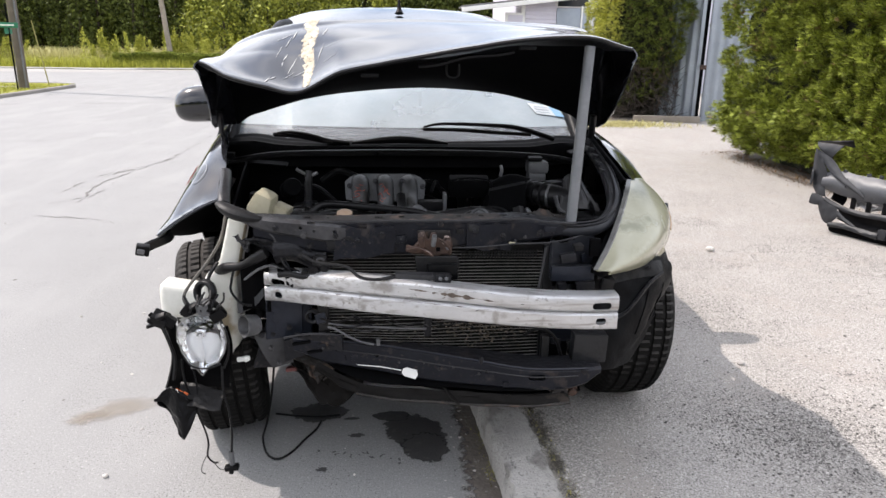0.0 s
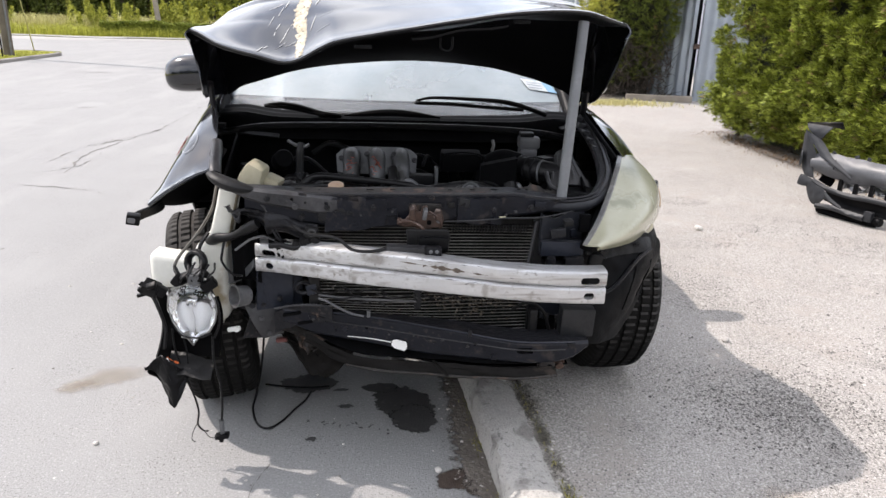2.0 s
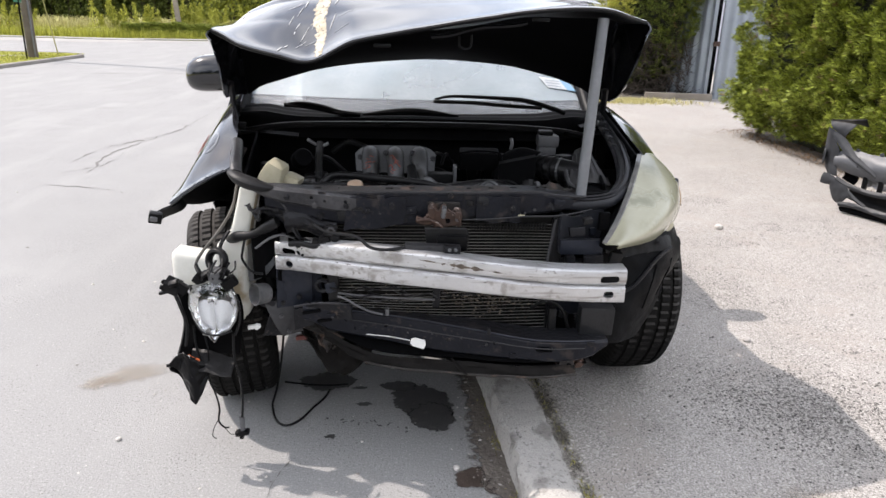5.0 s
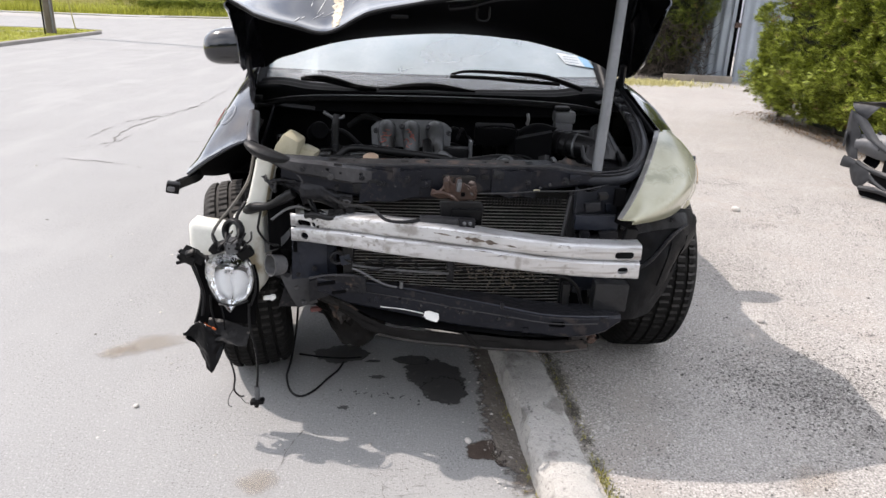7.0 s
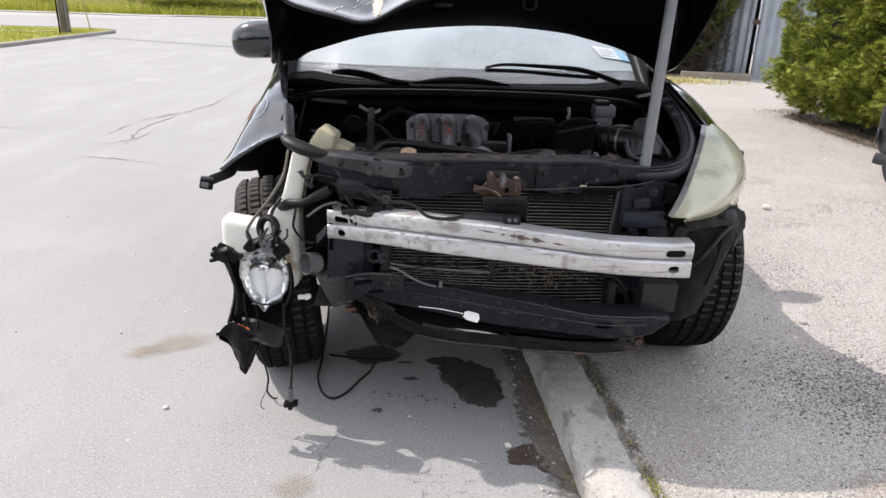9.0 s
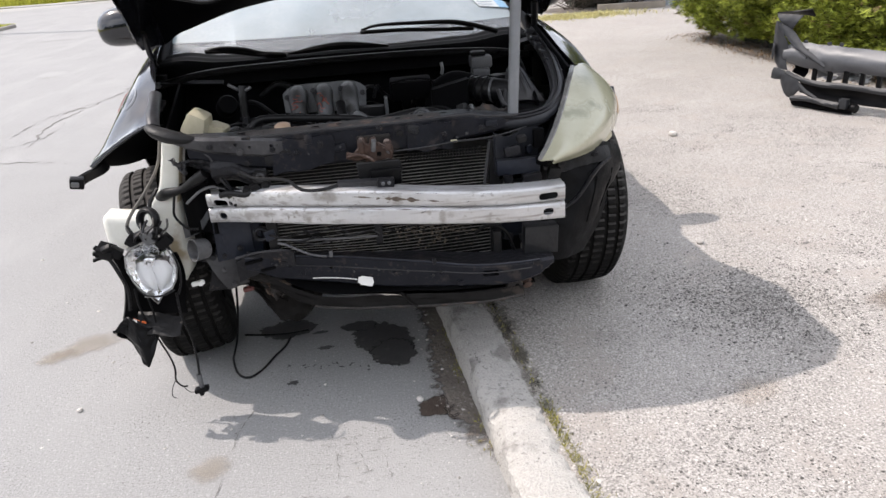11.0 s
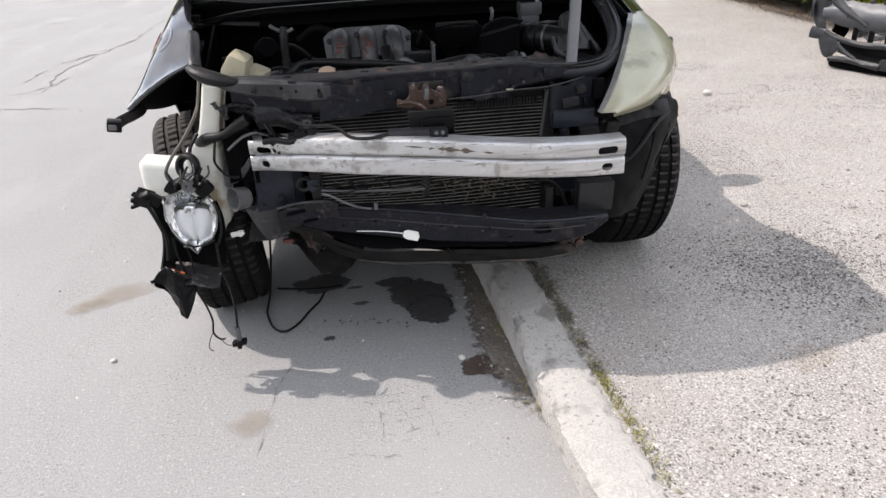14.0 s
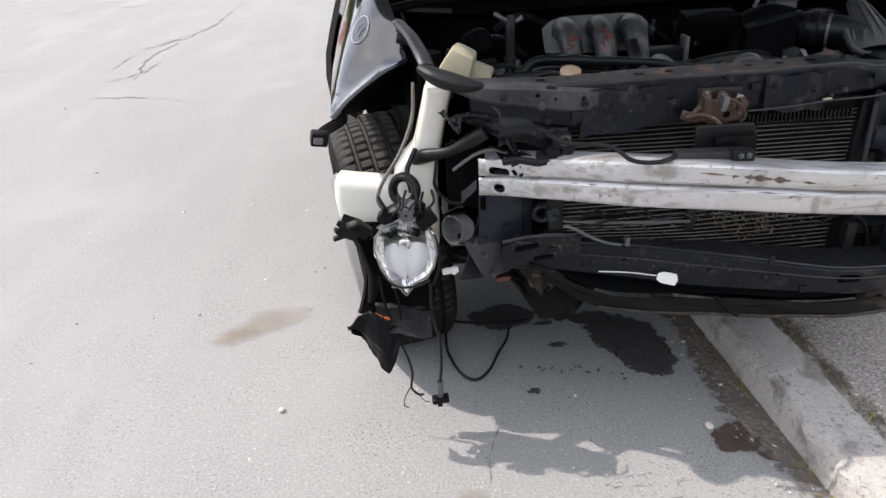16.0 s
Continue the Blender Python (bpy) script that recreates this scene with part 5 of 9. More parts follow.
part("sticker_band", sheet_data(lambda u, v: ws_at(0.954 + 0.028 * u + 0.014 * (1 - v), 0.150 + 0.070 * v - 0.01 * u, -0.0105), 3, 3, 0.001), mat("sticker_blue", (0.20, 0.36, 0.52), (0.27, 0.43, 0.58), 0.4), stick)
for k in range(3):
    part("sticker_print", sheet_data(lambda u, v, k=k: ws_at(0.905 + 0.045 * u, 0.180 + 0.018 * k + 0.004 * v - 0.012 * u, -0.0125), 4, 1, 0.0006), CORR, stick)


def roof_at(u, v):
    s = 2 * u - 1
    hw = 0.690 - 0.03 * v
    z = 1.522 + 0.030 * (1 - s * s) - 0.045 * abs(s) ** 5 + 0.122 * math.sin(math.pi / 2 * min(1, v * 2.6)) - 0.05 * max(0, v - 0.5)
    return cab(s * hw, 1.86 + 2.19 * v + 0.10 * s * s * (1 - v), z)


part("roof", sheet_data(roof_at, 24, 20, 0.02), PAINT, car)
for s in (-1, 1):
    part("roof_trim", tube_data([roof_at(0.5 + s * 0.488, t) + Vector((0, 0, 0.004)) for t in (0.02, 0.2, 0.45, 0.9)], 0.008, 8, 5), PLASTIC, car)
    part("windshield_pillar", tube_data([cab(s * 0.775, 1.10, 1.04), cab(s * 0.745, 1.45, 1.29), cab(s * 0.655, 1.95, 1.520), cab(s * 0.615, 2.12, 1.555)], 0.034, 10, 5), PLASTIC, car)
    def door_at(u, v, s=s):
        bulge = 0.02 * math.sin(math.pi * v)
        return cab(s * (0.93 - 0.11 * max(0, v - 0.55) / 0.45 - 0.05 * (1 - v) ** 2 + bulge), 1.24 + 3.0 * u, 0.32 + 0.80 * v)
    part("side_panel", sheet_data(door_at, 12, 10, 0.02), PAINT, car)
    def sidewin_at(u, v, s=s):
        low, top = cab(s * 0.815, 1.28 + 2.90 * u, 1.10), roof_at(0.5 + s * 0.485, u) + Vector((0, 0, -0.012))
        return low.lerp(top, v)
    part("side_window", sheet_data(sidewin_at, 12, 5, 0.006), WINDOWPANE, car)
part("tailgate", sheet_data(lambda u, v: cab((2 * u - 1) * (0.86 - 0.25 * max(0, v - 0.5)), 4.25 - 0.28 * max(0, v - 0.45), 0.35 + 1.3 * v), 8, 8, 0.03), PAINT, car)
part("floor_pan", box_bm((1.5, 3.3, 0.05), (-0.05, 2.6, 0.30), 0.01), UNDER, car)
part("antenna", tube_data([cab(0.0, 2.08, 1.625), cab(0.0, 2.09, 1.66), cab(0, 2.12, 1.76), cab(0.0, 2.31, 1.95)], lambda t: 0.022 * (1 - t) ** 3 + 0.004, 8, 4), PLASTIC, car, "black antenna with rubber base")
# inside of the cabin
part("dashboard", sheet_data(lambda u, v: cab((2 * u - 1) * 0.70, 1.16 + 0.42 * v, 1.02 + 0.04 * math.sin(math.pi * v) - 0.03 * v * v), 10, 6, 0.03), PLASTIC, car)
for x in (-0.36, 0.36):
    seat = part("seat_back", box_bm((0.48, 0.16, 0.62), tuple(cab(x, 2.15, 0.98)), 0.05, (-14, 0, 0)), DUSTY, car)
    part("headrest", box_bm((0.25, 0.09, 0.18), tuple(cab(x, 2.23, 1.40)), 0.035, (-12, 0, 0)), DUSTY, seat)
part("steering_wheel", lathe_data([(0.185 + 0.016 * math.cos(radians(a)), 0.016 * math.sin(radians(a))) for a in range(0, 360, 45)], 28, tuple(cab(0.36, 1.62, 1.06)), Euler((radians(65), 0, 0)).to_matrix(), True), PLASTIC, car)

# -- mirrors
def mirror_data(c, s):
    def f(u, v):
        a, b = 2 * math.pi * u, math.pi * v
        k = math.sin(b) ** 0.6
        return (c[0] + s * 0.125 * (abs(math.cos(b)) ** 0.7) * (1 if math.cos(b) > 0 else -1),
                c[1] + 0.075 * k * math.cos(a), c[2] + 0.078 * k * math.sin(a) - 0.012 * math.cos(b))
    return sheet_data(f, 20, 14, 0.002)


for s, x, yy in ((-1, -0.885, 1.13), (1, 0.875, 1.42)):
    mr = part("mirror", mirror_data((x, yy, 1.205), s), PAINT, car, "black door mirror")
    part("mirror_arm", tube_data([(x - s * 0.05, yy + 0.02, 1.17), (x - s * 0.10, yy + 0.09, 1.13), (x - s * 0.12, yy + 0.15, 1.10)], 0.025, 8, 3), PLASTIC, mr)

# -- cowl and wipers
def cowl_at(u, v):
    s = 2 * u - 1
    y = 1.03 - 0.21 * v + 0.10 * s * s * (1 - v)
    z = 1.062 - 0.012 * v + 0.018 * math.exp(-((abs(s) - 0.88) / 0.13) ** 2) - 0.07 * max(0, v - 0.75) / 0.25
    return Vector((s * (0.755 - 0.02 * v) - 0.012, y, z + 0.004 * math.sin(v * 20)))


part("cowl", sheet_data(cowl_at, 40, 14, 0.004), UNDER, car, "black plastic cowl panel")
part("cowl_seal", tube_data([(-0.74, 0.83, 1.0), (-0.55, 0.80, 1.035), (-0.3, 0.79, 1.045), (0.0, 0.79, 1.048), (0.3, 0.79, 1.045), (0.55, 0.80, 1.03), (0.70, 0.83, 1.0)], 0.013, 8, 6), HOSE, car)
for pts, arm in (([(-0.57, 0.935, 1.098), (-0.47, 0.935, 1.090), (-0.38, 0.93, 1.074), (-0.33, 0.93, 1.068)], [(-0.568, 0.94, 1.102), (-0.50, 0.94, 1.107), (-0.42, 0.94, 1.094), (-0.35, 0.94, 1.073), (-0.26, 0.94, 1.062)]),
                 ([(0.045, 0.935, 1.124), (0.20, 0.935, 1.122), (0.32, 0.935, 1.114), (0.50, 0.93, 1.106)], [(0.048, 0.94, 1.133), (0.127, 0.945, 1.146), (0.316, 0.945, 1.142), (0.436, 0.945, 1.133), (0.547, 0.945, 1.103), (0.60, 0.945, 1.085)])):
    wp = part("wiper", tube_data(arm, lambda t: 0.006 + 0.008 * min(1, t * 1.6), 8, 6, True, 0.75), PLASTIC, car, "black wiper arm")
    part("wiper_blade", tube_data(pts, 0.0070, 6, 5, True, 1.2), HOSE, wp)
    part("blade_tip", box_bm((0.016, 0.012, 0.012), tuple(Vector(pts[0]) + Vector((0.006, 0, 0.003))), 0.003), CASTALU, wp)
part("wiper_bump", tube_data([(-0.25, 0.93, 1.066), (-0.05, 0.93, 1.082), (0.15, 0.93, 1.066)], lambda t: 0.004 + 0.012 * math.sin(math.pi * t), 8, 6), PLASTIC, car)
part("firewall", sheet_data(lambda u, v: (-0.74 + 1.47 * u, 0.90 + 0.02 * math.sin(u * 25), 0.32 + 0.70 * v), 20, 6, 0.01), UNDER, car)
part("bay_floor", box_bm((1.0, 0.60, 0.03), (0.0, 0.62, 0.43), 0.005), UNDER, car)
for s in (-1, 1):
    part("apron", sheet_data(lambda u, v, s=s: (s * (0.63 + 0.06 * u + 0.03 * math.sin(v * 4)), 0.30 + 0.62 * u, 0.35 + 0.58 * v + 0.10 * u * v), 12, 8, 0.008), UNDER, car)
    # unseen panel added to keep sun slits off the gravel
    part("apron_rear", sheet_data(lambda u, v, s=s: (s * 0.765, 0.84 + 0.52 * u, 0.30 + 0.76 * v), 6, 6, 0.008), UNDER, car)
    part("hood_hinge", tube_data([(s * 0.735 - 0.012, 0.92, 1.02), (s * 0.745 - 0.012, 0.86, 1.10), (s * 0.735 - 0.012, 0.80, 1.20)], 0.014, 6, 4, True, 0.6), STEEL, car)
    part("hinge_bracket", box_bm((0.07, 0.05, 0.022), (s * 0.735 - 0.012, 0.86, 1.025), 0.004), STEEL, car)
part("hinge_plate", box_bm((0.045, 0.04, 0.02), (-0.752, 0.80, 1.006), 0.003), CASTALU, car)

RAILGREY = mat("scuffed_grey_rail", (0.022, 0.022, 0.024), (0.065, 0.064, 0.066), 0.5, 0.1, 8, 70, 0.2, spec=0.25)

RUSTEDGE = mat("rust_spotted_steel", (0.012, 0.011, 0.0105), (0.040, 0.036, 0.034), 0.5, 0.1, 9, 90, 0.4, spot=(0.085, 0.058, 0.045), spot_at=0.56, spot_scale=30, spec=0.15, dust=0.2)
# -- front end: upper support, lower crossmember, reinforcement bar
bar = [(-0.50, 0.105, 0.16, 0.885, 0.955), (-0.40, 0.10, 0.18, 0.862, 0.946), (-0.28, 0.098, 0.19, 0.838, 0.938), (-0.11, 0.095, 0.20, 0.834, 0.942),
       (0.05, 0.095, 0.20, 0.838, 0.943), (0.15, 0.095, 0.20, 0.862, 0.944), (0.33, 0.10, 0.20, 0.872, 0.948), (0.40, 0.105, 0.20, 0.880, 0.936), (0.50, 0.13, 0.21, 0.888, 0.924)]
HB_ = [(-0.365, 0.10, 0.912, 0.0, 0.005, 0), (-0.30, 0.10, 0.915, 0.0, 0.006, 0), (-0.08, 0.10, 0.918, 0.0, 0.004, 0), (0.16, 0.10, 0.918, 0.0, 0.004, 0), (0.28, 0.10, 0.915, 0.004, 0.004, 0)]
BAR = mat("blue_grey_steel", (0.0050, 0.0057, 0.0090), (0.0160, 0.0173, 0.0235), 0.36, 0.2, 7, 60, 0.6, spot=(0.034, 0.030, 0.030), spot_at=0.60, spot_scale=16, spec=0.20, dust=0.075, rough_var=0.22, speck=(0.040, 0.035, 0.033), speck_scale=70, patchy=7.0)
PALEARM = mat("pale_scuffed_steel", (0.018, 0.018, 0.021), (0.070, 0.069, 0.072), 0.42, 0.2, 9, 80, 0.3, spot=(0.03, 0.028, 0.028), spot_at=0.62, spot_scale=16, spec=0.3)
FLANGE = mat("worn_flange", (0.030, 0.027, 0.026), (0.080, 0.071, 0.066), 0.55, 0.1, 9, 90, 0.4, spot=(0.15, 0.100, 0.078), spot_at=0.56, spot_scale=24, spec=0.2, speck=(0.02, 0.018, 0.018), speck_scale=60, patchy=8.0)
support = punched("radiator_support", loft_box(resample(bar, 40), 0.010), BAR, car, HB_, "dirty black steel upper radiator support")
for x, z in ((-0.16, 0.872), (0.245, 0.905), (-0.33, 0.865), (0.07, 0.935)):
    part("bolt", bolt_data((x, 0.096, z), (0, -1, 0.1), 0.011), STEEL, support)
part("top_flange", sheet_data(lambda u, v: (-0.36 + 0.62 * u, 0.105 + 0.07 * v, 0.9475 + 0.003 * noise.noise(Vector((u * 30, v * 4, 0)))
     + interp([(0, -0.006), (0.4, -0.005), (1, 0.0)], u)), 60, 4, 0.002), FLANGE, support, "grey-brown worn top flange spotted with rust")
part("support_plate", sheet_data(lambda u, v: (-0.255 + 0.185 * u + 0.004 * math.sin(v * 5), 0.089 - 0.005 * v + 0.004 * math.sin(u * 7) * v, 0.925 - v * (0.105 - 0.022 * u) + 0.004 * math.sin(u * 9)), 16, 10, 0.004), BAR, support)
for x, z in ((-0.25, 0.90), (-0.185, 0.885), (-0.11, 0.905), (0.175, 0.915), (0.265, 0.90), (-0.43, 0.925), (0.38, 0.91)):
    part("bolt", bolt_data((x, 0.084, z), (0, -1, 0.15), 0.0085, 0.009), STEEL, support)
part("support_plate", sheet_data(lambda u, v: (0.15 + 0.14 * u, 0.090 - 0.010 * v + 0.006 * math.sin(u * 8), 0.935 - v * 0.080 + 0.004 * math.sin(u * 12)), 12, 8, 0.004), BAR, support)
part("top_lip", tube_data([(k[0], k[1] - 0.002, k[4] + 0.002) for k in bar[1:]], 0.0035, 6, 4), RAILGREY, support, "worn pale upper edge")
rs = random.Random(55)
for k in range(26):                   # studs, tabs and clips along the support
    x = rs.uniform(-0.40, 0.44)
    zt = interp([(b_[0], b_[4]) for b_ in bar], x)
    zb = interp([(b_[0], b_[3]) for b_ in bar], x)
    z = zb + (zt - zb) * rs.uniform(0.1, 0.95)
    if -0.05 < x < 0.12 and z < 0.93:
        continue
    if k % 2:
        part("stud", bolt_data((x, 0.090, z), (0, -1, 0.2), rs.uniform(0.004, 0.007), 0.007), (STEEL, RAILGREY, RAILGREY)[k % 3], support)
    else:
        part("tab", box_bm((rs.uniform(0.02, 0.05), 0.010, rs.uniform(0.012, 0.03)), (x, 0.091, z), 0.003, (rs.uniform(-15, 5), rs.uniform(-12, 12), 0)), (STEEL, DUSTY, BAR)[k % 3], support)
for x in (-0.34, -0.27, -0.12, -0.05, 0.13, 0.20, 0.27, 0.35):
    part("flange_hole", box_bm((rs.uniform(0.010, 0.024), 0.010, 0.0012), (x, 0.128 + rs.uniform(0, 0.03), interp([(b_[0], b_[4]) for b_ in bar], x) + 0.0045), 0.001), UNDER, support)
RAILBLUE = mat("dusty_side_rail", (0.012, 0.013, 0.017), (0.038, 0.040, 0.047), 0.42, 0.1, 8, 80, 0.3, spec=0.25, dust=0.16)
GREYPAD = mat("grey_rail_pad", (0.055, 0.056, 0.060), (0.115, 0.116, 0.12), 0.5, 0.0, 12, 90, 0.2, dust=0.15)
part("left_rail", tube_data([(-0.655, 0.46, 1.03), (-0.625, 0.32, 1.022), (-0.603, 0.20, 1.005), (-0.592, 0.15, 0.985)], 0.019, 10, 6, True, 0.6), PALEARM, car, "grey scuffed bent upper rail")
lobe = part("rail_pad", tube_data([(-0.605, 0.145, 0.985), (-0.565, 0.118, 0.968), (-0.52, 0.108, 0.955), (-0.465, 0.112, 0.945)], lambda t: 0.004 + 0.034 * math.sin(math.pi * min(1, 0.12 + 0.85 * t)) ** 0.7, 14, 6, True, 0.55), DUSTY, car, "dark rounded pad at the rail end")
part("bolt", bolt_data((-0.53, 0.088, 0.962), (0, -1, 0.6), 0.006), UNDER, lobe)
arm = punched("support_arm", loft_box([(-0.555, 0.108, 0.14, 0.945, 0.962), (-0.50, 0.098, 0.13, 0.920, 0.957), (-0.44, 0.088, 0.13, 0.905, 0.951), (-0.36, 0.084, 0.13, 0.893, 0.945), (-0.28, 0.083, 0.12, 0.880, 0.938), (-0.22, 0.086, 0.11, 0.878, 0.930)], 0.008), PALEARM, car,
              [(-0.355, 0.084, 0.925, 0.0, 0.005, 0), (-0.315, 0.083, 0.915, 0.0, 0.004, 0), (-0.252, 0.084, 0.912, 0.0, 0.006, 0)], "grey scuffed arm from the pad to the support")
part("bolt", bolt_data((-0.345, 0.082, 0.903), (0, -1, 0), 0.011), RAILGREY, arm)
part("right_rail", tube_data([(0.40, 0.14, 0.905), (0.52, 0.15, 0.898), (0.61, 0.20, 0.905), (0.675, 0.30, 0.94), (0.70, 0.42, 0.985), (0.715, 0.60, 1.03), (0.72, 0.85, 1.075)],
     lambda t: 0.021 + 0.006 * math.sin(math.pi * t), 10, 7, True, 0.9), RAILBLUE, car, "dusty blue-grey rubber-edged side rail")
for dr, dz in ((-0.020, 0.014), (0.016, 0.020), (0.0, 0.026)):
    part("rail_lip", tube_data([(0.42, 0.135 - dr * 0.6, 0.905 + dz), (0.52, 0.145 - dr * 0.8, 0.898 + dz), (0.61 + dr * 0.6, 0.195 - dr * 0.5, 0.905 + dz), (0.675 + dr, 0.30, 0.940 + dz), (0.70 + dr, 0.42, 0.985 + dz), (0.715 + dr, 0.60, 1.03 + dz), (0.72 + dr, 0.85, 1.075 + dz)], 0.0045, 6, 7), (DUSTY, RAILGREY, STEEL)[int(dz * 1000) % 3], car)
cover = part("rail_cover", sheet_data(lambda u, v: (0.672 + 0.016 * u + 0.036 * v, 0.33 + 0.10 * u, 0.945 + 0.062 * u - 0.010 * (2 * v - 1) ** 2), 6, 6, 0.010), GREYPAD, car, "grey plastic pad on the side rail")
for k in range(4):
    part("pad_rib", box_bm((0.03, 0.006, 0.008), (0.692 + 0.004 * k, 0.335 + 0.026 * k, 0.952 + 0.016 * k), 0.002, (30, 0, 0)), RAILGREY, cover)

low = [(-0.40, 0.118, 0.16, 0.500, 0.552), (-0.30, 0.108, 0.16, 0.464, 0.546), (-0.13, 0.098, 0.16, 0.436, 0.530), (0.03, 0.072, 0.15, 0.414, 0.514),
       (0.17, 0.022, 0.12, 0.420, 0.510), (0.33, -0.024, 0.09, 0.426, 0.499), (0.45, -0.032, 0.08, 0.424, 0.498), (0.53, -0.030, 0.08, 0.444, 0.499), (0.58, -0.010, 0.09, 0.470, 0.494)]
cross = punched("lower_crossmember", loft_box(resample(low, 40), 0.008), BAR, car,
                [(0.372, -0.028, 0.470, 0.017, 0.0105, 0), (-0.13, 0.098, 0.493, 0.0, 0.006, -6), (0.217, 0.007, 0.476, 0.0, 0.006, -14), (-0.26, 0.106, 0.512, 0, 0.006, -6)], "bent black steel lower crossmember")
low_y = [(k[0], k[1]) for k in low]
for x, z in ((-0.265, 0.552), (-0.125, 0.540), (0.20, 0.512)):
    part("clip", box_bm((0.012, 0.014, 0.024), (x, interp(low_y, x) + 0.004, z), 0.003), CASTALU if x < 0.1 else STEEL, cross)
part("face_crease", tube_data([(x, interp(low_y, x) - 0.001, interp([(k[0], k[3] * 0.35 + k[4] * 0.65) for k in low], x)) for x in (-0.28, -0.1, 0.05, 0.2, 0.36, 0.5)], 0.0022, 5, 4), RAILGREY, cross, "worn pressed crease")
part("top_edge", tube_data([(k[0], k[1] + 0.002, k[4] + 0.001) for k in low[1:8]], 0.003, 5, 4), FRAMEBLUE, cross)
rv = random.Random(12)
for k in range(16):                   # dents, tabs and studs on the crossmember
    x = rv.uniform(-0.33, 0.54)
    z = interp([(b_[0], b_[3]) for b_ in low], x) + rv.uniform(0.012, 0.07)
    if k % 3:
        part("stud", bolt_data((x, interp(low_y, x) - 0.001, z), (0, -1, 0.1), rv.uniform(0.003, 0.006), 0.006), (STEEL, BAR, RAILGREY)[k % 3], cross)
    else:
        part("tab", box_bm((rv.uniform(0.015, 0.04), 0.008, rv.uniform(0.008, 0.02)), (x, interp(low_y, x) - 0.001, z), 0.002, (rv.uniform(-12, 12), rv.uniform(-15, 15), 0)), (STEEL, BAR)[k % 2], cross)
lug = part("cross_lug", box_bm((0.05, 0.05, 0.05), (0.448, -0.005, 0.412), 0.010, (0, 8, 0)), RUSTEDGE, cross, "rust spotted lug under the crossmember")
part("lug_hole", bolt_data((0.455, -0.030, 0.415), (0, -1, 0), 0.008, 0.006), UNDER, lug)


def valance_at(u, v):
    """Warped lip of the undertray: it hangs clear of the crossmember at one end and tucks under it at the other."""
    x = -0.33 + 0.80 * u
    y = interp(low_y, x) - 0.012
    top = interp([(0, 0.470), (0.10, 0.428), (0.22, 0.394), (0.36, 0.386), (0.55, 0.396), (0.8, 0.414), (1, 0.420)], u)
    bot = interp([(0, 0.455), (0.10, 0.398), (0.22, 0.364), (0.36, 0.356), (0.55, 0.366), (0.8, 0.386), (1, 0.404)], u)
    return (x, y - 0.020 * v + 0.008 * fbm(u * 6, v * 2), top + (bot - top) * v + 0.004 * noise.noise(Vector((u * 9, v, 0))))


TRAY = mat("dusty_undertray", (0.0032, 0.0029, 0.0027), (0.0095, 0.0086, 0.0080), 0.6, 0.0, 9, 60, 0.4, spot=(0.035, 0.028, 0.023), spot_at=0.62, spot_scale=12, spec=0.07, dust=0.04)
part("lower_valance", sheet_data(valance_at, 44, 6, 0.006), TRAY, car, "warped black plastic undertray lip")
part("valance_back", sheet_data(lambda u, v: Vector(valance_at(u, 0.1)) + Vector((0, 0.02 + 0.06 * v, 0.006 + 0.045 * v)), 30, 5, 0.004), UNDER, car)
part("valance_edge", tube_data([Vector(valance_at(t / 12, 1.0)) + Vector((0, -0.004, 0)) for t in range(2, 13)], 0.0040, 6, 3), RUSTEDGE, car, "dirty brown edge of the undertray")
part("valance_fold", tube_data([Vector(valance_at(0.52, 0.0)) + Vector((0, -0.006, 0.012)), Vector(valance_at(0.55, 0.5)) + Vector((0, -0.012, 0)), Vector(valance_at(0.58, 1.0)) + Vector((0, -0.006, 0))], 0.007, 6, 5, True, 0.6), TRAY, car)
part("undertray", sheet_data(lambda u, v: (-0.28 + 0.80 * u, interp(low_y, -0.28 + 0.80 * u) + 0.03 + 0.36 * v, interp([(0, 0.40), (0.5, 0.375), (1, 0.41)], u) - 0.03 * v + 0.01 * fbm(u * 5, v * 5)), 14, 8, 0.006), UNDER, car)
part("torn_corner", sheet_data(lambda u, v: (-0.435 + 0.255 * u + 0.02 * v, 0.20 - 0.05 * math.sin(u * 3) * v + 0.02 * fbm(u * 6, v * 6, 3.0), 0.455 - 0.01 * u - v * (0.04 + 0.130 * math.sin(math.pi * u ** 1.1)) + 0.02 * fbm(u * 5, v * 4)), 20, 12, 0.006), TRAY, car, "torn undertray corner hanging down")
part("torn_corner", torn((-0.42, 0.17, 0.47), (-0.24, 0.14, 0.46), (-0.33, 0.16, 0.375), 5.3, 0.03), RUSTEDGE, car)
part("red_marker_lamp", box_bm((0.055, 0.025, 0.016), (-0.415, 0.20, 0.402), 0.008, (0, -8, 0)), mat("red_lamp", (0.09, 0.025, 0.022), (0.15, 0.045, 0.04), 0.35), car, "broken dull red lamp piece")

BX = [(-0.484, 0.142, 0.716, 0.092), (-0.35, 0.068, 0.733, 0.098), (-0.16, -0.022, 0.744, 0.104), (0.06, -0.056, 0.733, 0.104), (0.33, -0.062, 0.706, 0.102), (0.48, -0.058, 0.696, 0.104), (0.603, -0.048, 0.692, 0.107)]
PROF = [(0.055, 0.5), (0.012, 0.5), (0.003, 0.475), (0.0, 0.43), (0.0, 0.12), (0.004, 0.07), (0.013, 0.045), (0.013, 0.005), (0.004, -0.03), (0.0, -0.07), (0.0, -0.43), (0.003, -0.475), (0.012, -0.5), (0.055, -0.5)]


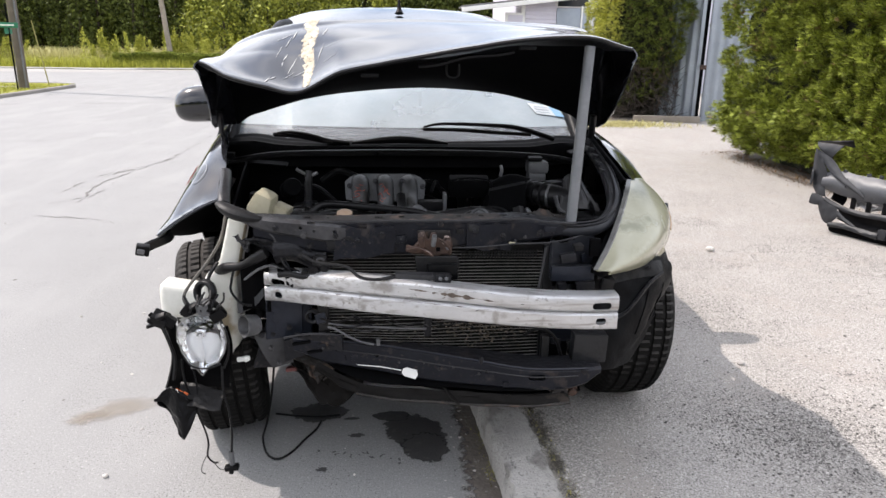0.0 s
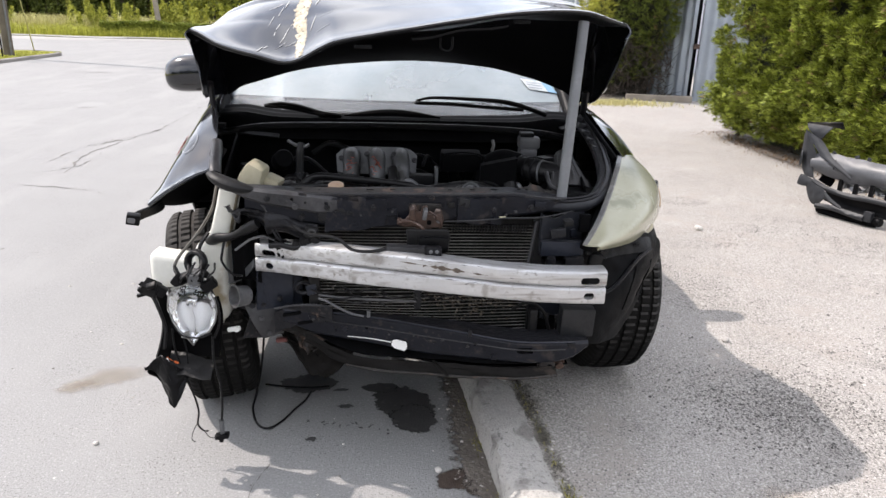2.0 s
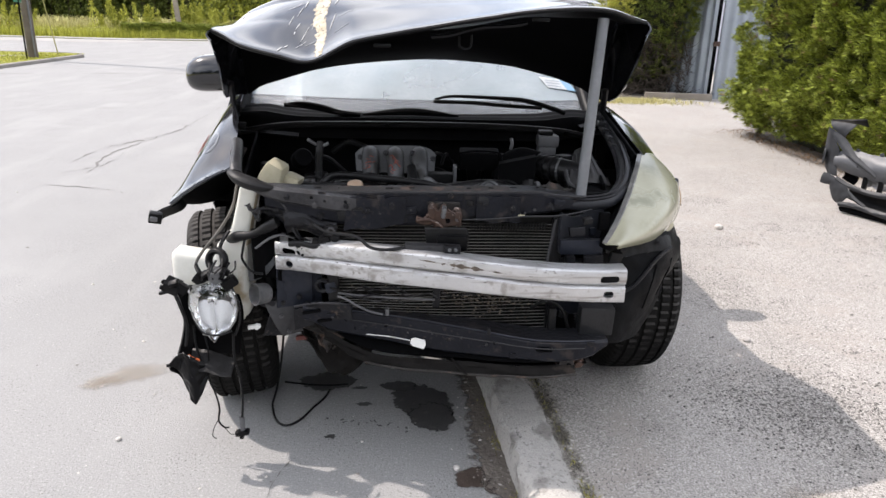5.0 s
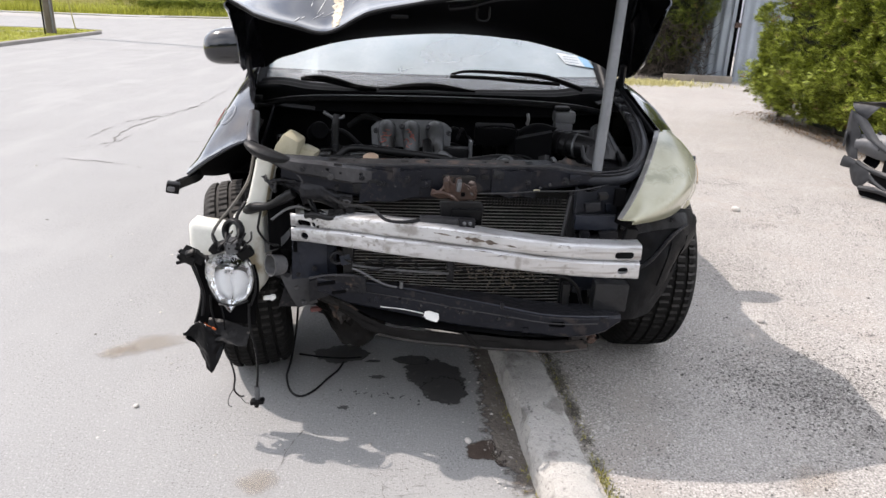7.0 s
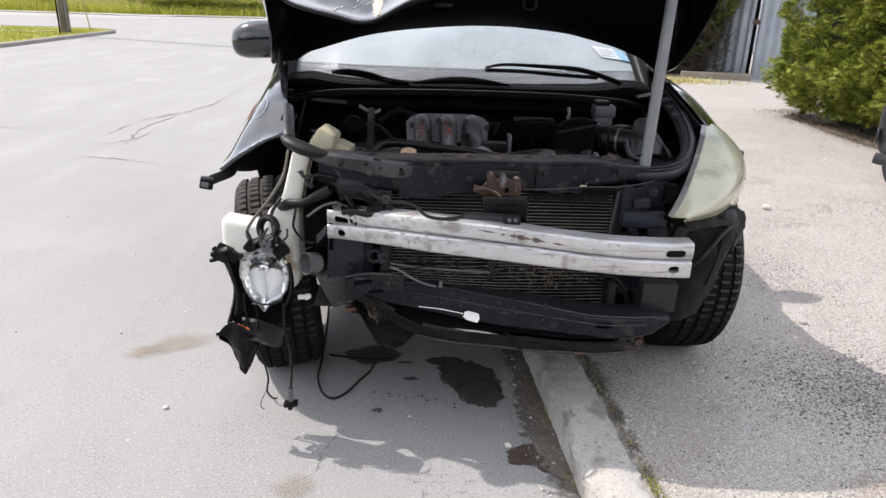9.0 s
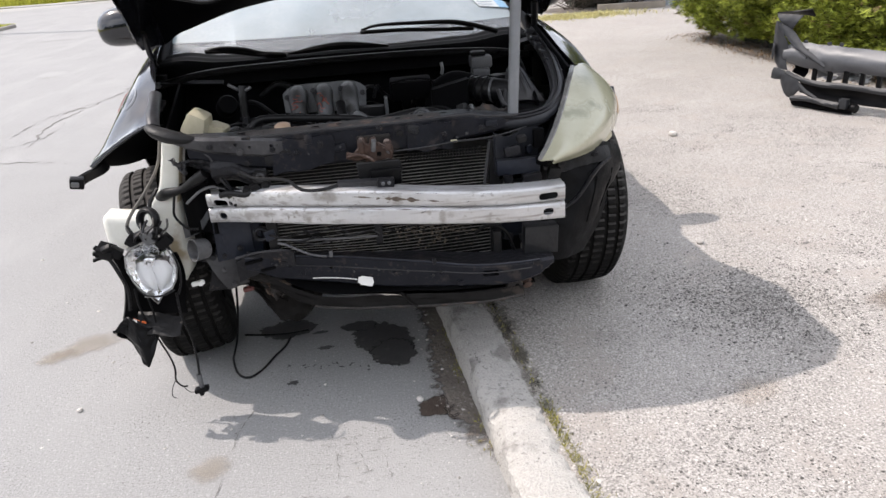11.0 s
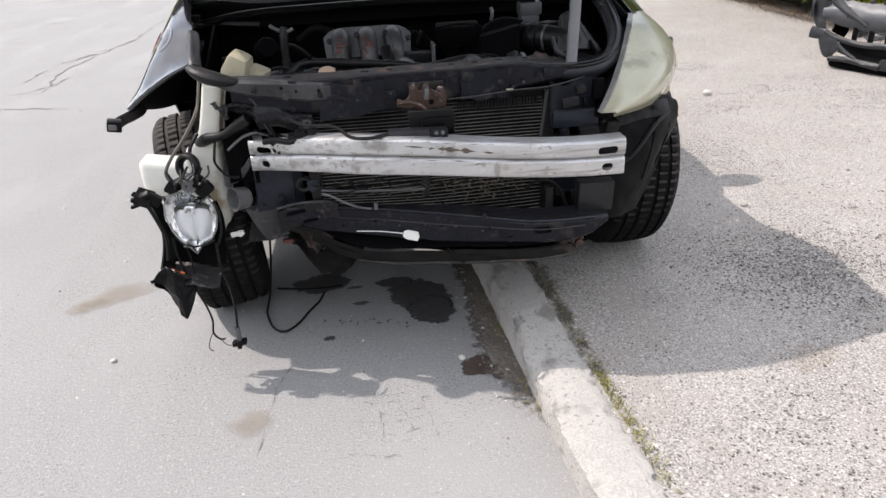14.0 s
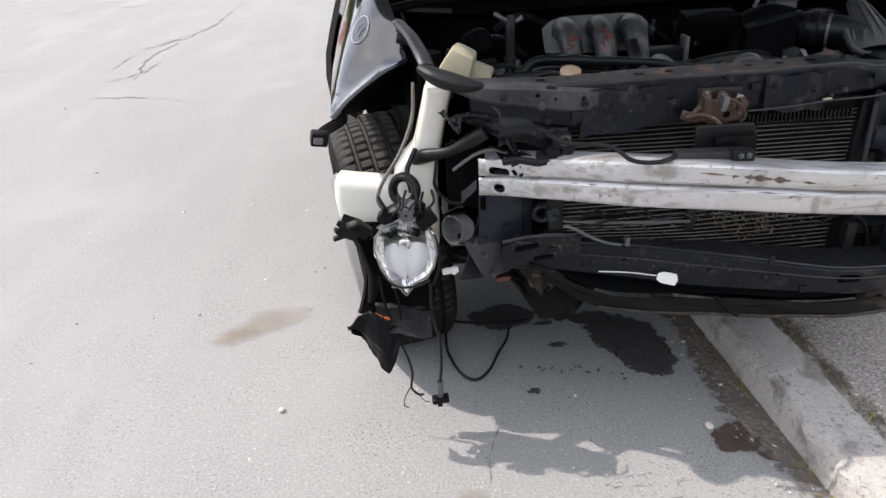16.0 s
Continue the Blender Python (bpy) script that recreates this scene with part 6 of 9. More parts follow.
def beam_at(u, v):
    x, y, z, h = resample_beam(u)
    k = v * (len(PROF) - 1)
    i = min(int(k), len(PROF) - 2)
    t = k - i
    dy = PROF[i][0] * (1 - t) + PROF[i + 1][0] * t
    dz = PROF[i][1] * (1 - t) + PROF[i + 1][1] * t
    return (x, y + dy + 0.0016 * fbm(x * 9, dz * 5, 2.0), z + dz * h)


def resample_beam(u):
    x = BX[0][0] + (BX[-1][0] - BX[0][0]) * u
    return (x, *[interp([(k[0], k[j]) for k in BX], x) for j in (1, 2, 3)])


beam = punched("bumper_beam", sheet_data(beam_at, 64, 26, 0.004), ALU, car,
               [(-0.440, 0.116, 0.738, 0.016, 0.0105, -28), (-0.440, 0.116, 0.696, 0.004, 0.0105, -28),
                (0.551, -0.052, 0.716, 0.019, 0.0110, 0), (0.551, -0.052, 0.667, 0.006, 0.0105, 0)], "scratched bare aluminium bumper reinforcement bar")
SCRAPE = mat("brown_scrape", (0.060, 0.045, 0.036), (0.20, 0.165, 0.135), 0.7, 0.2, 40, 140, 0.4)


def scrape_at(u0, u1, v0, v1, seed, width):
    """Dashes of dirt and rust rubbed along the bar."""
    def f(u, v):
        w = width * max(0.0, 0.25 + 1.3 * fbm(u * 7, seed)) * math.sin(math.pi * u) ** 0.5 + 0.0006 * noise.noise(Vector((u * 90, seed, round(v))))
        return Vector(beam_at(u0 + (u1 - u0) * u, v0 + (v1 - v0) * u + (v - 0.5) * w)) + Vector((0, -0.0026, 0))
    return sheet_data(f, 70, 2, 0.0008)


part("scrape", scrape_at(0.42, 0.66, 0.255, 0.285, 3.0, 0.050), SCRAPE, beam, "rusty scrape marks")
part("scrape", scrape_at(0.44, 0.55, 0.20, 0.22, 6.1, 0.026), SCRAPE, beam, "rusty scrape marks")
part("scrape", scrape_at(0.38, 0.66, 0.645, 0.655, 8.0, 0.045), SCRAPE, beam, "dark scrape marks")
part("scrape", scrape_at(0.30, 0.62, 0.44, 0.46, 5.0, 0.06), RAILGREY, beam, "dirt in the crease of the bar")
part("scrape", scrape_at(0.16, 0.24, 0.62, 0.66, 9.3, 0.05), SCRAPE, beam, "dark scrape marks")
rb = random.Random(64)
for k in range(16):                   # short dark nicks
    u0, v0 = rb.uniform(0.08, 0.92), rb.choice((rb.uniform(0.12, 0.36), rb.uniform(0.60, 0.84)))
    part("nick", scrape_at(u0, u0 + rb.uniform(0.008, 0.04), v0, v0 + rb.uniform(-0.02, 0.02), rb.uniform(0, 50), rb.uniform(0.012, 0.03)), (SCRAPE, RAILGREY)[k % 2], beam)

# -- latch and what hangs on the support
LATCH = [(-0.038, 0.855), (-0.034, 0.876), (-0.014, 0.868), (0.000, 0.884), (0.004, 0.914), (0.018, 0.920), (0.026, 0.896), (0.036, 0.893), (0.040, 0.911),
         (0.055, 0.915), (0.060, 0.890), (0.075, 0.888), (0.083, 0.905), (0.100, 0.900), (0.107, 0.870), (0.100, 0.846), (0.070, 0.843), (0.062, 0.829), (0.030, 0.832), (0.020, 0.848), (-0.012, 0.845)]
latch = part("hood_latch", plate_bm([(x, z) for x, z in LATCH], 0.014, pose(0, 0.072, 0, 90, 0, 0), 0.003), RUST, car, "rusted hood latch assembly")
part("latch_tab", box_bm((0.016, 0.030, 0.040), (0.010, 0.058, 0.892), 0.005, (14, -8, 0)), RUST, latch)
part("latch_tab", box_bm((0.014, 0.028, 0.034), (0.048, 0.056, 0.892), 0.005, (10, 8, 0)), CASTALU, latch, "worn bright latch tab")
part("latch_tab", box_bm((0.018, 0.026, 0.024), (0.090, 0.060, 0.884), 0.005, (0, 14, 0)), RUST, latch)
part("latch_hook", tube_data([(-0.03, 0.060, 0.862), (0.0, 0.054, 0.868), (0.03, 0.052, 0.856), (0.045, 0.055, 0.842)], 0.009, 8, 5, True, 0.6), RUST, latch)
part("latch_hole", box_bm((0.014, 0.010, 0.014), (0.062, 0.066, 0.862), 0.004), UNDER, latch)
for x, z in ((0.004, 0.860), (0.092, 0.868), (0.028, 0.845)):
    part("bolt", bolt_data((x, 0.064, z), (0, -1, 0), 0.008), CASTALU if x > 0.05 else RUST, latch)
part("latch_spring", tube_data([(0.06, 0.055, 0.90), (0.085, 0.05, 0.885), (0.10, 0.055, 0.86), (0.095, 0.06, 0.845)], 0.004, 6, 5), RUST, latch)
part("latch_recess", box_bm((0.10, 0.02, 0.03), (0.05, 0.094, 0.90), 0.004), RUSTEDGE, latch)
plate = part("centre_bracket", plate_bm([(-0.015, 0.0), (0.115, 0.0), (0.125, -0.03), (0.10, -0.085), (0.075, -0.10), (0.02, -0.095), (-0.01, -0.05)], 0.012, pose(0.005, 0.05, 0.845, 90, 0, 0), 0.003), DUSTY, car, "black plastic centre bracket")
part("bolt", bolt_data((0.098, 0.043, 0.815), (0, -1, 0), 0.008), RUST, plate)
part("pad", box_bm((0.095, 0.02, 0.05), (0.075, 0.034, 0.80), 0.008), PLASTIC, plate)
sensor = part("sensor", box_bm((0.155, 0.035, 0.026), (0.008, 0.000, 0.794), 0.006, (0, 2, 0)), RAILGREY, car, "dusty grey-black crash sensor module")
br = part("sensor_bracket", box_bm((0.05, 0.03, 0.034), (0.072, -0.012, 0.792), 0.005, (0, 2, 0)), STEEL, sensor)
for x in (0.064, 0.082):
    part("bolt", bolt_data((x, -0.028, 0.798), (0, -1, 0.3), 0.006), CASTALU, br)
part("sensor_lead", tube_data([(-0.07, -0.01, 0.800), (-0.12, -0.044, 0.803), (-0.172, -0.034, 0.807), (-0.215, -0.012, 0.833), (-0.30, 0.012, 0.838), (-0.345, 0.03, 0.856)], 0.0052, 8, 6), HOSE, sensor)

# -- condenser and radiator
cond = part("condenser", box_bm((0.72, 0.03, 0.40), (0.062, 0.155, 0.655), 0.004), FIN, car, "dusty condenser core with bent fins")
fins = []
for i in range(36):
    z = 0.466 + i * 0.0105
    sag = 0.006 if z < 0.60 else 0.001
    ph = i * 0.9
    fins.append(tube_data([(-0.285 + 0.116 * k, 0.136 + 0.002 * math.sin(ph + k), z + sag * math.sin(ph * 0.35 + k * 0.9)) for k in range(7)], 0.0012, 4, 2, False))
part("cooling_fin", join_data(*fins), FINLINE, cond, "thin grey horizontal fins")
cond.children[0]["kind"] = "stuff"
rl = random.Random(33)
bits = []
for _ in range(620):
    x, z = rl.gauss(0.20, 0.075), rl.gauss(0.578, 0.030)
    if rl.random() < 0.3:
        x, z = rl.uniform(-0.26, 0.36), rl.uniform(0.49, 0.64)
    if not (-0.27 < x < 0.39 and 0.48 < z < 0.65):
        continue
    s, a = 0.0013 + 0.006 * rl.random() ** 3, rl.uniform(0, 3.1)
    c, sn = math.cos(a) * s, math.sin(a) * s
    bits.append(([(x - c, 0.128, z - sn), (x + sn * 0.5, 0.122, z - c * 0.5), (x + c, 0.127, z + sn), (x - sn * 0.5, 0.124, z + c * 0.5)], [(0, 1, 2, 3)]))
tagged(part("leaf_debris", join_data(*bits), LEAFBIT, cond, "dry leaf bits caught in the fins", 0), kind="stuff")
for x in (-0.30, 0.42):
    part("side_tank", box_bm((0.035, 0.04, 0.40), (x, 0.14, 0.655), 0.008), DUSTY, cond)
part("centre_strap", box_bm((0.024, 0.014, 0.10), (0.035, 0.122, 0.60), 0.004), STEEL, cond)
part("comb", join_data(*[([(0.14 + i * 0.0095 + dx, 0.118 + dy, 0.818 + dz) for dx in (0, 0.004) for dy in (0, 0.012) for dz in (0, 0.022)],
     [(0, 1, 3, 2), (4, 6, 7, 5), (0, 4, 5, 1), (2, 3, 7, 6), (0, 2, 6, 4), (1, 5, 7, 3)]) for i in range(26)]), DUSTY, cond, "row of short plastic comb ribs", 0)["kind"] = "stuff"
part("cooler_pipe", tube_data([(-0.285, 0.10, 0.594), (-0.262, 0.098, 0.588), (-0.215, 0.096, 0.560), (-0.175, 0.10, 0.540), (-0.14, 0.10, 0.532)], 0.0042, 8, 5), CASTALU, car, "bare aluminium cooler pipe")
part("cooler_pipe", tube_data([(-0.285, 0.11, 0.602), (-0.2, 0.11, 0.592), (-0.08, 0.11, 0.585), (0.03, 0.11, 0.580)], 0.0040, 8, 5), CASTALU, car)
part("cooler_bracket", box_bm((0.026, 0.03, 0.115), (0.412, 0.075, 0.512), 0.006), DUSTY, car)
part("cooler_hose", tube_data([(0.345, 0.09, 0.560), (0.372, 0.08, 0.585), (0.41, 0.075, 0.588), (0.445, 0.07, 0.560), (0.462, 0.07, 0.515), (0.472, 0.07, 0.485)], 0.0055, 8, 5), HOSE, car)
part("seal_flap", sheet_data(lambda u, v: (0.395 - 0.03 * v + 0.01 * u, 0.07 - 0.05 * v, 0.86 - 0.125 * v + 0.01 * u), 3, 10, 0.012), DUSTY, car)
part("headlamp_panel", sheet_data(lambda u, v: (0.42 + 0.15 * u, 0.10 + 0.06 * u, 0.885 - 0.13 * v - 0.02 * math.sin(u * 5)), 10, 8, 0.012), RAILBLUE, car, "black plastic lamp mounting panel")
part("panel_rib", box_bm((0.14, 0.03, 0.05), (0.49, 0.09, 0.775), 0.008), FRAMEBLUE, car)
part("panel_rib", box_bm((0.035, 0.02, 0.06), (0.555, 0.085, 0.86), 0.006), UNDER, car)
cable = part("release_cable", tube_data([(0.11, 0.068, 0.865), (0.2, 0.070, 0.868), (0.30, 0.073, 0.876), (0.42, 0.085, 0.878), (0.54, 0.14, 0.888), (0.60, 0.19, 0.90)], 0.0022, 6, 5), RAILGREY, car)
part("clip", box_bm((0.020, 0.008, 0.008), (0.292, 0.080, 0.876), 0.002), CREAM, cable, "pale plastic cable clip")
part("tag_string", tube_data([(-0.193, 0.094, 0.463), (-0.12, 0.086, 0.459), (-0.050, 0.080, 0.448)], 0.0017, 5, 4), WHITE, car)
part("paper_tag", plate_bm([(-0.027, -0.008), (-0.015, -0.015), (0.021, -0.015), (0.025, 0.0), (0.018, 0.015), (-0.015, 0.015), (-0.027, 0.008)], 0.003, pose(-0.022, 0.074, 0.441, 80, 12, -10)), WHITE, car, "white paper tag on a string")

rq = random.Random(29)
for k in range(12):                   # small fittings on the frame of the cooler
    x, z = rq.choice((rq.uniform(-0.34, -0.29), rq.uniform(0.40, 0.56))), rq.uniform(0.50, 0.86)
    part("fitting", box_bm((rq.uniform(0.015, 0.035), 0.02, rq.uniform(0.012, 0.035)), (x, 0.118 + rq.uniform(-0.01, 0.02), z), 0.004, (rq.uniform(-20, 20), rq.uniform(-20, 20), rq.uniform(-20, 20))), (STEEL, DUSTY, FRAMEBLUE)[k % 3], car)
for k in range(7):
    x, z = rq.uniform(-0.36, 0.50), rq.uniform(0.585, 0.65)
    part("thin_pipe", tube_data([(x, 0.115, z), (x + 0.05, 0.105, z - 0.012), (x + 0.11, 0.11, z - 0.004), (x + 0.15, 0.12, z - 0.03)], rq.uniform(0.002, 0.0035), 6, 4), (STEEL, RAILGREY, HOSE)[k % 3], car)

# -- left rail end and brackets
rail = part("frame_rail_end", box_bm((0.10, 0.16, 0.17), (-0.405, 0.26, 0.575), 0.012, (0, 0, 8)), FRAMEBLUE, car, "blue-black frame rail end")
part("rail_flange", plate_bm([(-0.07, -0.11), (0.05, -0.10), (0.055, 0.10), (-0.06, 0.10)], 0.006, pose(-0.425, 0.165, 0.60, 90, 0, 12), 0.002), FRAMEBLUE, rail)
part("rail_flange", plate_bm([(-0.05, -0.10), (0.02, -0.10), (0.03, 0.10), (-0.03, 0.10)], 0.006, pose(-0.475, 0.18, 0.52, 90, 14, 30), 0.002), STEEL, rail)
for x, z in ((-0.475, 0.665), (-0.47, 0.548), (-0.415, 0.57), (-0.39, 0.545)):
    part("bolt", bolt_data((x, 0.155, z), (0, -1, 0), 0.010), STEEL, rail)
part("tow_eye", lathe_data([(0.019 + 0.007 * math.cos(radians(a)), 0.012 * math.sin(radians(a))) for a in range(0, 360, 45)], 18, (-0.335, 0.125, 0.622), Euler((radians(90), 0, 0)).to_matrix(), True), STEEL, rail)
HORNGREY = mat("pale_horn_steel", (0.10, 0.10, 0.105), (0.26, 0.26, 0.265), 0.4, 0.3, 20, 90, 0.2, spot=(0.04, 0.04, 0.04), spot_at=0.60, spot_scale=40)
horn = part("horn", lathe_data([(0.0, -0.018), (0.026, -0.018), (0.033, -0.010), (0.036, 0.030), (0.038, 0.034), (0.034, 0.034), (0.031, 0.0), (0.0, -0.006)], 24, (-0.530, 0.150, 0.583), Vector((-0.75, -0.62, 0.15)).to_track_quat('Z', 'Y').to_matrix()), HORNGREY, car, "dented grey horn cup")
part("horn_seat", box_bm((0.05, 0.035, 0.03), (-0.520, 0.165, 0.545), 0.008, (0, 20, 0)), STEEL, horn)
foot = part("rail_foot", sheet_data(lambda u, v: (-0.530 + 0.085 * u + 0.055 * v * (1 - 0.35 * u), 0.150 - 0.012 * math.sin(3 * v) + 0.02 * u, 0.548 - 0.118 * v + 0.012 * u), 10, 12, 0.006), RAILGREY, car, "bent steel foot of the frame rail")
for x, z in ((-0.475, 0.505), (-0.452, 0.450)):
    part("bolt", bolt_data((x, 0.142, z), (0, -1, 0.1), 0.009), PALEARM, foot)
part("lower_arm", sheet_data(lambda u, v: (-0.43 + 0.19 * u, 0.135 - 0.03 * u, 0.535 + 0.030 * math.sin(u * 2.2) - 0.075 * v * (1 - 0.35 * u) + 0.006 * fbm(u * 6, v * 3, 2.0)), 14, 6, 0.014), STEEL, car, "bent stamped steel arm")
for x, z, w_ in ((-0.372, 0.535, 0.06), (-0.330, 0.505, 0.05)):
    part("arm_slot", box_bm((w_, 0.012, 0.010), (x, 0.112, z), 0.004, (0, -10, 0)), UNDER, car)
part("arm_lip", tube_data([(-0.43, 0.13, 0.545), (-0.36, 0.118, 0.562), (-0.28, 0.108, 0.566), (-0.24, 0.106, 0.555)], 0.0045, 6, 5), PALEARM, car)


# bent sheet brackets above the left end of the bar
def crumple(c, w, h, seed, depth=0.05):
    def f(u, v):
        n1 = fbm(u * 3.0 + seed, v * 3.0, seed)
        return (c[0] + (u - 0.5) * w + 0.02 * noise.noise(Vector((v * 4, seed, 0))), c[1] + depth * n1 + 0.02 * v, c[2] + (v - 0.5) * h * (1 - 0.25 * u) + 0.02 * n1)
    return sheet_data(f, 16, 12, 0.004)


fold = part("folded_bracket", sheet_data(lambda u, v: (-0.540 + 0.100 * u + 0.016 * v + 0.03 * u * v, 0.140 - 0.035 * u + 0.03 * v * (1 - u) + 0.012 * fbm(u * 4, v * 4, 1.0), 0.872 + 0.030 * u - v * (0.018 + 0.098 * u ** 1.4) + 0.006 * noise.noise(Vector((u * 6, v * 6, 2.0)))), 14, 12, 0.004), STEEL, car, "folded black steel bracket, torn at its edge")
part("bright_edge", tube_data([(-0.452, 0.105, 0.902), (-0.438, 0.102, 0.886), (-0.428, 0.104, 0.845), (-0.412, 0.110, 0.800), (-0.398, 0.115, 0.782)], 0.0032, 6, 5), PALEARM, fold, "bare scraped metal edge")
part("fold_scrap", torn((-0.575, 0.15, 0.880), (-0.520, 0.13, 0.872), (-0.530, 0.14, 0.838), 4.1), PALEARM, fold, "bare bent steel scrap")
belly = part("rounded_bracket", sheet_data(lambda u, v: (-0.440 + 0.158 * u, 0.125 - 0.040 * math.sin(math.pi * v) * (1 - 0.4 * u) + 0.01 * fbm(u * 3, v * 3, 6.0), 0.886 - 0.018 * u - v * (0.088 - 0.014 * math.sin(u * 4)) + 0.006 * math.sin(u * 7)), 18, 14, 0.004), STEEL, car, "bulging dark steel bracket")
part("bracket_lip", tube_data([(-0.440, 0.122, 0.890), (-0.39, 0.112, 0.892), (-0.34, 0.112, 0.884), (-0.29, 0.116, 0.872)], 0.004, 6, 5), PALEARM, belly)
for x, z, sz, tn in ((-0.300, 0.822, 0.040, 12), (-0.318, 0.792, 0.032, -20), (-0.286, 0.800, 0.026, 30), (-0.345, 0.785, 0.024, 8)):
    part("connector", box_bm((sz, 0.03, sz * 0.85), (x, 0.080, z), 0.006, (8, tn, 0)), DUSTY, belly)
part("connector_eye", lathe_data([(0.010 + 0.004 * math.cos(radians(a)), 0.006 * math.sin(radians(a))) for a in range(0, 360, 45)], 14, (-0.296, 0.062, 0.826), Euler((radians(90), 0, 0)).to_matrix(), True), RAILGREY, belly)
part("ac_hose", tube_data([(-0.640, 0.20, 0.752), (-0.605, 0.175, 0.770), (-0.555, 0.150, 0.785), (-0.510, 0.130, 0.812), (-0.468, 0.120, 0.838)], lambda t: 0.015 + 0.003 * math.sin(9 * t), 10, 6), HOSE, car, "black rubber hose end")
part("ac_pipe", tube_data([(-0.545, 0.140, 0.742), (-0.518, 0.135, 0.764), (-0.490, 0.130, 0.783), (-0.452, 0.128, 0.792), (-0.415, 0.128, 0.780)], 0.0042, 8, 5), GREYLID, car, "bare bent metal pipe")
part("loom_end", tube_data([(-0.430, 0.100, 0.770), (-0.395, 0.085, 0.778), (-0.350, 0.070, 0.774), (-0.310, 0.065, 0.782)], 0.009, 8, 5), HOSE, car)
part("dark_wedge", torn((-0.46, 0.13, 0.80), (-0.33, 0.10, 0.775), (-0.40, 0.10, 0.735), 2.2, 0.03), PLASTIC, car)
part("band", sheet_data(lambda u, v: (-0.575 + 0.085 * u, 0.150 + 0.03 * math.sin(math.pi * u), 0.665 + 0.045 * u - 0.024 * math.sin(math.pi * u) - 0.040 * v * (1 - 0.4 * u)), 10, 4, 0.004), CASTALU, car, "bent aluminium band")
part("dark_bracket", sheet_data(lambda u, v: (-0.56 + 0.09 * u, 0.16 + 0.02 * math.sin(u * 4), 0.80 - 0.17 * v), 8, 6, 0.006), UNDER, car)
for i in range(4):
    x = -0.52 + 0.025 * i
    part("loom", tube_data([(x - 0.02, 0.22, 0.79 - 0.02 * i), (x - 0.03, 0.19, 0.74), (x, 0.20, 0.70), (x - 0.03, 0.21, 0.66)], 0.006, 6, 5), HOSE, car)

# -- right side under the lamp
def liner_at(u, v):
    x = 0.565 + (0.295 + 0.03 * math.sin(math.pi * min(1, 0.2 + v))) * u + 0.012 * noise.noise(Vector((v * 9, 3.0, 0))) * u
    y = 0.09 + 0.20 * u * u + 0.03 * math.sin(v * 5 + u * 4)
    top = interp([(0, 0.775), (0.5, 0.80), (0.8, 0.79), (1, 0.755)], u)
    bot = interp([(0, 0.45), (0.35, 0.43), (0.6, 0.425), (0.8, 0.47), (1, 0.54)], u)
    z = top + (bot - top) * v
    return (x, y + 0.016 * fbm(u * 5, v * 5, 4.0), z)


liner = part("wheel_liner", sheet_data(liner_at, 24, 20, 0.006), mat("matt_black_liner", (0.0032, 0.0032, 0.0036), (0.0085, 0.0085, 0.0092), 0.5, 0.0, 6, 90, 0.3, spec=0.09), car, "black plastic wheel liner")
for x, z in ((0.575, 0.765), (0.63, 0.772), (0.70, 0.785), (0.76, 0.77)):
    part("bolt", bolt_data((x, 0.075 + (x - 0.565) ** 2 * 2, z), (0, -1, 0), 0.009), STEEL, liner)
CANISTER = mat("scuffed_canister", (0.010, 0.0105, 0.012), (0.030, 0.031, 0.034), 0.42, 0.0, 8, 80, 0.3, spec=0.28, dust=0.1)
part("canister", box_bm((0.110, 0.05, 0.094), (0.548, 0.045, 0.543), 0.006, (0, 2, 0)), CANISTER, car, "square black canister")
part("canister_leg", box_bm((0.03, 0.03, 0.07), (0.565, 0.055, 0.465), 0.005), DUSTY, car)
part("rail_block", box_bm((0.16, 0.14, 0.16), (0.52, 0.22, 0.59), 0.012), FRAMEBLUE, car)
part("rail_block", box_bm((0.10, 0.10, 0.10), (0.46, 0.2, 0.46), 0.012), UNDER, car)
part("lower_lamp", bolt_data((0.495, 0.01, 0.405), (0, -1, -0.2), 0.02, 0.015), RUST, car)


rk = random.Random(91)
punched("liner_flange", sheet_data(lambda u, v: Vector(liner_at(0.18 + 0.62 * u, 0.03 + 0.13 * v)) + Vector((0, -0.016, 0)), 16, 4, 0.004), DUSTY, liner,
                 [(0.655, 0.05, 0.768, 0.0, 0.006, 0), (0.69, 0.07, 0.752, 0.0, 0.005, 0), (0.735, 0.09, 0.772, 0.0, 0.006, 0), (0.775, 0.12, 0.762, 0.0, 0.006, 0)], "flange with small holes")
part("liner_strut", tube_data([Vector(liner_at(u, v)) + Vector((0, -0.016, 0)) for u, v in ((0.12, 0.52), (0.35, 0.42), (0.60, 0.22), (0.80, 0.14))], 0.009, 6, 5, True, 0.7), STEEL, liner)
for u0 in (0.52, 0.74):
    part("liner_slot", tube_data([Vector(liner_at(u0 + 0.10 * (1 - t) ** 2, 0.28 + 0.38 * t)) + Vector((0, -0.004, 0)) for t in (0, 0.3, 0.6, 1.0)], 0.003, 6, 4, True, 0.6), UNDER, liner)
for x, z, w, h in ((0.47, 0.83, 0.05, 0.03), (0.53, 0.735, 0.06, 0.035), (0.60, 0.74, 0.04, 0.05), (0.455, 0.72, 0.03, 0.06), (0.50, 0.865, 0.03, 0.02)):
    part("lamp_mount", box_bm((w, 0.03, h), (x, 0.075, z), 0.006, (rk.uniform(-8, 8), rk.uniform(-14, 14), 0)), (DUSTY, STEEL)[int(x * 100) % 2], car)


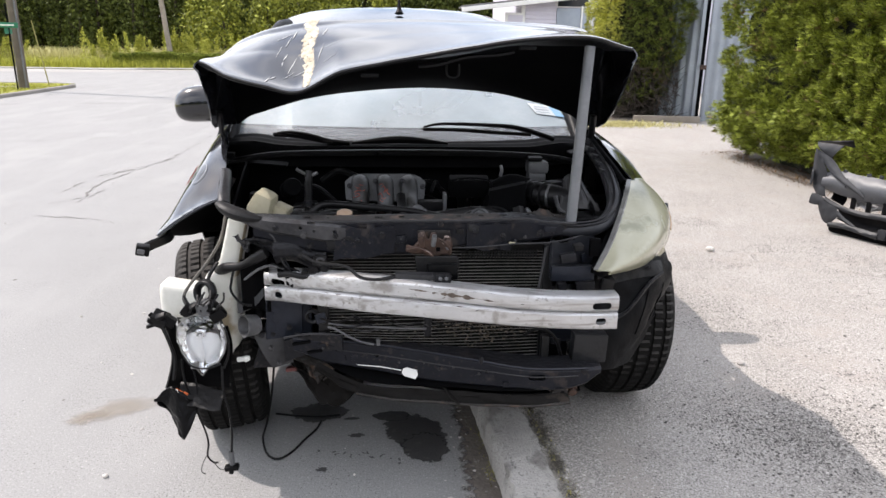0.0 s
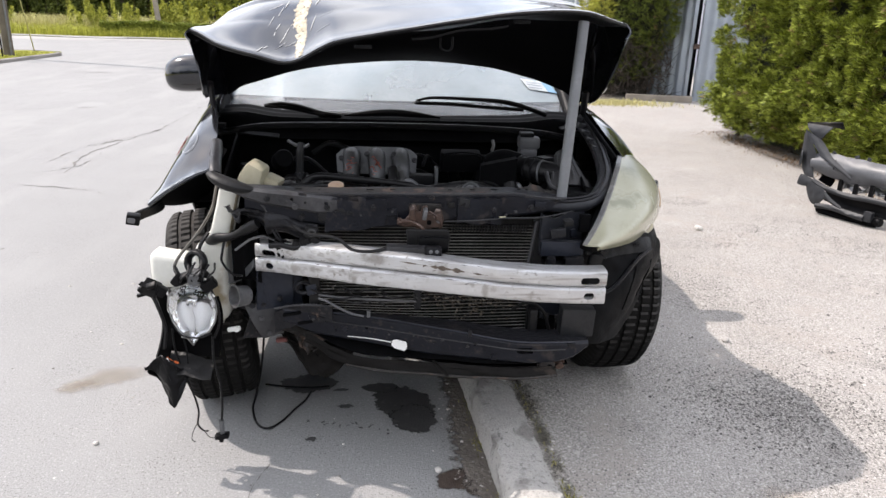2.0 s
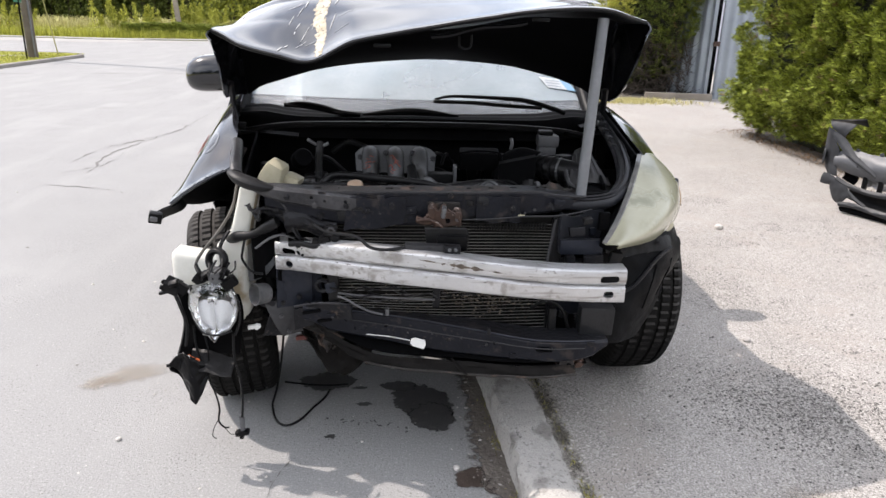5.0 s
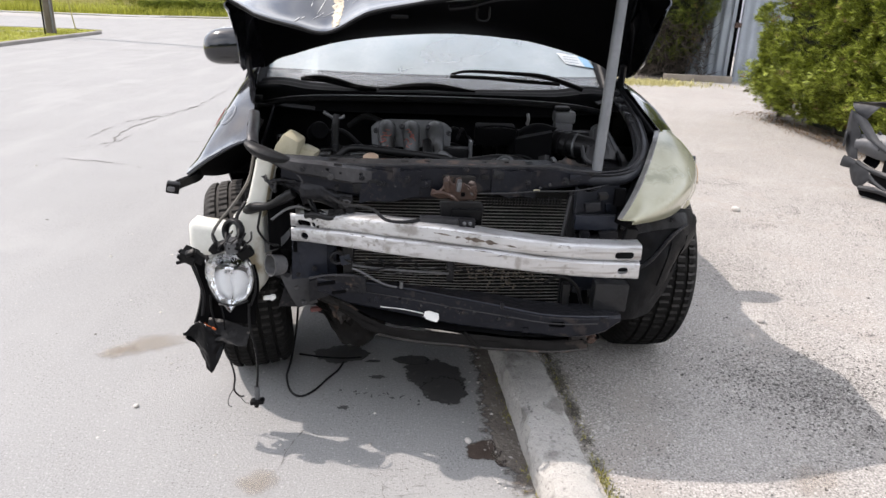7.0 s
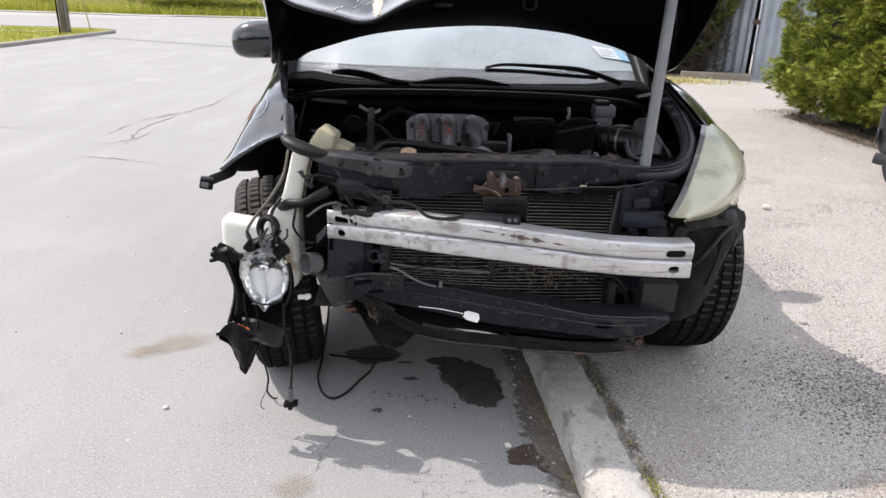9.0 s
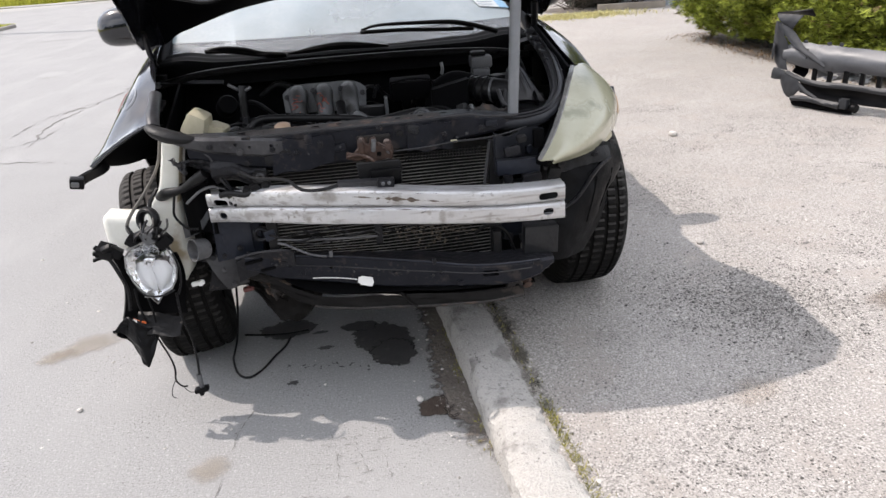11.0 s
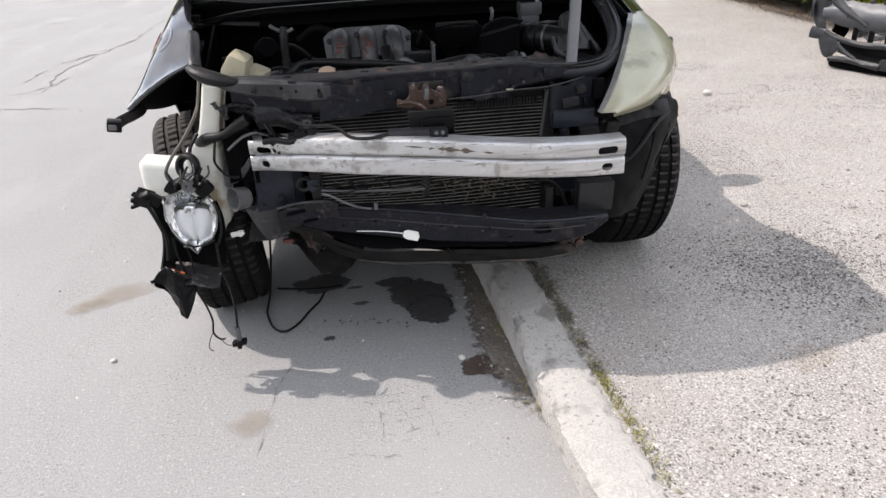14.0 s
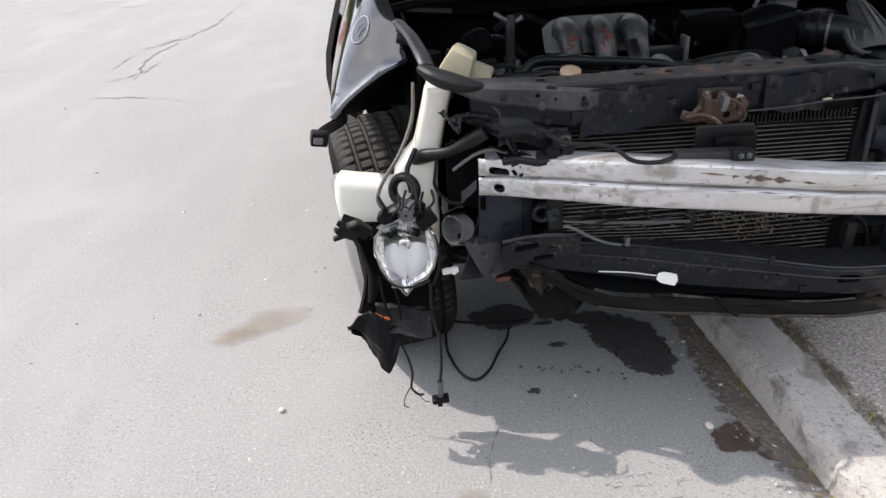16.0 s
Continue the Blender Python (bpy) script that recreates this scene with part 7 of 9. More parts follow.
# -- headlamp, hazed lens
LE = [(0.540, 0.000, 0.812), (0.600, 0.085, 0.862), (0.665, 0.20, 0.925), (0.715, 0.30, 0.985), (0.765, 0.43, 1.008)]
RE = [(0.575, -0.012, 0.803), (0.745, 0.15, 0.782), (0.865, 0.30, 0.800), (0.930, 0.42, 0.845), (0.930, 0.50, 0.905), (0.835, 0.50, 1.000)]


def lamp_at(u, v):
    a, b = along(LE, v), along(RE, v)
    bul = 0.075 * math.sin(math.pi * u) * math.sin(math.pi * min(1, 0.15 + 0.8 * v))
    return a.lerp(b, u) + Vector((0.30, -0.85, 0.42)).normalized() * bul


lampob = part("headlamp", sheet_data(lamp_at, 24, 24, 0.006), LENS, car, "yellowed hazy headlamp lens")
part("lens_edge", sheet_data(lambda u, v: along(LE, v) + Vector((-0.005, 0.010, 0.0)) * (1 - u) + Vector((0.004, -0.008, 0.003)) * u, 3, 24, 0.005), LENSEDGE, lampob, "grey clear lens edge")
part("lamp_housing", sheet_data(lambda u, v: along(LE, v).lerp(along(RE, v), u) + Vector((0.0, 0.05, -0.012)), 10, 12, 0.03), UNDER, lampob)
part("lens_tip", box_bm((0.06, 0.03, 0.022), (0.83, 0.27, 0.787), 0.006, (0, -20, 40)), CREAM, lampob)
part("corner_reflector", sheet_data(lambda u, v: lamp_at(0.93 + 0.065 * u, 0.55 + 0.3 * v) + Vector((0.002, -0.004, 0.001)), 4, 8, 0.003), mat("amber_reflector", (0.42, 0.24, 0.12), (0.52, 0.34, 0.20), 0.3), lampob, "faded amber reflector strip")

# -- right fender
FI = [(0.770, 0.42, 1.012), (0.755, 0.60, 1.060), (0.752, 0.80, 1.105), (0.765, 1.05, 1.125), (0.79, 1.30, 1.12)]
FO = [(0.915, 0.52, 0.880), (0.925, 0.62, 0.89), (0.925, 0.78, 0.89), (0.93, 1.0, 0.72), (0.93, 1.30, 0.35)]


def fender_r(u, v):
    a, b = along(FI, u), along(FO, u)
    m = Vector((b.x - 0.04, (a.y + b.y) / 2, a.z - 0.035))
    return a * (1 - v) ** 2 + m * 2 * v * (1 - v) + b * v * v


part("fender", sheet_data(fender_r, 24, 12, 0.006), PAINT, car, "black front fender")
part("fender_trim", tube_data([(0.905, 0.42, 0.92), (0.935, 0.48, 0.87), (0.952, 0.52, 0.81)], 0.010, 6, 4), PAINT, car)
part("fender_flange", tube_data([(0.745, 0.42, 1.0), (0.735, 0.6, 1.05), (0.735, 0.85, 1.10)], 0.012, 6, 5), UNDER, car)

# -- left fender, torn loose at the front
GI = [(-0.640, 0.34, 0.965), (-0.665, 0.50, 1.035), (-0.700, 0.70, 1.090), (-0.735, 0.90, 1.120), (-0.775, 1.15, 1.130), (-0.80, 1.35, 1.12)]
GO = [(-0.825, 0.215, 0.868), (-0.838, 0.36, 0.880), (-0.855, 0.58, 0.885), (-0.885, 0.82, 0.82), (-0.905, 1.02, 0.62), (-0.92, 1.35, 0.35)]


def fender_l(u, v):
    a, b = along(GI, u), along(GO, u)
    m = Vector((b.x * 0.60 + a.x * 0.40, (a.y + b.y) / 2 + 0.02, a.z - 0.012))
    p = a * (1 - v) ** 2 + m * 2 * v * (1 - v) + b * v * v
    dent = math.exp(-((u - 0.12) / 0.12) ** 2) * math.sin(math.pi * v)
    return p + Vector((0.012, 0, -0.022)) * dent + Vector((0, 0, 0.005)) * fbm(u * 6, v * 4, 8.0) * (1 - u)


fl = part("fender", sheet_data(fender_l, 34, 16, 0.005), PAINT, car, "black front fender bent and torn loose")
part("fender_edge", tube_data([fender_l(0.0, v) + Vector((0, 0, -0.004)) for v in (0.0, 0.25, 0.5, 0.75, 1.0)], 0.007, 6, 5), PAINT, fl)


def flap_at(u, v):
    a = fender_l(0.02, 0.10 + 0.90 * u)
    return a + Vector((0.02 * v * (1 - u), 0.03 + 0.16 * v, -0.012 - 0.075 * v * (0.6 + 0.6 * math.sin(math.pi * u))))


part("inner_flap", sheet_data(flap_at, 16, 6, 0.004), UNDER, fl, "black inner flap of the fender")
part("fender_arm", sheet_data(lambda u, v: (-0.80 - 0.055 * u + 0.01 * math.sin(u * 6), 0.26 - 0.10 * u + 0.03 * v, 0.872 - 0.030 * u - 0.03 * v), 10, 3, 0.008), PLASTIC, fl)
tip = part("tip_bracket", box_bm((0.040, 0.028, 0.034), (-0.852, 0.152, 0.838), 0.005, (10, 12, 15)), PLASTIC, fl, "broken mounting tip")
part("tip_hole", box_bm((0.022, 0.03, 0.016), (-0.855, 0.146, 0.838), 0.004, (10, 12, 15)), GREYLID, tip)
part("fender_clip", box_bm((0.045, 0.05, 0.014), (-0.640, 0.40, 1.005), 0.003, (20, 15, 0)), STEEL, fl)


def on_fender(u, v, lift=0.006):
    a, b, c = fender_l(u, v), fender_l(u + 0.01, v), fender_l(u, v + 0.01)
    nn = (b - a).cross(c - a).normalized()
    return a + nn * (lift if nn.z > 0 else -lift)


ring = [on_fender(0.27 + 0.045 * math.cos(radians(a)), 0.46 + 0.13 * math.sin(radians(a))) for a in range(0, 361, 20)]
mk = part("chalk_mark", tube_data(ring, 0.0013, 5, 2, False, 0.4), CHALK, fl, "white hand-drawn chalk ring")
for du in (-0.012, 0.010):
    part("chalk_stroke", tube_data([on_fender(0.27 + du, 0.40), on_fender(0.275 + du, 0.46), on_fender(0.27 + du, 0.52)], 0.0012, 5, 3, True, 0.4), CHALK, mk)
for k in range(6):
    part("red_stroke", tube_data([on_fender(0.36 + 0.018 * k, 0.62), on_fender(0.365 + 0.018 * k, 0.70), on_fender(0.36 + 0.018 * k, 0.80)], 0.0011, 5, 3, True, 0.4), REDMARK, fl, "red marker writing, not readable")


# -- wheels
def tyre_data(r_out, width, n=288):
    """Carcass with five ribs and fine cross cuts; axis along x."""
    half = width / 2
    prof = [(-half + 0.012, r_out * 0.60), (-half - 0.006, r_out * 0.70), (-half - 0.012, r_out * 0.80), (-half - 0.004, r_out * 0.91), (-half + 0.012, r_out * 0.965)]
    grooves = (-0.60, -0.22, 0.22, 0.60)
    edges = []
    for g in grooves:
        edges += [g - 0.065, g - 0.045, g + 0.045, g + 0.065]
    for t in sorted(edges + [-0.80, -0.42, 0.0, 0.42, 0.80]):
        prof.append((t * half, None))
    prof += [(half - 0.012, r_out * 0.965), (half + 0.004, r_out * 0.91), (half + 0.012, r_out * 0.80), (half + 0.006, r_out * 0.70), (half - 0.012, r_out * 0.60)]
    verts, faces, k = [], [], len(prof)
    for i in range(n):
        a = 2 * math.pi * i / n
        for j, (x, r) in enumerate(prof):
            twist = 0.0
            if r is None:
                t = x / half
                r = r_out * (1 - 0.024 * t * t)
                if min(abs(t - g) for g in grooves) < 0.05:
                    r -= 0.010
                elif (i + (2 if abs(t) < 0.2 else 0)) % 4 == 0:
                    r -= 0.006
                twist = 0.018 * (abs(t) - 0.4)
            elif j in (4, k - 5) and i % 4 == 0:
                r -= 0.005
            verts.append((x, r * math.cos(a + twist), r * math.sin(a + twist)))
    for i in range(n):
        i2 = (i + 1) % n
        for j in range(k - 1):
            faces.append((i * k + j, i * k + j + 1, i2 * k + j + 1, i2 * k + j))
    return verts, faces


def rim_data(r, width):
    prof = [(0.0, -0.02), (0.05, -0.02), (0.06, -0.035), (r * 0.5, -0.02), (r * 0.85, -0.045), (r * 0.95, -0.01), (r, 0.0), (r * 1.02, 0.012), (r * 0.98, 0.03), (r * 0.95, 0.15)]
    return lathe_data(prof, 30)


def wheel(c, steer, camber, label):
    w = new("wheel")
    w.parent = car
    w["label"] = label
    w.matrix_basis = pose(*c, 0, camber, steer)
    part("tyre", tyre_data(0.372, 0.235), RUBBER, w, "", 25)
    s = 1 if c[0] > 0 else -1
    rm = part("rim", rim_data(0.235, 0.2), RIM, w)
    rm.matrix_basis = pose(s * 0.10, 0, 0, 0, -90 * s, 0)
    part("spoke", join_data(*[tube_data([(s * 0.10, 0.05 * math.cos(a), 0.05 * math.sin(a)), (s * 0.115, 0.14 * math.cos(a), 0.14 * math.sin(a)), (s * 0.10, 0.225 * math.cos(a), 0.225 * math.sin(a))], 0.022, 6, 4) for a in [i * 1.2566 for i in range(5)]]), RIM, w)
    part("brake_disc", lathe_data([(0.0, 0.0), (0.16, 0.0), (0.16, 0.024), (0.0, 0.024)], 28, (-s * 0.05, 0, 0), Euler((0, radians(90), 0)).to_matrix()), STEEL, w)
    return w


wheel((0.820, 0.68, LOT_Z + 0.366), 3, 0, "front wheel standing on the gravel")
wheel((-0.740, 0.602, 0.370), 12, -5, "front wheel standing on the road, toed out")
wheel((0.80, 3.45, LOT_Z + 0.366), 0, 0, "rear wheel on the gravel")
wheel((-0.86, 3.45, 0.370), 0, 0, "rear wheel on the road")
for s in (-1, 1):
    def well_at(u, v, s=s):
        a = radians(68 + 110 * u)
        cx = 0.845 if s > 0 else -0.77
        cz = 0.45 if s > 0 else 0.40
        return (cx + s * (0.04 - 0.24 * v), (0.66 if s > 0 else 0.64) - 0.445 * math.cos(a), cz + 0.445 * math.sin(a))
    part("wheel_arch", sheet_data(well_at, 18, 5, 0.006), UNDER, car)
part("axle", tube_data([(-0.66, 0.66, 0.36), (-0.3, 0.66, 0.38), (0.3, 0.66, 0.40), (0.74, 0.68, 0.44)], 0.03, 8, 4), STEEL, car)
part("suspension_strut", tube_data([(-0.62, 0.64, 0.42), (-0.60, 0.62, 0.65), (-0.58, 0.62, 0.92)], 0.035, 10, 3), STEEL, car)
part("control_arm", tube_data([(-0.66, 0.60, 0.27), (-0.5, 0.58, 0.27), (-0.34, 0.52, 0.30)], 0.03, 8, 3), STEEL, car)
part("subframe", box_bm((0.9, 0.14, 0.08), (0.0, 0.45, 0.33), 0.02), STEEL, car)


# -- engine bay
def rounded_bar(pts, w, material, name="hose", parent=car, label="", **k):
    return part(name, tube_data(pts, w, 10, 6, **k), material, parent, label)


# lighter plastic for the filter lid, sunlight put into its colour
GREYPLASTIC = mat("sunlit_grey_plastic", (0.011, 0.011, 0.0125), (0.032, 0.032, 0.0345), 0.38, 0.0, 9, 90, 0.2, spec=0.3, dust=0.12)
RUNNER = mat("grimy_cast_runner", (0.040, 0.041, 0.044), (0.12, 0.122, 0.127), 0.42, 0.4, 9, 120, 0.35, spot=(0.02, 0.019, 0.018), spot_at=0.58, dust=0.22)
manifold = part("intake_manifold", sheet_data(lambda u, v: (-0.250 + 0.285 * u, 0.585 + 0.03 * v - 0.02 * math.sin(u * 3.1), 0.900 + 0.096 * v - 0.035 * (2 * u - 1) ** 6 * v), 16, 8, 0.03), RUNNER, car, "grey cast aluminium intake manifold")
for i, x in enumerate((-0.199, -0.108, -0.020)):
    rn = part("runner", tube_data([(x - 0.002, 0.60, 0.962), (x, 0.548, 0.966), (x + 0.002, 0.505, 0.948), (x + 0.004, 0.480, 0.912), (x + 0.006, 0.470, 0.860), (x + 0.006, 0.470, 0.82)], lambda t: 0.034 - 0.008 * t, 20, 8, True, 1.0), RUNNER, manifold)
    part("runner_flange", tube_data([(x + 0.006, 0.470, 0.872), (x + 0.006, 0.470, 0.862)], 0.036, 18, 2), STEEL, rn)
    if i < 2:
        rr_ = random.Random(i)
        for k in range(7):
            q0 = Vector((x + rr_.uniform(-0.022, 0.006), 0.470 - 0.0015 * k, 0.982 - 0.009 * k))
            part("red_mark", tube_data([q0, q0 + Vector((rr_.uniform(0.004, 0.012), -0.005, rr_.uniform(-0.008, 0.008))), q0 + Vector((rr_.uniform(0.010, 0.022), -0.004, rr_.uniform(-0.010, 0.008)))], 0.0022, 6, 4, True, 0.5), REDMARK, rn, "red paint marks")
for x, z in ((-0.235, 0.965), (-0.142, 0.982), (-0.045, 0.982), (0.03, 0.962), (-0.235, 0.87)):
    part("bolt", bolt_data((x, 0.53, z), (0, -1, 0.4), 0.010, 0.014), STEEL, manifold)
part("manifold_flange", box_bm((0.10, 0.05, 0.075), (0.055, 0.49, 0.885), 0.012), PLASTIC, manifold)
part("manifold_flange", box_bm((0.012, 0.05, 0.10), (0.108, 0.48, 0.90), 0.004), CASTALU, manifold)
part("throttle_box", box_bm((0.06, 0.05, 0.05), (-0.185, 0.43, 0.875), 0.008, (0, 10, 0)), PLASTIC, manifold)
rw = random.Random(77)
for k in range(34):                   # thin looms over the engine
    x, y, z = rw.uniform(-0.45, 0.42), rw.uniform(0.30, 0.46), rw.uniform(0.855, 0.905)
    dx, dy = rw.gauss(0, 0.06), rw.gauss(0, 0.03)
    part("loom", tube_data([(x - dx, y - dy, z - 0.02), (x - dx * 0.4, y, z + rw.uniform(0, 0.025)), (x + dx * 0.4, y + dy, z + rw.uniform(-0.01, 0.02)), (x + dx, y + dy * 0.5, z - 0.03)], rw.uniform(0.004, 0.010), 6, 5), HOSE if k % 4 else CASTALU, car)
for k in range(14):
    part("engine_fitting", box_bm((rw.uniform(0.02, 0.045), rw.uniform(0.02, 0.04), rw.uniform(0.02, 0.04)), (rw.uniform(-0.42, 0.44), rw.uniform(0.30, 0.44), rw.uniform(0.86, 0.90)), 0.005, (rw.uniform(-30, 30), rw.uniform(-30, 30), rw.uniform(-40, 40))), (STEEL, DUSTY, CASTALU)[k % 3], car)
part("main_loom", tube_data([(-0.372, 0.33, 0.885), (-0.345, 0.35, 0.915), (-0.311, 0.36, 0.934), (-0.24, 0.365, 0.932), (-0.168, 0.36, 0.926), (-0.016, 0.36, 0.911), (0.108, 0.36, 0.888)], 0.013, 10, 6), HOSE, car, "sagging black wiring loom")
part("main_loom", tube_data([(-0.40, 0.31, 0.893), (-0.34, 0.31, 0.905), (-0.29, 0.305, 0.915), (-0.255, 0.31, 0.905)], 0.008, 8, 6), HOSE, car)
part("engine_block", box_bm((0.62, 0.40, 0.36), (-0.05, 0.62, 0.64), 0.03), STEEL, car, "black grimy engine block")
part("valve_cover", box_bm((0.56, 0.12, 0.07), (-0.05, 0.40, 0.845), 0.025, (12, 0, 0)), PLASTIC, car)
part("oil_cap", lathe_data([(0, 0.007), (0.021, 0.007), (0.026, 0.003), (0.026, -0.006), (0.016, -0.012)], 20, (-0.238, 0.30, 0.918), Euler((radians(16), 0, 0)).to_matrix()), OILCAP, car, "tan oil filler cap")
rounded_bar([(-0.42, 0.33, 0.90), (-0.34, 0.33, 0.905), (-0.29, 0.31, 0.90), (-0.2, 0.29, 0.90), (-0.1, 0.29, 0.905)], 0.013, HOSE)
rounded_bar([(-0.36, 0.42, 0.875), (-0.26, 0.40, 0.890), (-0.12, 0.395, 0.880), (0.05, 0.40, 0.878), (0.22, 0.40, 0.90), (0.32, 0.38, 0.88)], 0.020, HOSE, name="fuel_rail")
rounded_bar([(-0.33, 0.36, 0.90), (-0.18, 0.34, 0.895), (0.0, 0.34, 0.893), (0.15, 0.34, 0.888)], 0.012, HOSE)
rounded_bar([(-0.05, 0.44, 0.95), (-0.045, 0.40, 0.91), (-0.04, 0.38, 0.86)], 0.017, HOSE)
rounded_bar([(-0.375, 0.40, 0.86), (-0.372, 0.42, 0.93), (-0.37, 0.43, 1.0), (-0.365, 0.44, 1.035)], 0.013, HOSE, name="coolant_hose", label="upright black coolant hose with a fitting")
rounded_bar([(-0.37, 0.44, 1.02), (-0.39, 0.43, 1.032), (-0.41, 0.43, 1.045)], 0.006, CASTALU, name="hose_fitting")
rounded_bar([(-0.365, 0.44, 1.02), (-0.35, 0.43, 1.025), (-0.338, 0.43, 1.032)], 0.006, CASTALU, name="hose_fitting")
rounded_bar([(-0.372, 0.42, 0.925), (-0.372, 0.421, 0.935)], 0.016, STEEL, name="hose_clamp")
part("power_pump", lathe_data([(0, 0.04), (0.03, 0.04), (0.036, 0.03), (0.036, -0.03), (0.0, -0.04)], 18, (-0.45, 0.55, 0.95), Euler((radians(70), 0, radians(20))).to_matrix()), UNDER, car)
res = part("coolant_reservoir", box_bm((0.088, 0.09, 0.075), (-0.508, 0.34, 0.948), 0.016, (10, 26, -12), 0.7), CREAM, car, "yellowed coolant reservoir")
part("reservoir_neck", box_bm((0.06, 0.07, 0.04), (-0.455, 0.36, 0.914), 0.012, (0, 22, -12)), CREAM, res)
# dark clutter between engine and firewall
rc = random.Random(19)
for i in range(34):
    x, y = rc.uniform(-0.58, 0.60), rc.uniform(0.45, 0.86)
    z = rc.uniform(0.80, 0.93) + 0.05 * (y > 0.7)
    if -0.27 < x < 0.12 and y < 0.66:
        continue
    if i % 3:
        a = rc.uniform(0, 6.28)
        p = Vector((x, y, z))
        d = Vector((math.cos(a) * 0.10, math.sin(a) * 0.05, rc.uniform(-0.04, 0.05)))
        part("hose", tube_data([p - d, p - d * 0.3 + Vector((0, 0, 0.03)), p + d * 0.4, p + d + Vector((0, 0, -0.04))], rc.uniform(0.006, 0.016), 8, 5), HOSE, car)
    else:
        part("engine_box", box_bm((rc.uniform(0.05, 0.11), rc.uniform(0.05, 0.1), rc.uniform(0.05, 0.12)), (x, y, z - 0.04), 0.010, (rc.uniform(-10, 10), rc.uniform(-10, 10), rc.uniform(-20, 20))), PLASTIC, car)
part("engine_box", box_bm((0.15, 0.08, 0.07), (0.205, 0.58, 0.955), 0.012, (8, 0, 0)), UNDER, car, "black coil cover")
part("box_rim", tube_data([(0.13, 0.535, 0.985), (0.2, 0.53, 0.995), (0.275, 0.535, 0.985), (0.285, 0.535, 0.95)], 0.004, 6, 5), PLASTIC, car)
duct = part("air_duct", tube_data([(0.40, 0.55, 0.945), (0.45, 0.50, 0.945), (0.51, 0.46, 0.94), (0.56, 0.43, 0.93)], 0.042, 16, 6), HOSE, car, "black corrugated intake duct")
for k in range(4):
    part("duct_ring", tube_data([(0.405 + 0.02 * k, 0.545 - 0.022 * k, 0.945), (0.411 + 0.02 * k, 0.539 - 0.022 * k, 0.945)], 0.046, 16, 2), HOSE, duct)
part("hose_clamp", tube_data([(0.488, 0.47, 0.942), (0.494, 0.466, 0.942)], 0.0445, 18, 2), CASTALU, duct, "bright hose clamp")
part("duct_elbow", tube_data([(0.42, 0.54, 0.95), (0.36, 0.56, 0.96), (0.31, 0.57, 0.93), (0.29, 0.55, 0.87)], 0.045, 12, 6), UNDER, duct)
part("hose_clamp", tube_data([(0.318, 0.55, 1.0), (0.322, 0.545, 1.02), (0.318, 0.55, 1.04)], 0.006, 6, 3), CASTALU, car)
part("maf_box", sheet_data(lambda u, v: (0.27 + 0.13 * u, 0.49 - 0.01 * u, 0.96 - 0.11 * v + 0.03 * u), 6, 6, 0.05), UNDER, car)
def airbox_at(u, v):
    """Sloping lid of the filter box, ribbed, higher at the back."""
    x = 0.500 + 0.050 * v * (1 - u) + 0.145 * u - 0.045 * v * u
    y = 0.36 + 0.15 * v
    return (x, y, 0.905 + 0.095 * v ** 0.8 + 0.014 * math.sin(math.pi * u) + (0.004 if int(u * 15) % 3 == 0 and 0.1 < v < 0.9 else 0.0))


airbox = part("air_filter_box", sheet_data(airbox_at, 30, 12, 0.010), GREYPLASTIC, car, "grey-black ribbed air filter box lid")
part("lid_rim", tube_data([(0.494, 0.40, 0.955), (0.505, 0.365, 0.915), (0.55, 0.352, 0.898), (0.61, 0.356, 0.890), (0.650, 0.375, 0.893), (0.652, 0.43, 0.92)], 0.008, 8, 6), GREYPLASTIC, airbox)
part("box_body", box_bm((0.15, 0.16, 0.14), (0.575, 0.46, 0.855), 0.02, (0, 4, -6)), PLASTIC, airbox)
for x in (0.535, 0.60):
    part("lid_clip", box_bm((0.014, 0.010, 0.030), (x, 0.345, 0.895), 0.003), CASTALU, airbox)
part("air_box_base", box_bm((0.17, 0.12, 0.12), (0.61, 0.33, 0.85), 0.015), PLASTIC, car)
brk = part("brake_reservoir", box_bm((0.082, 0.07, 0.046), (0.492, 0.74, 1.003), 0.010), GREYLID, car, "grey brake fluid reservoir")
part("reservoir_lower", box_bm((0.070, 0.06, 0.035), (0.490, 0.74, 0.965), 0.010), GREYLID, brk)
part("reservoir_cap", box_bm((0.055, 0.05, 0.018), (0.482, 0.74, 1.034), 0.006), PLASTIC, brk)
part("battery", box_bm((0.22, 0.16, 0.16), (0.34, 0.72, 0.86), 0.012), PLASTIC, car)
part("fuse_box", box_bm((0.10, 0.18, 0.10), (0.62, 0.68, 0.90), 0.012), PLASTIC, car)
part("clip_bracket", box_bm((0.05, 0.05, 0.03), (0.52, 0.56, 0.965), 0.006, (0, 0, 30)), DUSTY, car)
part("rusty_bracket", crumple((0.46, 0.34, 0.885), 0.13, 0.05, 2.2, 0.03), RUSTEDGE, car)
for k in range(5):
    part("apron_bracket", box_bm((0.03, 0.035, 0.02), (0.70, 0.52 + 0.07 * k, 1.02 + 0.018 * k), 0.004, (0, 15, 0)), STEEL, car)
part("side_flange", sheet_data(lambda u, v: (0.64 + 0.10 * u, 0.80 + 0.08 * v, 1.045 + 0.02 * u), 4, 3, 0.006), PLASTIC, car)
part("side_flange", sheet_data(lambda u, v: (-0.74 + 0.24 * u, 0.80 + 0.14 * v, 1.01 - 0.02 * u + 0.03 * v), 6, 3, 0.006), PLASTIC, car)

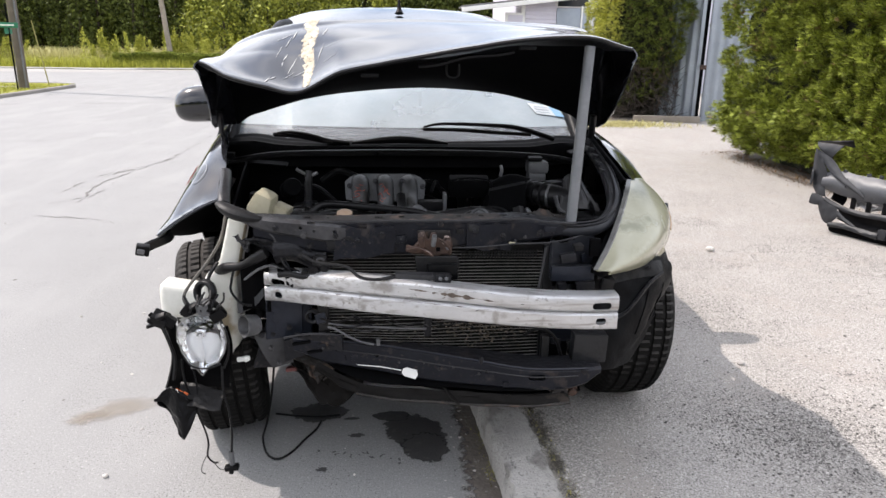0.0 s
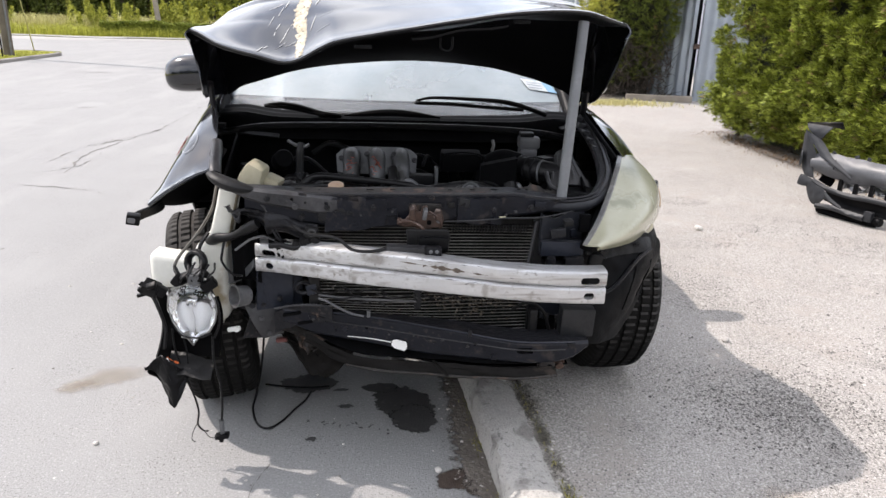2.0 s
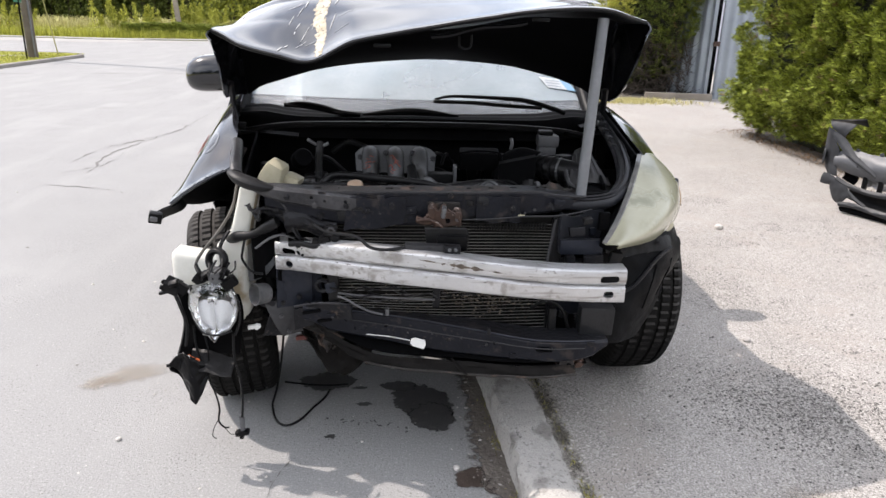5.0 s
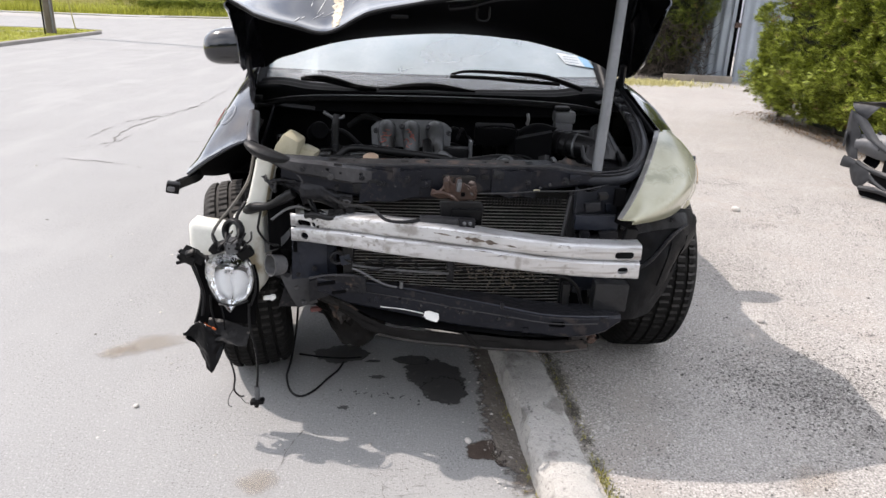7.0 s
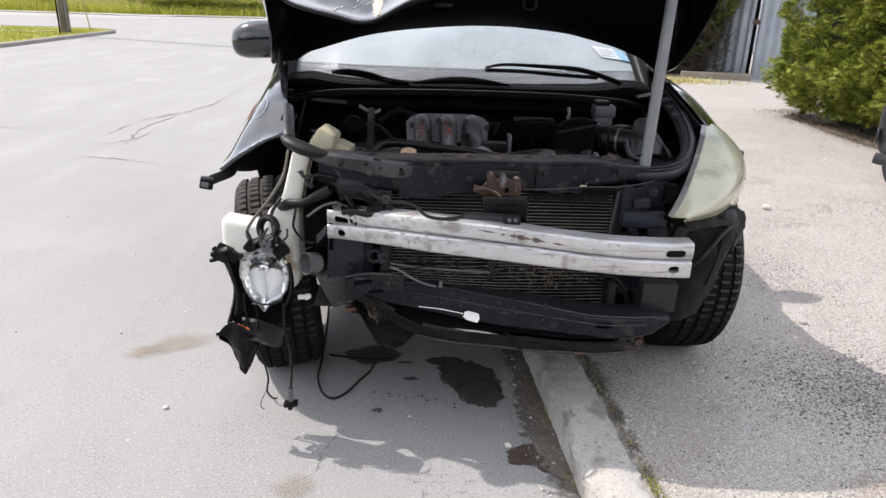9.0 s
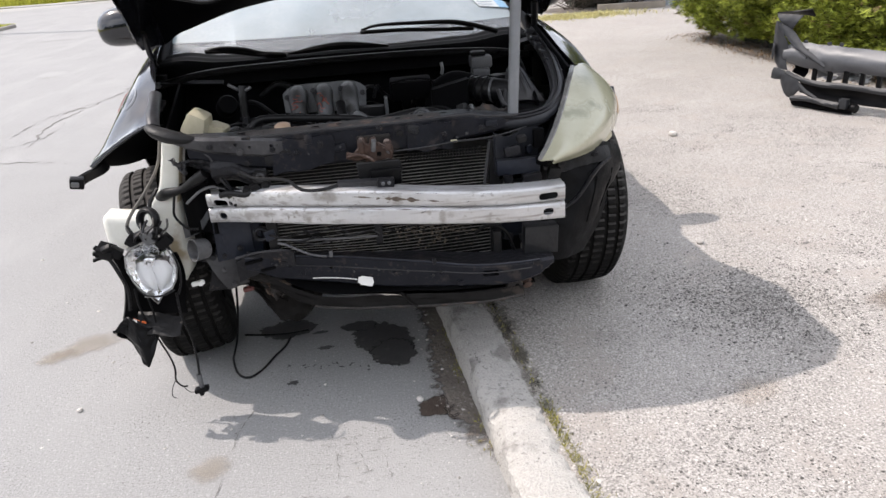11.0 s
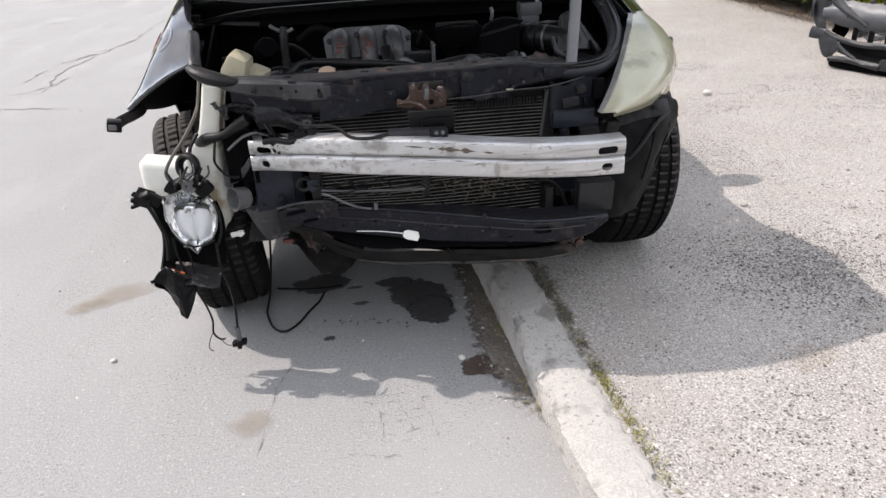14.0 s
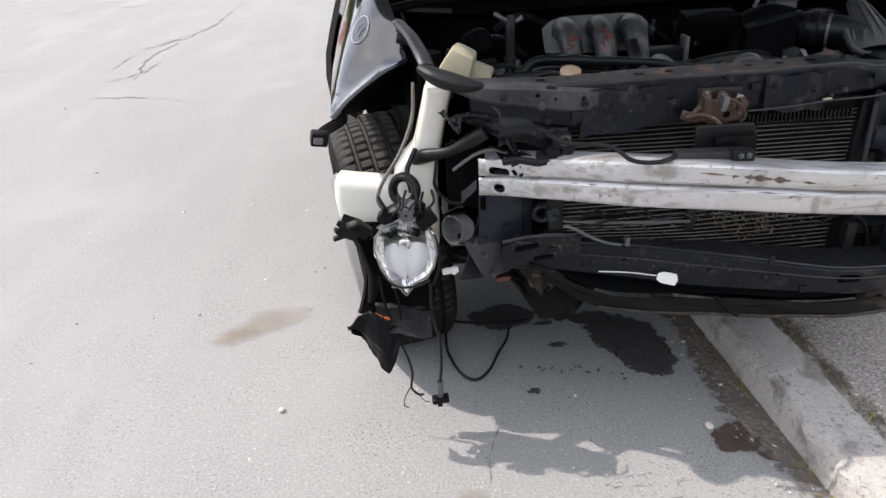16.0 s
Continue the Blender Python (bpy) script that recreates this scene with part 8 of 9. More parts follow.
# -- washer tank
def tank_at(u, v):
    """Rounded tank, u around, v up: a leaning neck over a narrow body that ends in a slanted foot."""
    key = [(0.0, -0.648, 0.455, 0.030, 0.040), (0.10, -0.640, 0.485, 0.046, 0.055), (0.30, -0.638, 0.56, 0.052, 0.060), (0.55, -0.638, 0.68, 0.054, 0.062),
           (0.66, -0.630, 0.735, 0.050, 0.058), (0.72, -0.606, 0.775, 0.034, 0.046), (0.85, -0.586, 0.85, 0.030, 0.042), (1.0, -0.569, 0.918, 0.030, 0.040)]
    cx, cz, rx, ry = [interp([(k[0], k[j]) for k in key], v) for j in (1, 2, 3, 4)]
    a = 2 * math.pi * u
    c, s = math.cos(a), math.sin(a)
    sg = lambda t: (abs(t) ** 0.42) * (1 if t > 0 else -1)
    return (cx + rx * sg(c), 0.235 + ry * sg(s) + 0.02 * (1 - v), cz + 0.012 * c * max(0, 0.2 - v) * 5)


tank = part("washer_tank", sheet_data(tank_at, 32, 26, 0.004), TANK, car, "dirty white washer fluid tank")
part("tank_top", box_bm((0.058, 0.076, 0.018), (-0.568, 0.235, 0.920), 0.007), TANK, tank)
part("tank_grime", sheet_data(lambda u, v: Vector(tank_at(0.86 + 0.13 * u, 0.66 + 0.33 * v)) + Vector((0.0025, -0.0025, 0)), 6, 14, 0.001), mat("brown_grime", (0.22, 0.17, 0.10), (0.46, 0.40, 0.28), 0.8, 0.0, 14, 80, 0.2, spot=(0.12, 0.09, 0.06), spot_at=0.58, spot_scale=26), tank, "brown grime down the tank neck")
part("tank_base", box_bm((0.055, 0.075, 0.02), (-0.645, 0.255, 0.462), 0.008, (0, 14, 0)), TANK, tank)


def lobe_at(u, v):
    """Side lobe of the tank: u around its section, v from its far end to the body."""
    a = 2 * math.pi * u
    c, s = math.cos(a), math.sin(a)
    sg = lambda t: (abs(t) ** 0.45) * (1 if t > 0 else -1)
    x = -0.852 + 0.185 * v
    close = min(1, v / 0.10) ** 0.45
    hz, hy = (0.062 - 0.010 * v) * close, 0.045 * close
    return (x, 0.268 - 0.02 * v + hy * sg(c), 0.642 - 0.012 * v + hz * sg(s))


part("tank_lobe", sheet_data(lobe_at, 24, 16, 0.004), TANK, tank, "milky white side lobe of the tank")

# -- lamp hanging by its wires
RIMLINE = [(-0.004, 0.082), (0.030, 0.078), (0.058, 0.056), (0.071, 0.022), (0.074, -0.012), (0.066, -0.048), (0.046, -0.080), (0.016, -0.094), (-0.006, -0.126),
           (-0.020, -0.104), (-0.044, -0.080), (-0.062, -0.042), (-0.073, 0.006), (-0.068, 0.040), (-0.046, 0.066)]
LAMP = Vector((-0.672, 0.072, 0.575))


def rim_at(u):
    k = (u % 1.0) * len(RIMLINE)
    i = int(k)
    a, b = RIMLINE[i % len(RIMLINE)], RIMLINE[(i + 1) % len(RIMLINE)]
    return a[0] + (b[0] - a[0]) * (k - i), a[1] + (b[1] - a[1]) * (k - i)


def bowl_at(u, v):
    """Faceted dish: v from its middle to the rim; below, two upright columns split by a ridge."""
    x, z = rim_at(u)
    x, z = x * v, z * v
    dish = 0.052 * (1 - v ** 2.2)
    col = 0.026 * abs(math.sin(math.pi * x / 0.052)) * min(1, max(0, 0.02 - z) * 30) * (1 - v ** 3)
    crink = 0.0022 * noise.noise(Vector((x * 60, z * 60, 3.0))) + 0.0012 * (round(z * 90) % 2)
    return LAMP + Vector((x, dish * 0.55 + col - 0.018 * math.exp(-(x / 0.006) ** 2) * (z < 0.01) * (1 - v) + crink, z))


bulb = part("hanging_lamp", sheet_data(bowl_at, 60, 22, 0.003), CHROME, car, "chrome lamp reflector hanging by its wires", 18)
COLUMN = mat("satin_reflector", (0.72, 0.74, 0.78), (0.88, 0.89, 0.92), 0.30, 0.45, 14, 60, 0.15, spot=(0.50, 0.50, 0.52), spot_at=0.60, spot_scale=26)
for side in (-1, 1):
    def column_at(u, v, side=side):
        wide = interp([(0, 0.046), (0.35, 0.056), (0.7, 0.044), (1, 0.020)], v)
        return LAMP + Vector((side * (0.0008 + wide * u), 0.014 - 0.016 * math.sin(math.pi * (0.15 + 0.8 * u)) + 0.008 * v + 0.0012 * noise.noise(Vector((u * 4, v * 4, side))), 0.006 - 0.094 * v + 0.012 * math.sin(math.pi * u) * (1 - v)))
    part("reflector_column", sheet_data(column_at, 14, 18, 0.002), COLUMN, bulb, "smooth pale reflector panel", 60)
cl = part("lamp_lens", sheet_data(lambda u, v: LAMP + Vector((rim_at(u)[0] * v * 0.97, -0.012 - 0.020 * (1 - v * v), rim_at(u)[1] * v * 0.97)), 45, 8, 0.002), CLEAR, bulb, "cracked clear lamp lens")
cl.visible_shadow = False
part("lamp_rim", tube_data([LAMP + Vector((rim_at(k / 45)[0] * 1.01, -0.008 + 0.004 * noise.noise(Vector((k * 0.7, 0, 0))), rim_at(k / 45)[1] * 1.01)) for k in range(46)], 0.0026, 6, 1), LENSEDGE, bulb, "broken clear rim of the lamp")
for k, (u0, w) in enumerate(((0.02, 0.018), (0.16, 0.014), (0.62, 0.020), (0.78, 0.016), (0.93, 0.020))):
    x, z = rim_at(u0)
    part("rim_shard", torn_plate((LAMP.x + x * 0.96, 0.066, LAMP.z + z * 0.96), w, 0.5 + k * 1.1), WHITE if k % 2 else LENSEDGE, bulb, "torn pale plastic shard")
part("bulb_shield", tube_data([LAMP + Vector((-0.014, -0.004, 0.012)), LAMP + Vector((-0.006, -0.010, 0.026)), LAMP + Vector((0.010, -0.008, 0.022)), LAMP + Vector((0.006, -0.002, 0.006))], 0.006, 8, 5), CHROME, bulb, "bright bulb shield")
part("dark_socket", box_bm((0.034, 0.012, 0.020), tuple(LAMP + Vector((0.022, 0.000, 0.046))), 0.005, (0, 24, 0)), UNDER, bulb)
part("dark_socket", box_bm((0.026, 0.012, 0.018), tuple(LAMP + Vector((-0.028, 0.000, 0.046))), 0.005, (0, -28, 0)), UNDER, bulb)
part("lamp_back", sheet_data(lambda u, v: LAMP + Vector((rim_at(u)[0] * 0.93 * v, 0.070 - 0.045 * v ** 3, rim_at(u)[1] * 0.93 * v)), 30, 6, 0.004), UNDER, bulb, "black lamp housing")
part("lamp_socket", lathe_data([(0, 0.03), (0.020, 0.03), (0.024, 0.02), (0.024, -0.01), (0.0, -0.012)], 16, (-0.660, 0.080, 0.664), Euler((radians(15), 0, 0)).to_matrix()), CASTALU, bulb)
ringob = part("lamp_ring", lathe_data([(0.031 + 0.0105 * math.cos(radians(a)), 0.015 * math.sin(radians(a))) for a in range(0, 360, 36)], 28, (-0.664, 0.118, 0.708), Euler((radians(74), 0, radians(-26))).to_matrix(), True), HOSE, bulb, "black rubber lamp ring")
part("ring_groove", lathe_data([(0.0415 + 0.0016 * math.cos(radians(a)), 0.0016 * math.sin(radians(a))) for a in range(0, 360, 60)], 28, (-0.664, 0.118, 0.708), Euler((radians(74), 0, radians(-26))).to_matrix(), True), DUSTY, ringob)
for c, sz, tn in (((-0.618, 0.075, 0.650), (0.048, 0.036, 0.034), (0, -32, 12)), ((-0.705, 0.080, 0.655), (0.052, 0.036, 0.028), (10, 38, 0)), ((-0.652, 0.072, 0.676), (0.040, 0.030, 0.026), (0, 8, 20)),
                  ((-0.690, 0.085, 0.672), (0.030, 0.030, 0.022), (20, -20, 0)), ((-0.632, 0.085, 0.682), (0.026, 0.026, 0.022), (0, 30, 30))):
    part("lamp_plug", box_bm(sz, c, 0.007, tn), PLASTIC, bulb)
for k in range(5):
    q = Vector((-0.700 + 0.020 * k, 0.062 + 0.006 * (k % 2), 0.662 + 0.007 * (k % 3)))
    part("plug_wire", tube_data([q, q + Vector((0.010, -0.010, 0.018)), q + Vector((0.024 - 0.012 * (k % 2), 0.004, 0.030)), q + Vector((0.020, 0.03, 0.046))], 0.0032, 6, 4), HOSE, bulb)

# torn shroud behind and below the lamp
sh = part("lamp_shroud", sheet_data(lambda u, v: (-0.806 + 0.030 * u + 0.016 * math.sin(3.0 * v) + 0.05 * v * (1 - v), 0.092 + 0.022 * u + 0.01 * math.sin(5 * v), 0.640 - 0.245 * v - 0.01 * u), 5, 16, 0.010), PLASTIC, car, "torn black plastic lamp shroud")
part("shroud_rib", tube_data([(-0.800, 0.080, 0.630), (-0.778, 0.076, 0.570), (-0.764, 0.078, 0.500), (-0.772, 0.074, 0.430)], 0.006, 6, 5), DUSTY, sh)
for c, sz, tn in (((-0.800, 0.090, 0.632), (0.050, 0.045, 0.036), (20, 25, 0)), ((-0.822, 0.080, 0.628), (0.030, 0.020, 0.012), (0, 30, 20)), ((-0.826, 0.084, 0.612), (0.032, 0.016, 0.010), (0, -12, 10)),
                  ((-0.818, 0.078, 0.646), (0.024, 0.016, 0.010), (10, 48, 0)), ((-0.772, 0.088, 0.626), (0.040, 0.03, 0.030), (0, 40, 10)), ((-0.790, 0.070, 0.648), (0.030, 0.02, 0.014), (30, -20, 0))):
    part("shroud_claw", box_bm(sz, c, 0.004, tn), PLASTIC, sh)
part("shroud_back", sheet_data(lambda u, v: (-0.772 + 0.170 * u + 0.01 * math.sin(5 * v), 0.128 + 0.02 * math.sin(4 * u), 0.575 - 0.215 * v + 0.02 * u), 10, 10, 0.006), UNDER, sh)


def flap2(u, v):
    """Crumpled scrap: u from its ragged left side to the right, v down to its tip."""
    top = interp([(0, 0.372), (0.25, 0.400), (0.5, 0.425), (0.75, 0.398), (1.0, 0.366)], u)
    low = interp([(0, 0.352), (0.25, 0.305), (0.5, 0.272), (0.68, 0.252), (0.85, 0.300), (1.0, 0.346)], u)
    x = -0.834 + 0.128 * u + 0.010 * v
    fold = 0.030 * math.sin(u * 6.5) * (0.4 + 0.6 * v) + 0.014 * fbm(u * 3, v * 3, 2.0)
    return (x + 0.006 * fbm(u * 4, v * 4, 5.0), 0.058 - 0.02 * math.sin(math.pi * u) + fold, top + (low - top) * v + 0.006 * noise.noise(Vector((u * 9, v * 6, 1.0))))


part("shroud_flap", sheet_data(flap2, 26, 16, 0.004), PLASTIC, sh, "hanging crumpled black plastic flap")
part("shroud_fin", sheet_data(lambda u, v: (-0.764 + 0.142 * u, 0.040 + 0.075 * v - 0.02 * u, 0.352 + interp([(0, 0.004), (0.4, 0.006), (0.8, -0.006), (1, -0.004)], u) + 0.045 * v * (1 - 0.35 * u) + 0.004 * noise.noise(Vector((u * 8, v * 4, 0)))), 16, 8, 0.004), DUSTY, sh, "scuffed black plastic fin")
part("shroud_strut", tube_data([(-0.742, 0.075, 0.50), (-0.736, 0.062, 0.44), (-0.722, 0.058, 0.385)], 0.0035, 6, 4), PLASTIC, sh)
part("shroud_strut", tube_data([(-0.712, 0.075, 0.48), (-0.700, 0.062, 0.43), (-0.698, 0.058, 0.385)], 0.0028, 6, 4), PLASTIC, sh)
part("orange_clip", box_bm((0.015, 0.006, 0.006), (-0.731, 0.050, 0.394), 0.0025, (0, 30, 0)), ORANGE, sh, "orange wire clip")
part("clip_wire", tube_data([(-0.742, 0.052, 0.399), (-0.752, 0.052, 0.405), (-0.760, 0.053, 0.411)], 0.0012, 5, 4), ORANGE, sh)


def wires(name, pts, r, m=HOSE, label=""):
    return part(name, tube_data(pts, r, 6, 7), m, car, label)


wires("wire", [(-0.628, 0.30, 0.915), (-0.636, 0.24, 0.845), (-0.668, 0.17, 0.785), (-0.712, 0.13, 0.730), (-0.728, 0.11, 0.695), (-0.716, 0.10, 0.668), (-0.700, 0.09, 0.655)], 0.0048, WIRE, "grey-green wiring hanging from the fender")
wires("wire", [(-0.728, 0.11, 0.700), (-0.712, 0.10, 0.675), (-0.690, 0.09, 0.660)], 0.0042)
wires("wire", [(-0.632, 0.17, 0.790), (-0.645, 0.15, 0.770), (-0.655, 0.135, 0.745), (-0.648, 0.12, 0.70)], 0.0065)
wires("wire", [(-0.578, 0.165, 0.785), (-0.588, 0.150, 0.735), (-0.590, 0.145, 0.700), (-0.560, 0.14, 0.662), (-0.528, 0.14, 0.655)], 0.0042)
wires("wire", [(-0.615, 0.075, 0.64), (-0.594, 0.07, 0.58), (-0.594, 0.07, 0.52), (-0.612, 0.07, 0.47)], 0.0042)
wires("wire", [(-0.742, 0.08, 0.565), (-0.735, 0.07, 0.52), (-0.705, 0.06, 0.482), (-0.655, 0.055, 0.478), (-0.618, 0.06, 0.49)], 0.0032)
hang = wires("wire", [(-0.618, 0.07, 0.475), (-0.618, 0.065, 0.39), (-0.604, 0.065, 0.31), (-0.604, 0.068, 0.23), (-0.610, 0.070, 0.165)], 0.0042, HOSE, "black lead with a plug at its end")
part("plug_neck", lathe_data([(0.008, 0.0), (0.009, 0.05), (0.0, 0.05)], 10, (-0.611, 0.070, 0.118), None), CASTALU, hang)
part("plug", box_bm((0.046, 0.026, 0.016), (-0.612, 0.068, 0.110), 0.004, (0, -8, 0)), PLASTIC, hang)
part("plug_foot", box_bm((0.014, 0.02, 0.016), (-0.614, 0.068, 0.097), 0.003), PLASTIC, hang)
wires("wire", [(-0.716, 0.07, 0.345), (-0.706, 0.075, 0.30), (-0.690, 0.075, 0.245), (-0.682, 0.07, 0.20), (-0.688, 0.07, 0.155), (-0.672, 0.07, 0.130), (-0.655, 0.07, 0.128)], 0.0034)
wires("wire", [(-0.688, 0.07, 0.160), (-0.706, 0.07, 0.125), (-0.712, 0.07, 0.095), (-0.700, 0.07, 0.085)], 0.0015)
wires("wire", [(-0.672, 0.07, 0.132), (-0.655, 0.07, 0.105), (-0.640, 0.07, 0.100)], 0.0012)
part("white_plug", box_bm((0.042, 0.014, 0.014), (-0.565, 0.136, 0.470), 0.004, (0, -8, 0)), WHITE, car, "white plastic connector")
part("plug_collar", box_bm((0.012, 0.018, 0.018), (-0.556, 0.134, 0.471), 0.004, (0, -8, 0)), WHITE, car)
part("brake_hose", tube_data([(-0.57, 0.30, 0.45), (-0.52, 0.26, 0.44), (-0.47, 0.24, 0.45)], 0.008, 6, 4), HOSE, car)

# -- pipe that holds the hood up
pipe = obj("prop_pipe", tube_data([(0.492, 0.155, 0.925), (0.514, 0.197, 1.19), (0.537, 0.242, 1.464)], 0.0168, 16, 4), GALV)
tagged(pipe, "grey galvanised pipe propping up the hood", "pipe")

# -- loose cable on the road
loop = obj("cable", tube_data([(-0.555, 0.60, 0.26), (-0.565, 0.575, 0.14), (-0.58, 0.53, 0.03), (-0.583, 0.47, 0.008), (-0.578, 0.40, 0.009), (-0.545, 0.30, 0.008), (-0.50, 0.265, 0.008), (-0.455, 0.31, 0.008), (-0.42, 0.39, 0.008), (-0.385, 0.46, 0.008), (-0.37, 0.52, 0.010)], 0.0045, 8, 6), HOSE)
tagged(loop, "loose black cable lying on the road", "cable")
lead = obj("cable", tube_data([(-0.56, 0.585, 0.010), (-0.48, 0.57, 0.008), (-0.38, 0.56, 0.008), (-0.30, 0.57, 0.008)], 0.0045, 6, 5), HOSE)
tagged(lead, "thin black cable lying on the road", "cable")

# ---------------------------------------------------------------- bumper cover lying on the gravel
# paler copy of the bumper plastic, the highlight put into its colour
PALESKIN = mat("highlit_bumper_skin", (0.065, 0.069, 0.077), (0.122, 0.127, 0.137), 0.42, 0.0, 3, 60, 0.1, spot=(0.05, 0.05, 0.055), spot_at=0.64, spot_scale=6, dust=0.15, spec=0.4)
cover = thing("bumper_cover", "torn grey front bumper cover lying on the gravel", "bumper", at=(3.36, 3.15, LOT_Z))


def cov(s, d, z):
    """s along the cover, d out of its face, z up."""
    return Vector((0.451 * s - 0.892 * d, -0.892 * s - 0.451 * d, z - LOT_Z))


def strip(top, bottom, bulge=0.0, crease=0.0, n=28, m=8, thick=0.006):
    """A skin between two edges given as (s, d, z)."""
    def f(u, v):
        a, b = along(top, u), along(bottom, u)
        p = a.lerp(b, v)
        return cov(p.x, p.y + bulge * math.sin(math.pi * v) + crease * fbm(u * 5, v * 3, 4.0), p.z + 0.3 * crease * fbm(u * 8, v * 2, 1.0))
    return sheet_data(f, n, m, thick)


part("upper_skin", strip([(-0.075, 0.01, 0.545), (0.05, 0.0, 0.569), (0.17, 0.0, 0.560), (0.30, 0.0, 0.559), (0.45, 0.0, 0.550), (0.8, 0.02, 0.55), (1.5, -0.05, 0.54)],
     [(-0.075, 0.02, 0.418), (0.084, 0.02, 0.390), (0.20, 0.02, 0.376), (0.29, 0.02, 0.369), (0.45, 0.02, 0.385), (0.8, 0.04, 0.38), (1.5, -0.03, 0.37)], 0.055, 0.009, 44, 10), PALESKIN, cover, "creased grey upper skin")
part("wing", strip([(-0.18, 0.03, 0.768), (-0.08, 0.01, 0.768), (0.015, 0.0, 0.764)], [(-0.135, 0.05, 0.715), (-0.085, 0.03, 0.675), (-0.055, 0.02, 0.655)], 0.012, 0.004, 14, 6), BUMPER, cover, "pointed grey wing")
part("wing_top", strip([(-0.185, 0.03, 0.778), (-0.05, 0.0, 0.792), (0.066, -0.02, 0.808)], [(-0.18, -0.03, 0.765), (-0.03, -0.05, 0.765), (0.068, -0.06, 0.754)], 0, 0.004, 10, 4, 0.010), PLASTIC, cover)
part("ridge", strip([(-0.055, 0.02, 0.662), (0.019, 0.035, 0.604), (0.088, 0.055, 0.542), (0.202, 0.070, 0.474), (0.267, 0.072, 0.428)],
     [(-0.133, 0.055, 0.712), (-0.094, 0.060, 0.639), (-0.023, 0.065, 0.566), (0.094, 0.078, 0.497), (0.269, 0.074, 0.405)], 0.008, 0.004, 26, 6), BUMPER, cover, "grey ridge running down from the wing")
part("end_skin", strip([(-0.135, 0.055, 0.715), (-0.097, 0.06, 0.645), (-0.050, 0.06, 0.565), (-0.058, 0.05, 0.49), (-0.05, 0.05, 0.43), (-0.03, 0.05, 0.36)],
     [(-0.175, 0.04, 0.725), (-0.184, 0.03, 0.649), (-0.189, 0.02, 0.545), (-0.178, 0.02, 0.48), (-0.158, 0.03, 0.424), (-0.119, 0.04, 0.371)], 0.014, 0.008, 26, 8), BUMPER, cover, "grey end skin of the cover")
hole_at = lambda a, r: cov(-0.163 + r * 0.016 * math.cos(a), 0.058 + 0.02 * r * math.cos(a), 0.497 + r * 0.050 * math.sin(a))
part("fog_recess", sheet_data(lambda u, v: hole_at(2 * math.pi * u, v), 20, 3, 0.004), UNDER, cover, "black oval lamp opening")
part("fog_ring", tube_data([hole_at(2 * math.pi * k / 20, 1.12) for k in range(21)], 0.006, 6, 2), BUMPER, cover)
part("side_flap", strip([(-0.130, 0.07, 0.377), (-0.09, 0.07, 0.372), (-0.045, 0.06, 0.350)], [(-0.142, 0.075, 0.295), (-0.10, 0.08, 0.290), (-0.055, 0.065, 0.292)], 0.01, 0.004, 8, 5), BUMPER, cover)
part("lower_corner", strip([(-0.065, 0.06, 0.365), (0.0, 0.065, 0.335), (0.07, 0.07, 0.302), (0.11, 0.07, 0.235)], [(-0.072, 0.06, 0.288), (-0.044, 0.06, 0.217), (-0.004, 0.06, 0.165), (0.045, 0.06, 0.158)], 0.012, 0.008, 16, 8), BUMPER, cover, "rounded grey lower corner")
part("fog_duct", strip([(-0.03, 0.0, 0.415), (0.03, -0.01, 0.405), (0.085, -0.01, 0.39)], [(-0.02, 0.0, 0.345), (0.03, 0.0, 0.325), (0.085, 0.0, 0.31)], -0.04, 0.0, 8, 5), UNDER, cover)
part("grille_bar", strip([(-0.03, 0.055, 0.356), (0.079, 0.05, 0.318), (0.258, 0.045, 0.296), (0.45, 0.045, 0.303), (0.8, 0.06, 0.30), (1.5, 0.0, 0.30)],
     [(-0.03, 0.06, 0.335), (0.079, 0.055, 0.292), (0.258, 0.05, 0.268), (0.45, 0.05, 0.274), (0.8, 0.06, 0.27), (1.5, 0.0, 0.27)], 0.010, 0.003, 30, 4, 0.02), BUMPER, cover)
part("lower_recess", strip([(0.06, 0.02, 0.292), (0.26, 0.02, 0.270), (0.45, 0.02, 0.274), (1.5, -0.02, 0.27)], [(0.07, 0.02, 0.20), (0.26, 0.02, 0.165), (0.45, 0.02, 0.16), (1.5, -0.02, 0.16)], -0.02, 0.004, 20, 4), PLASTIC, cover)
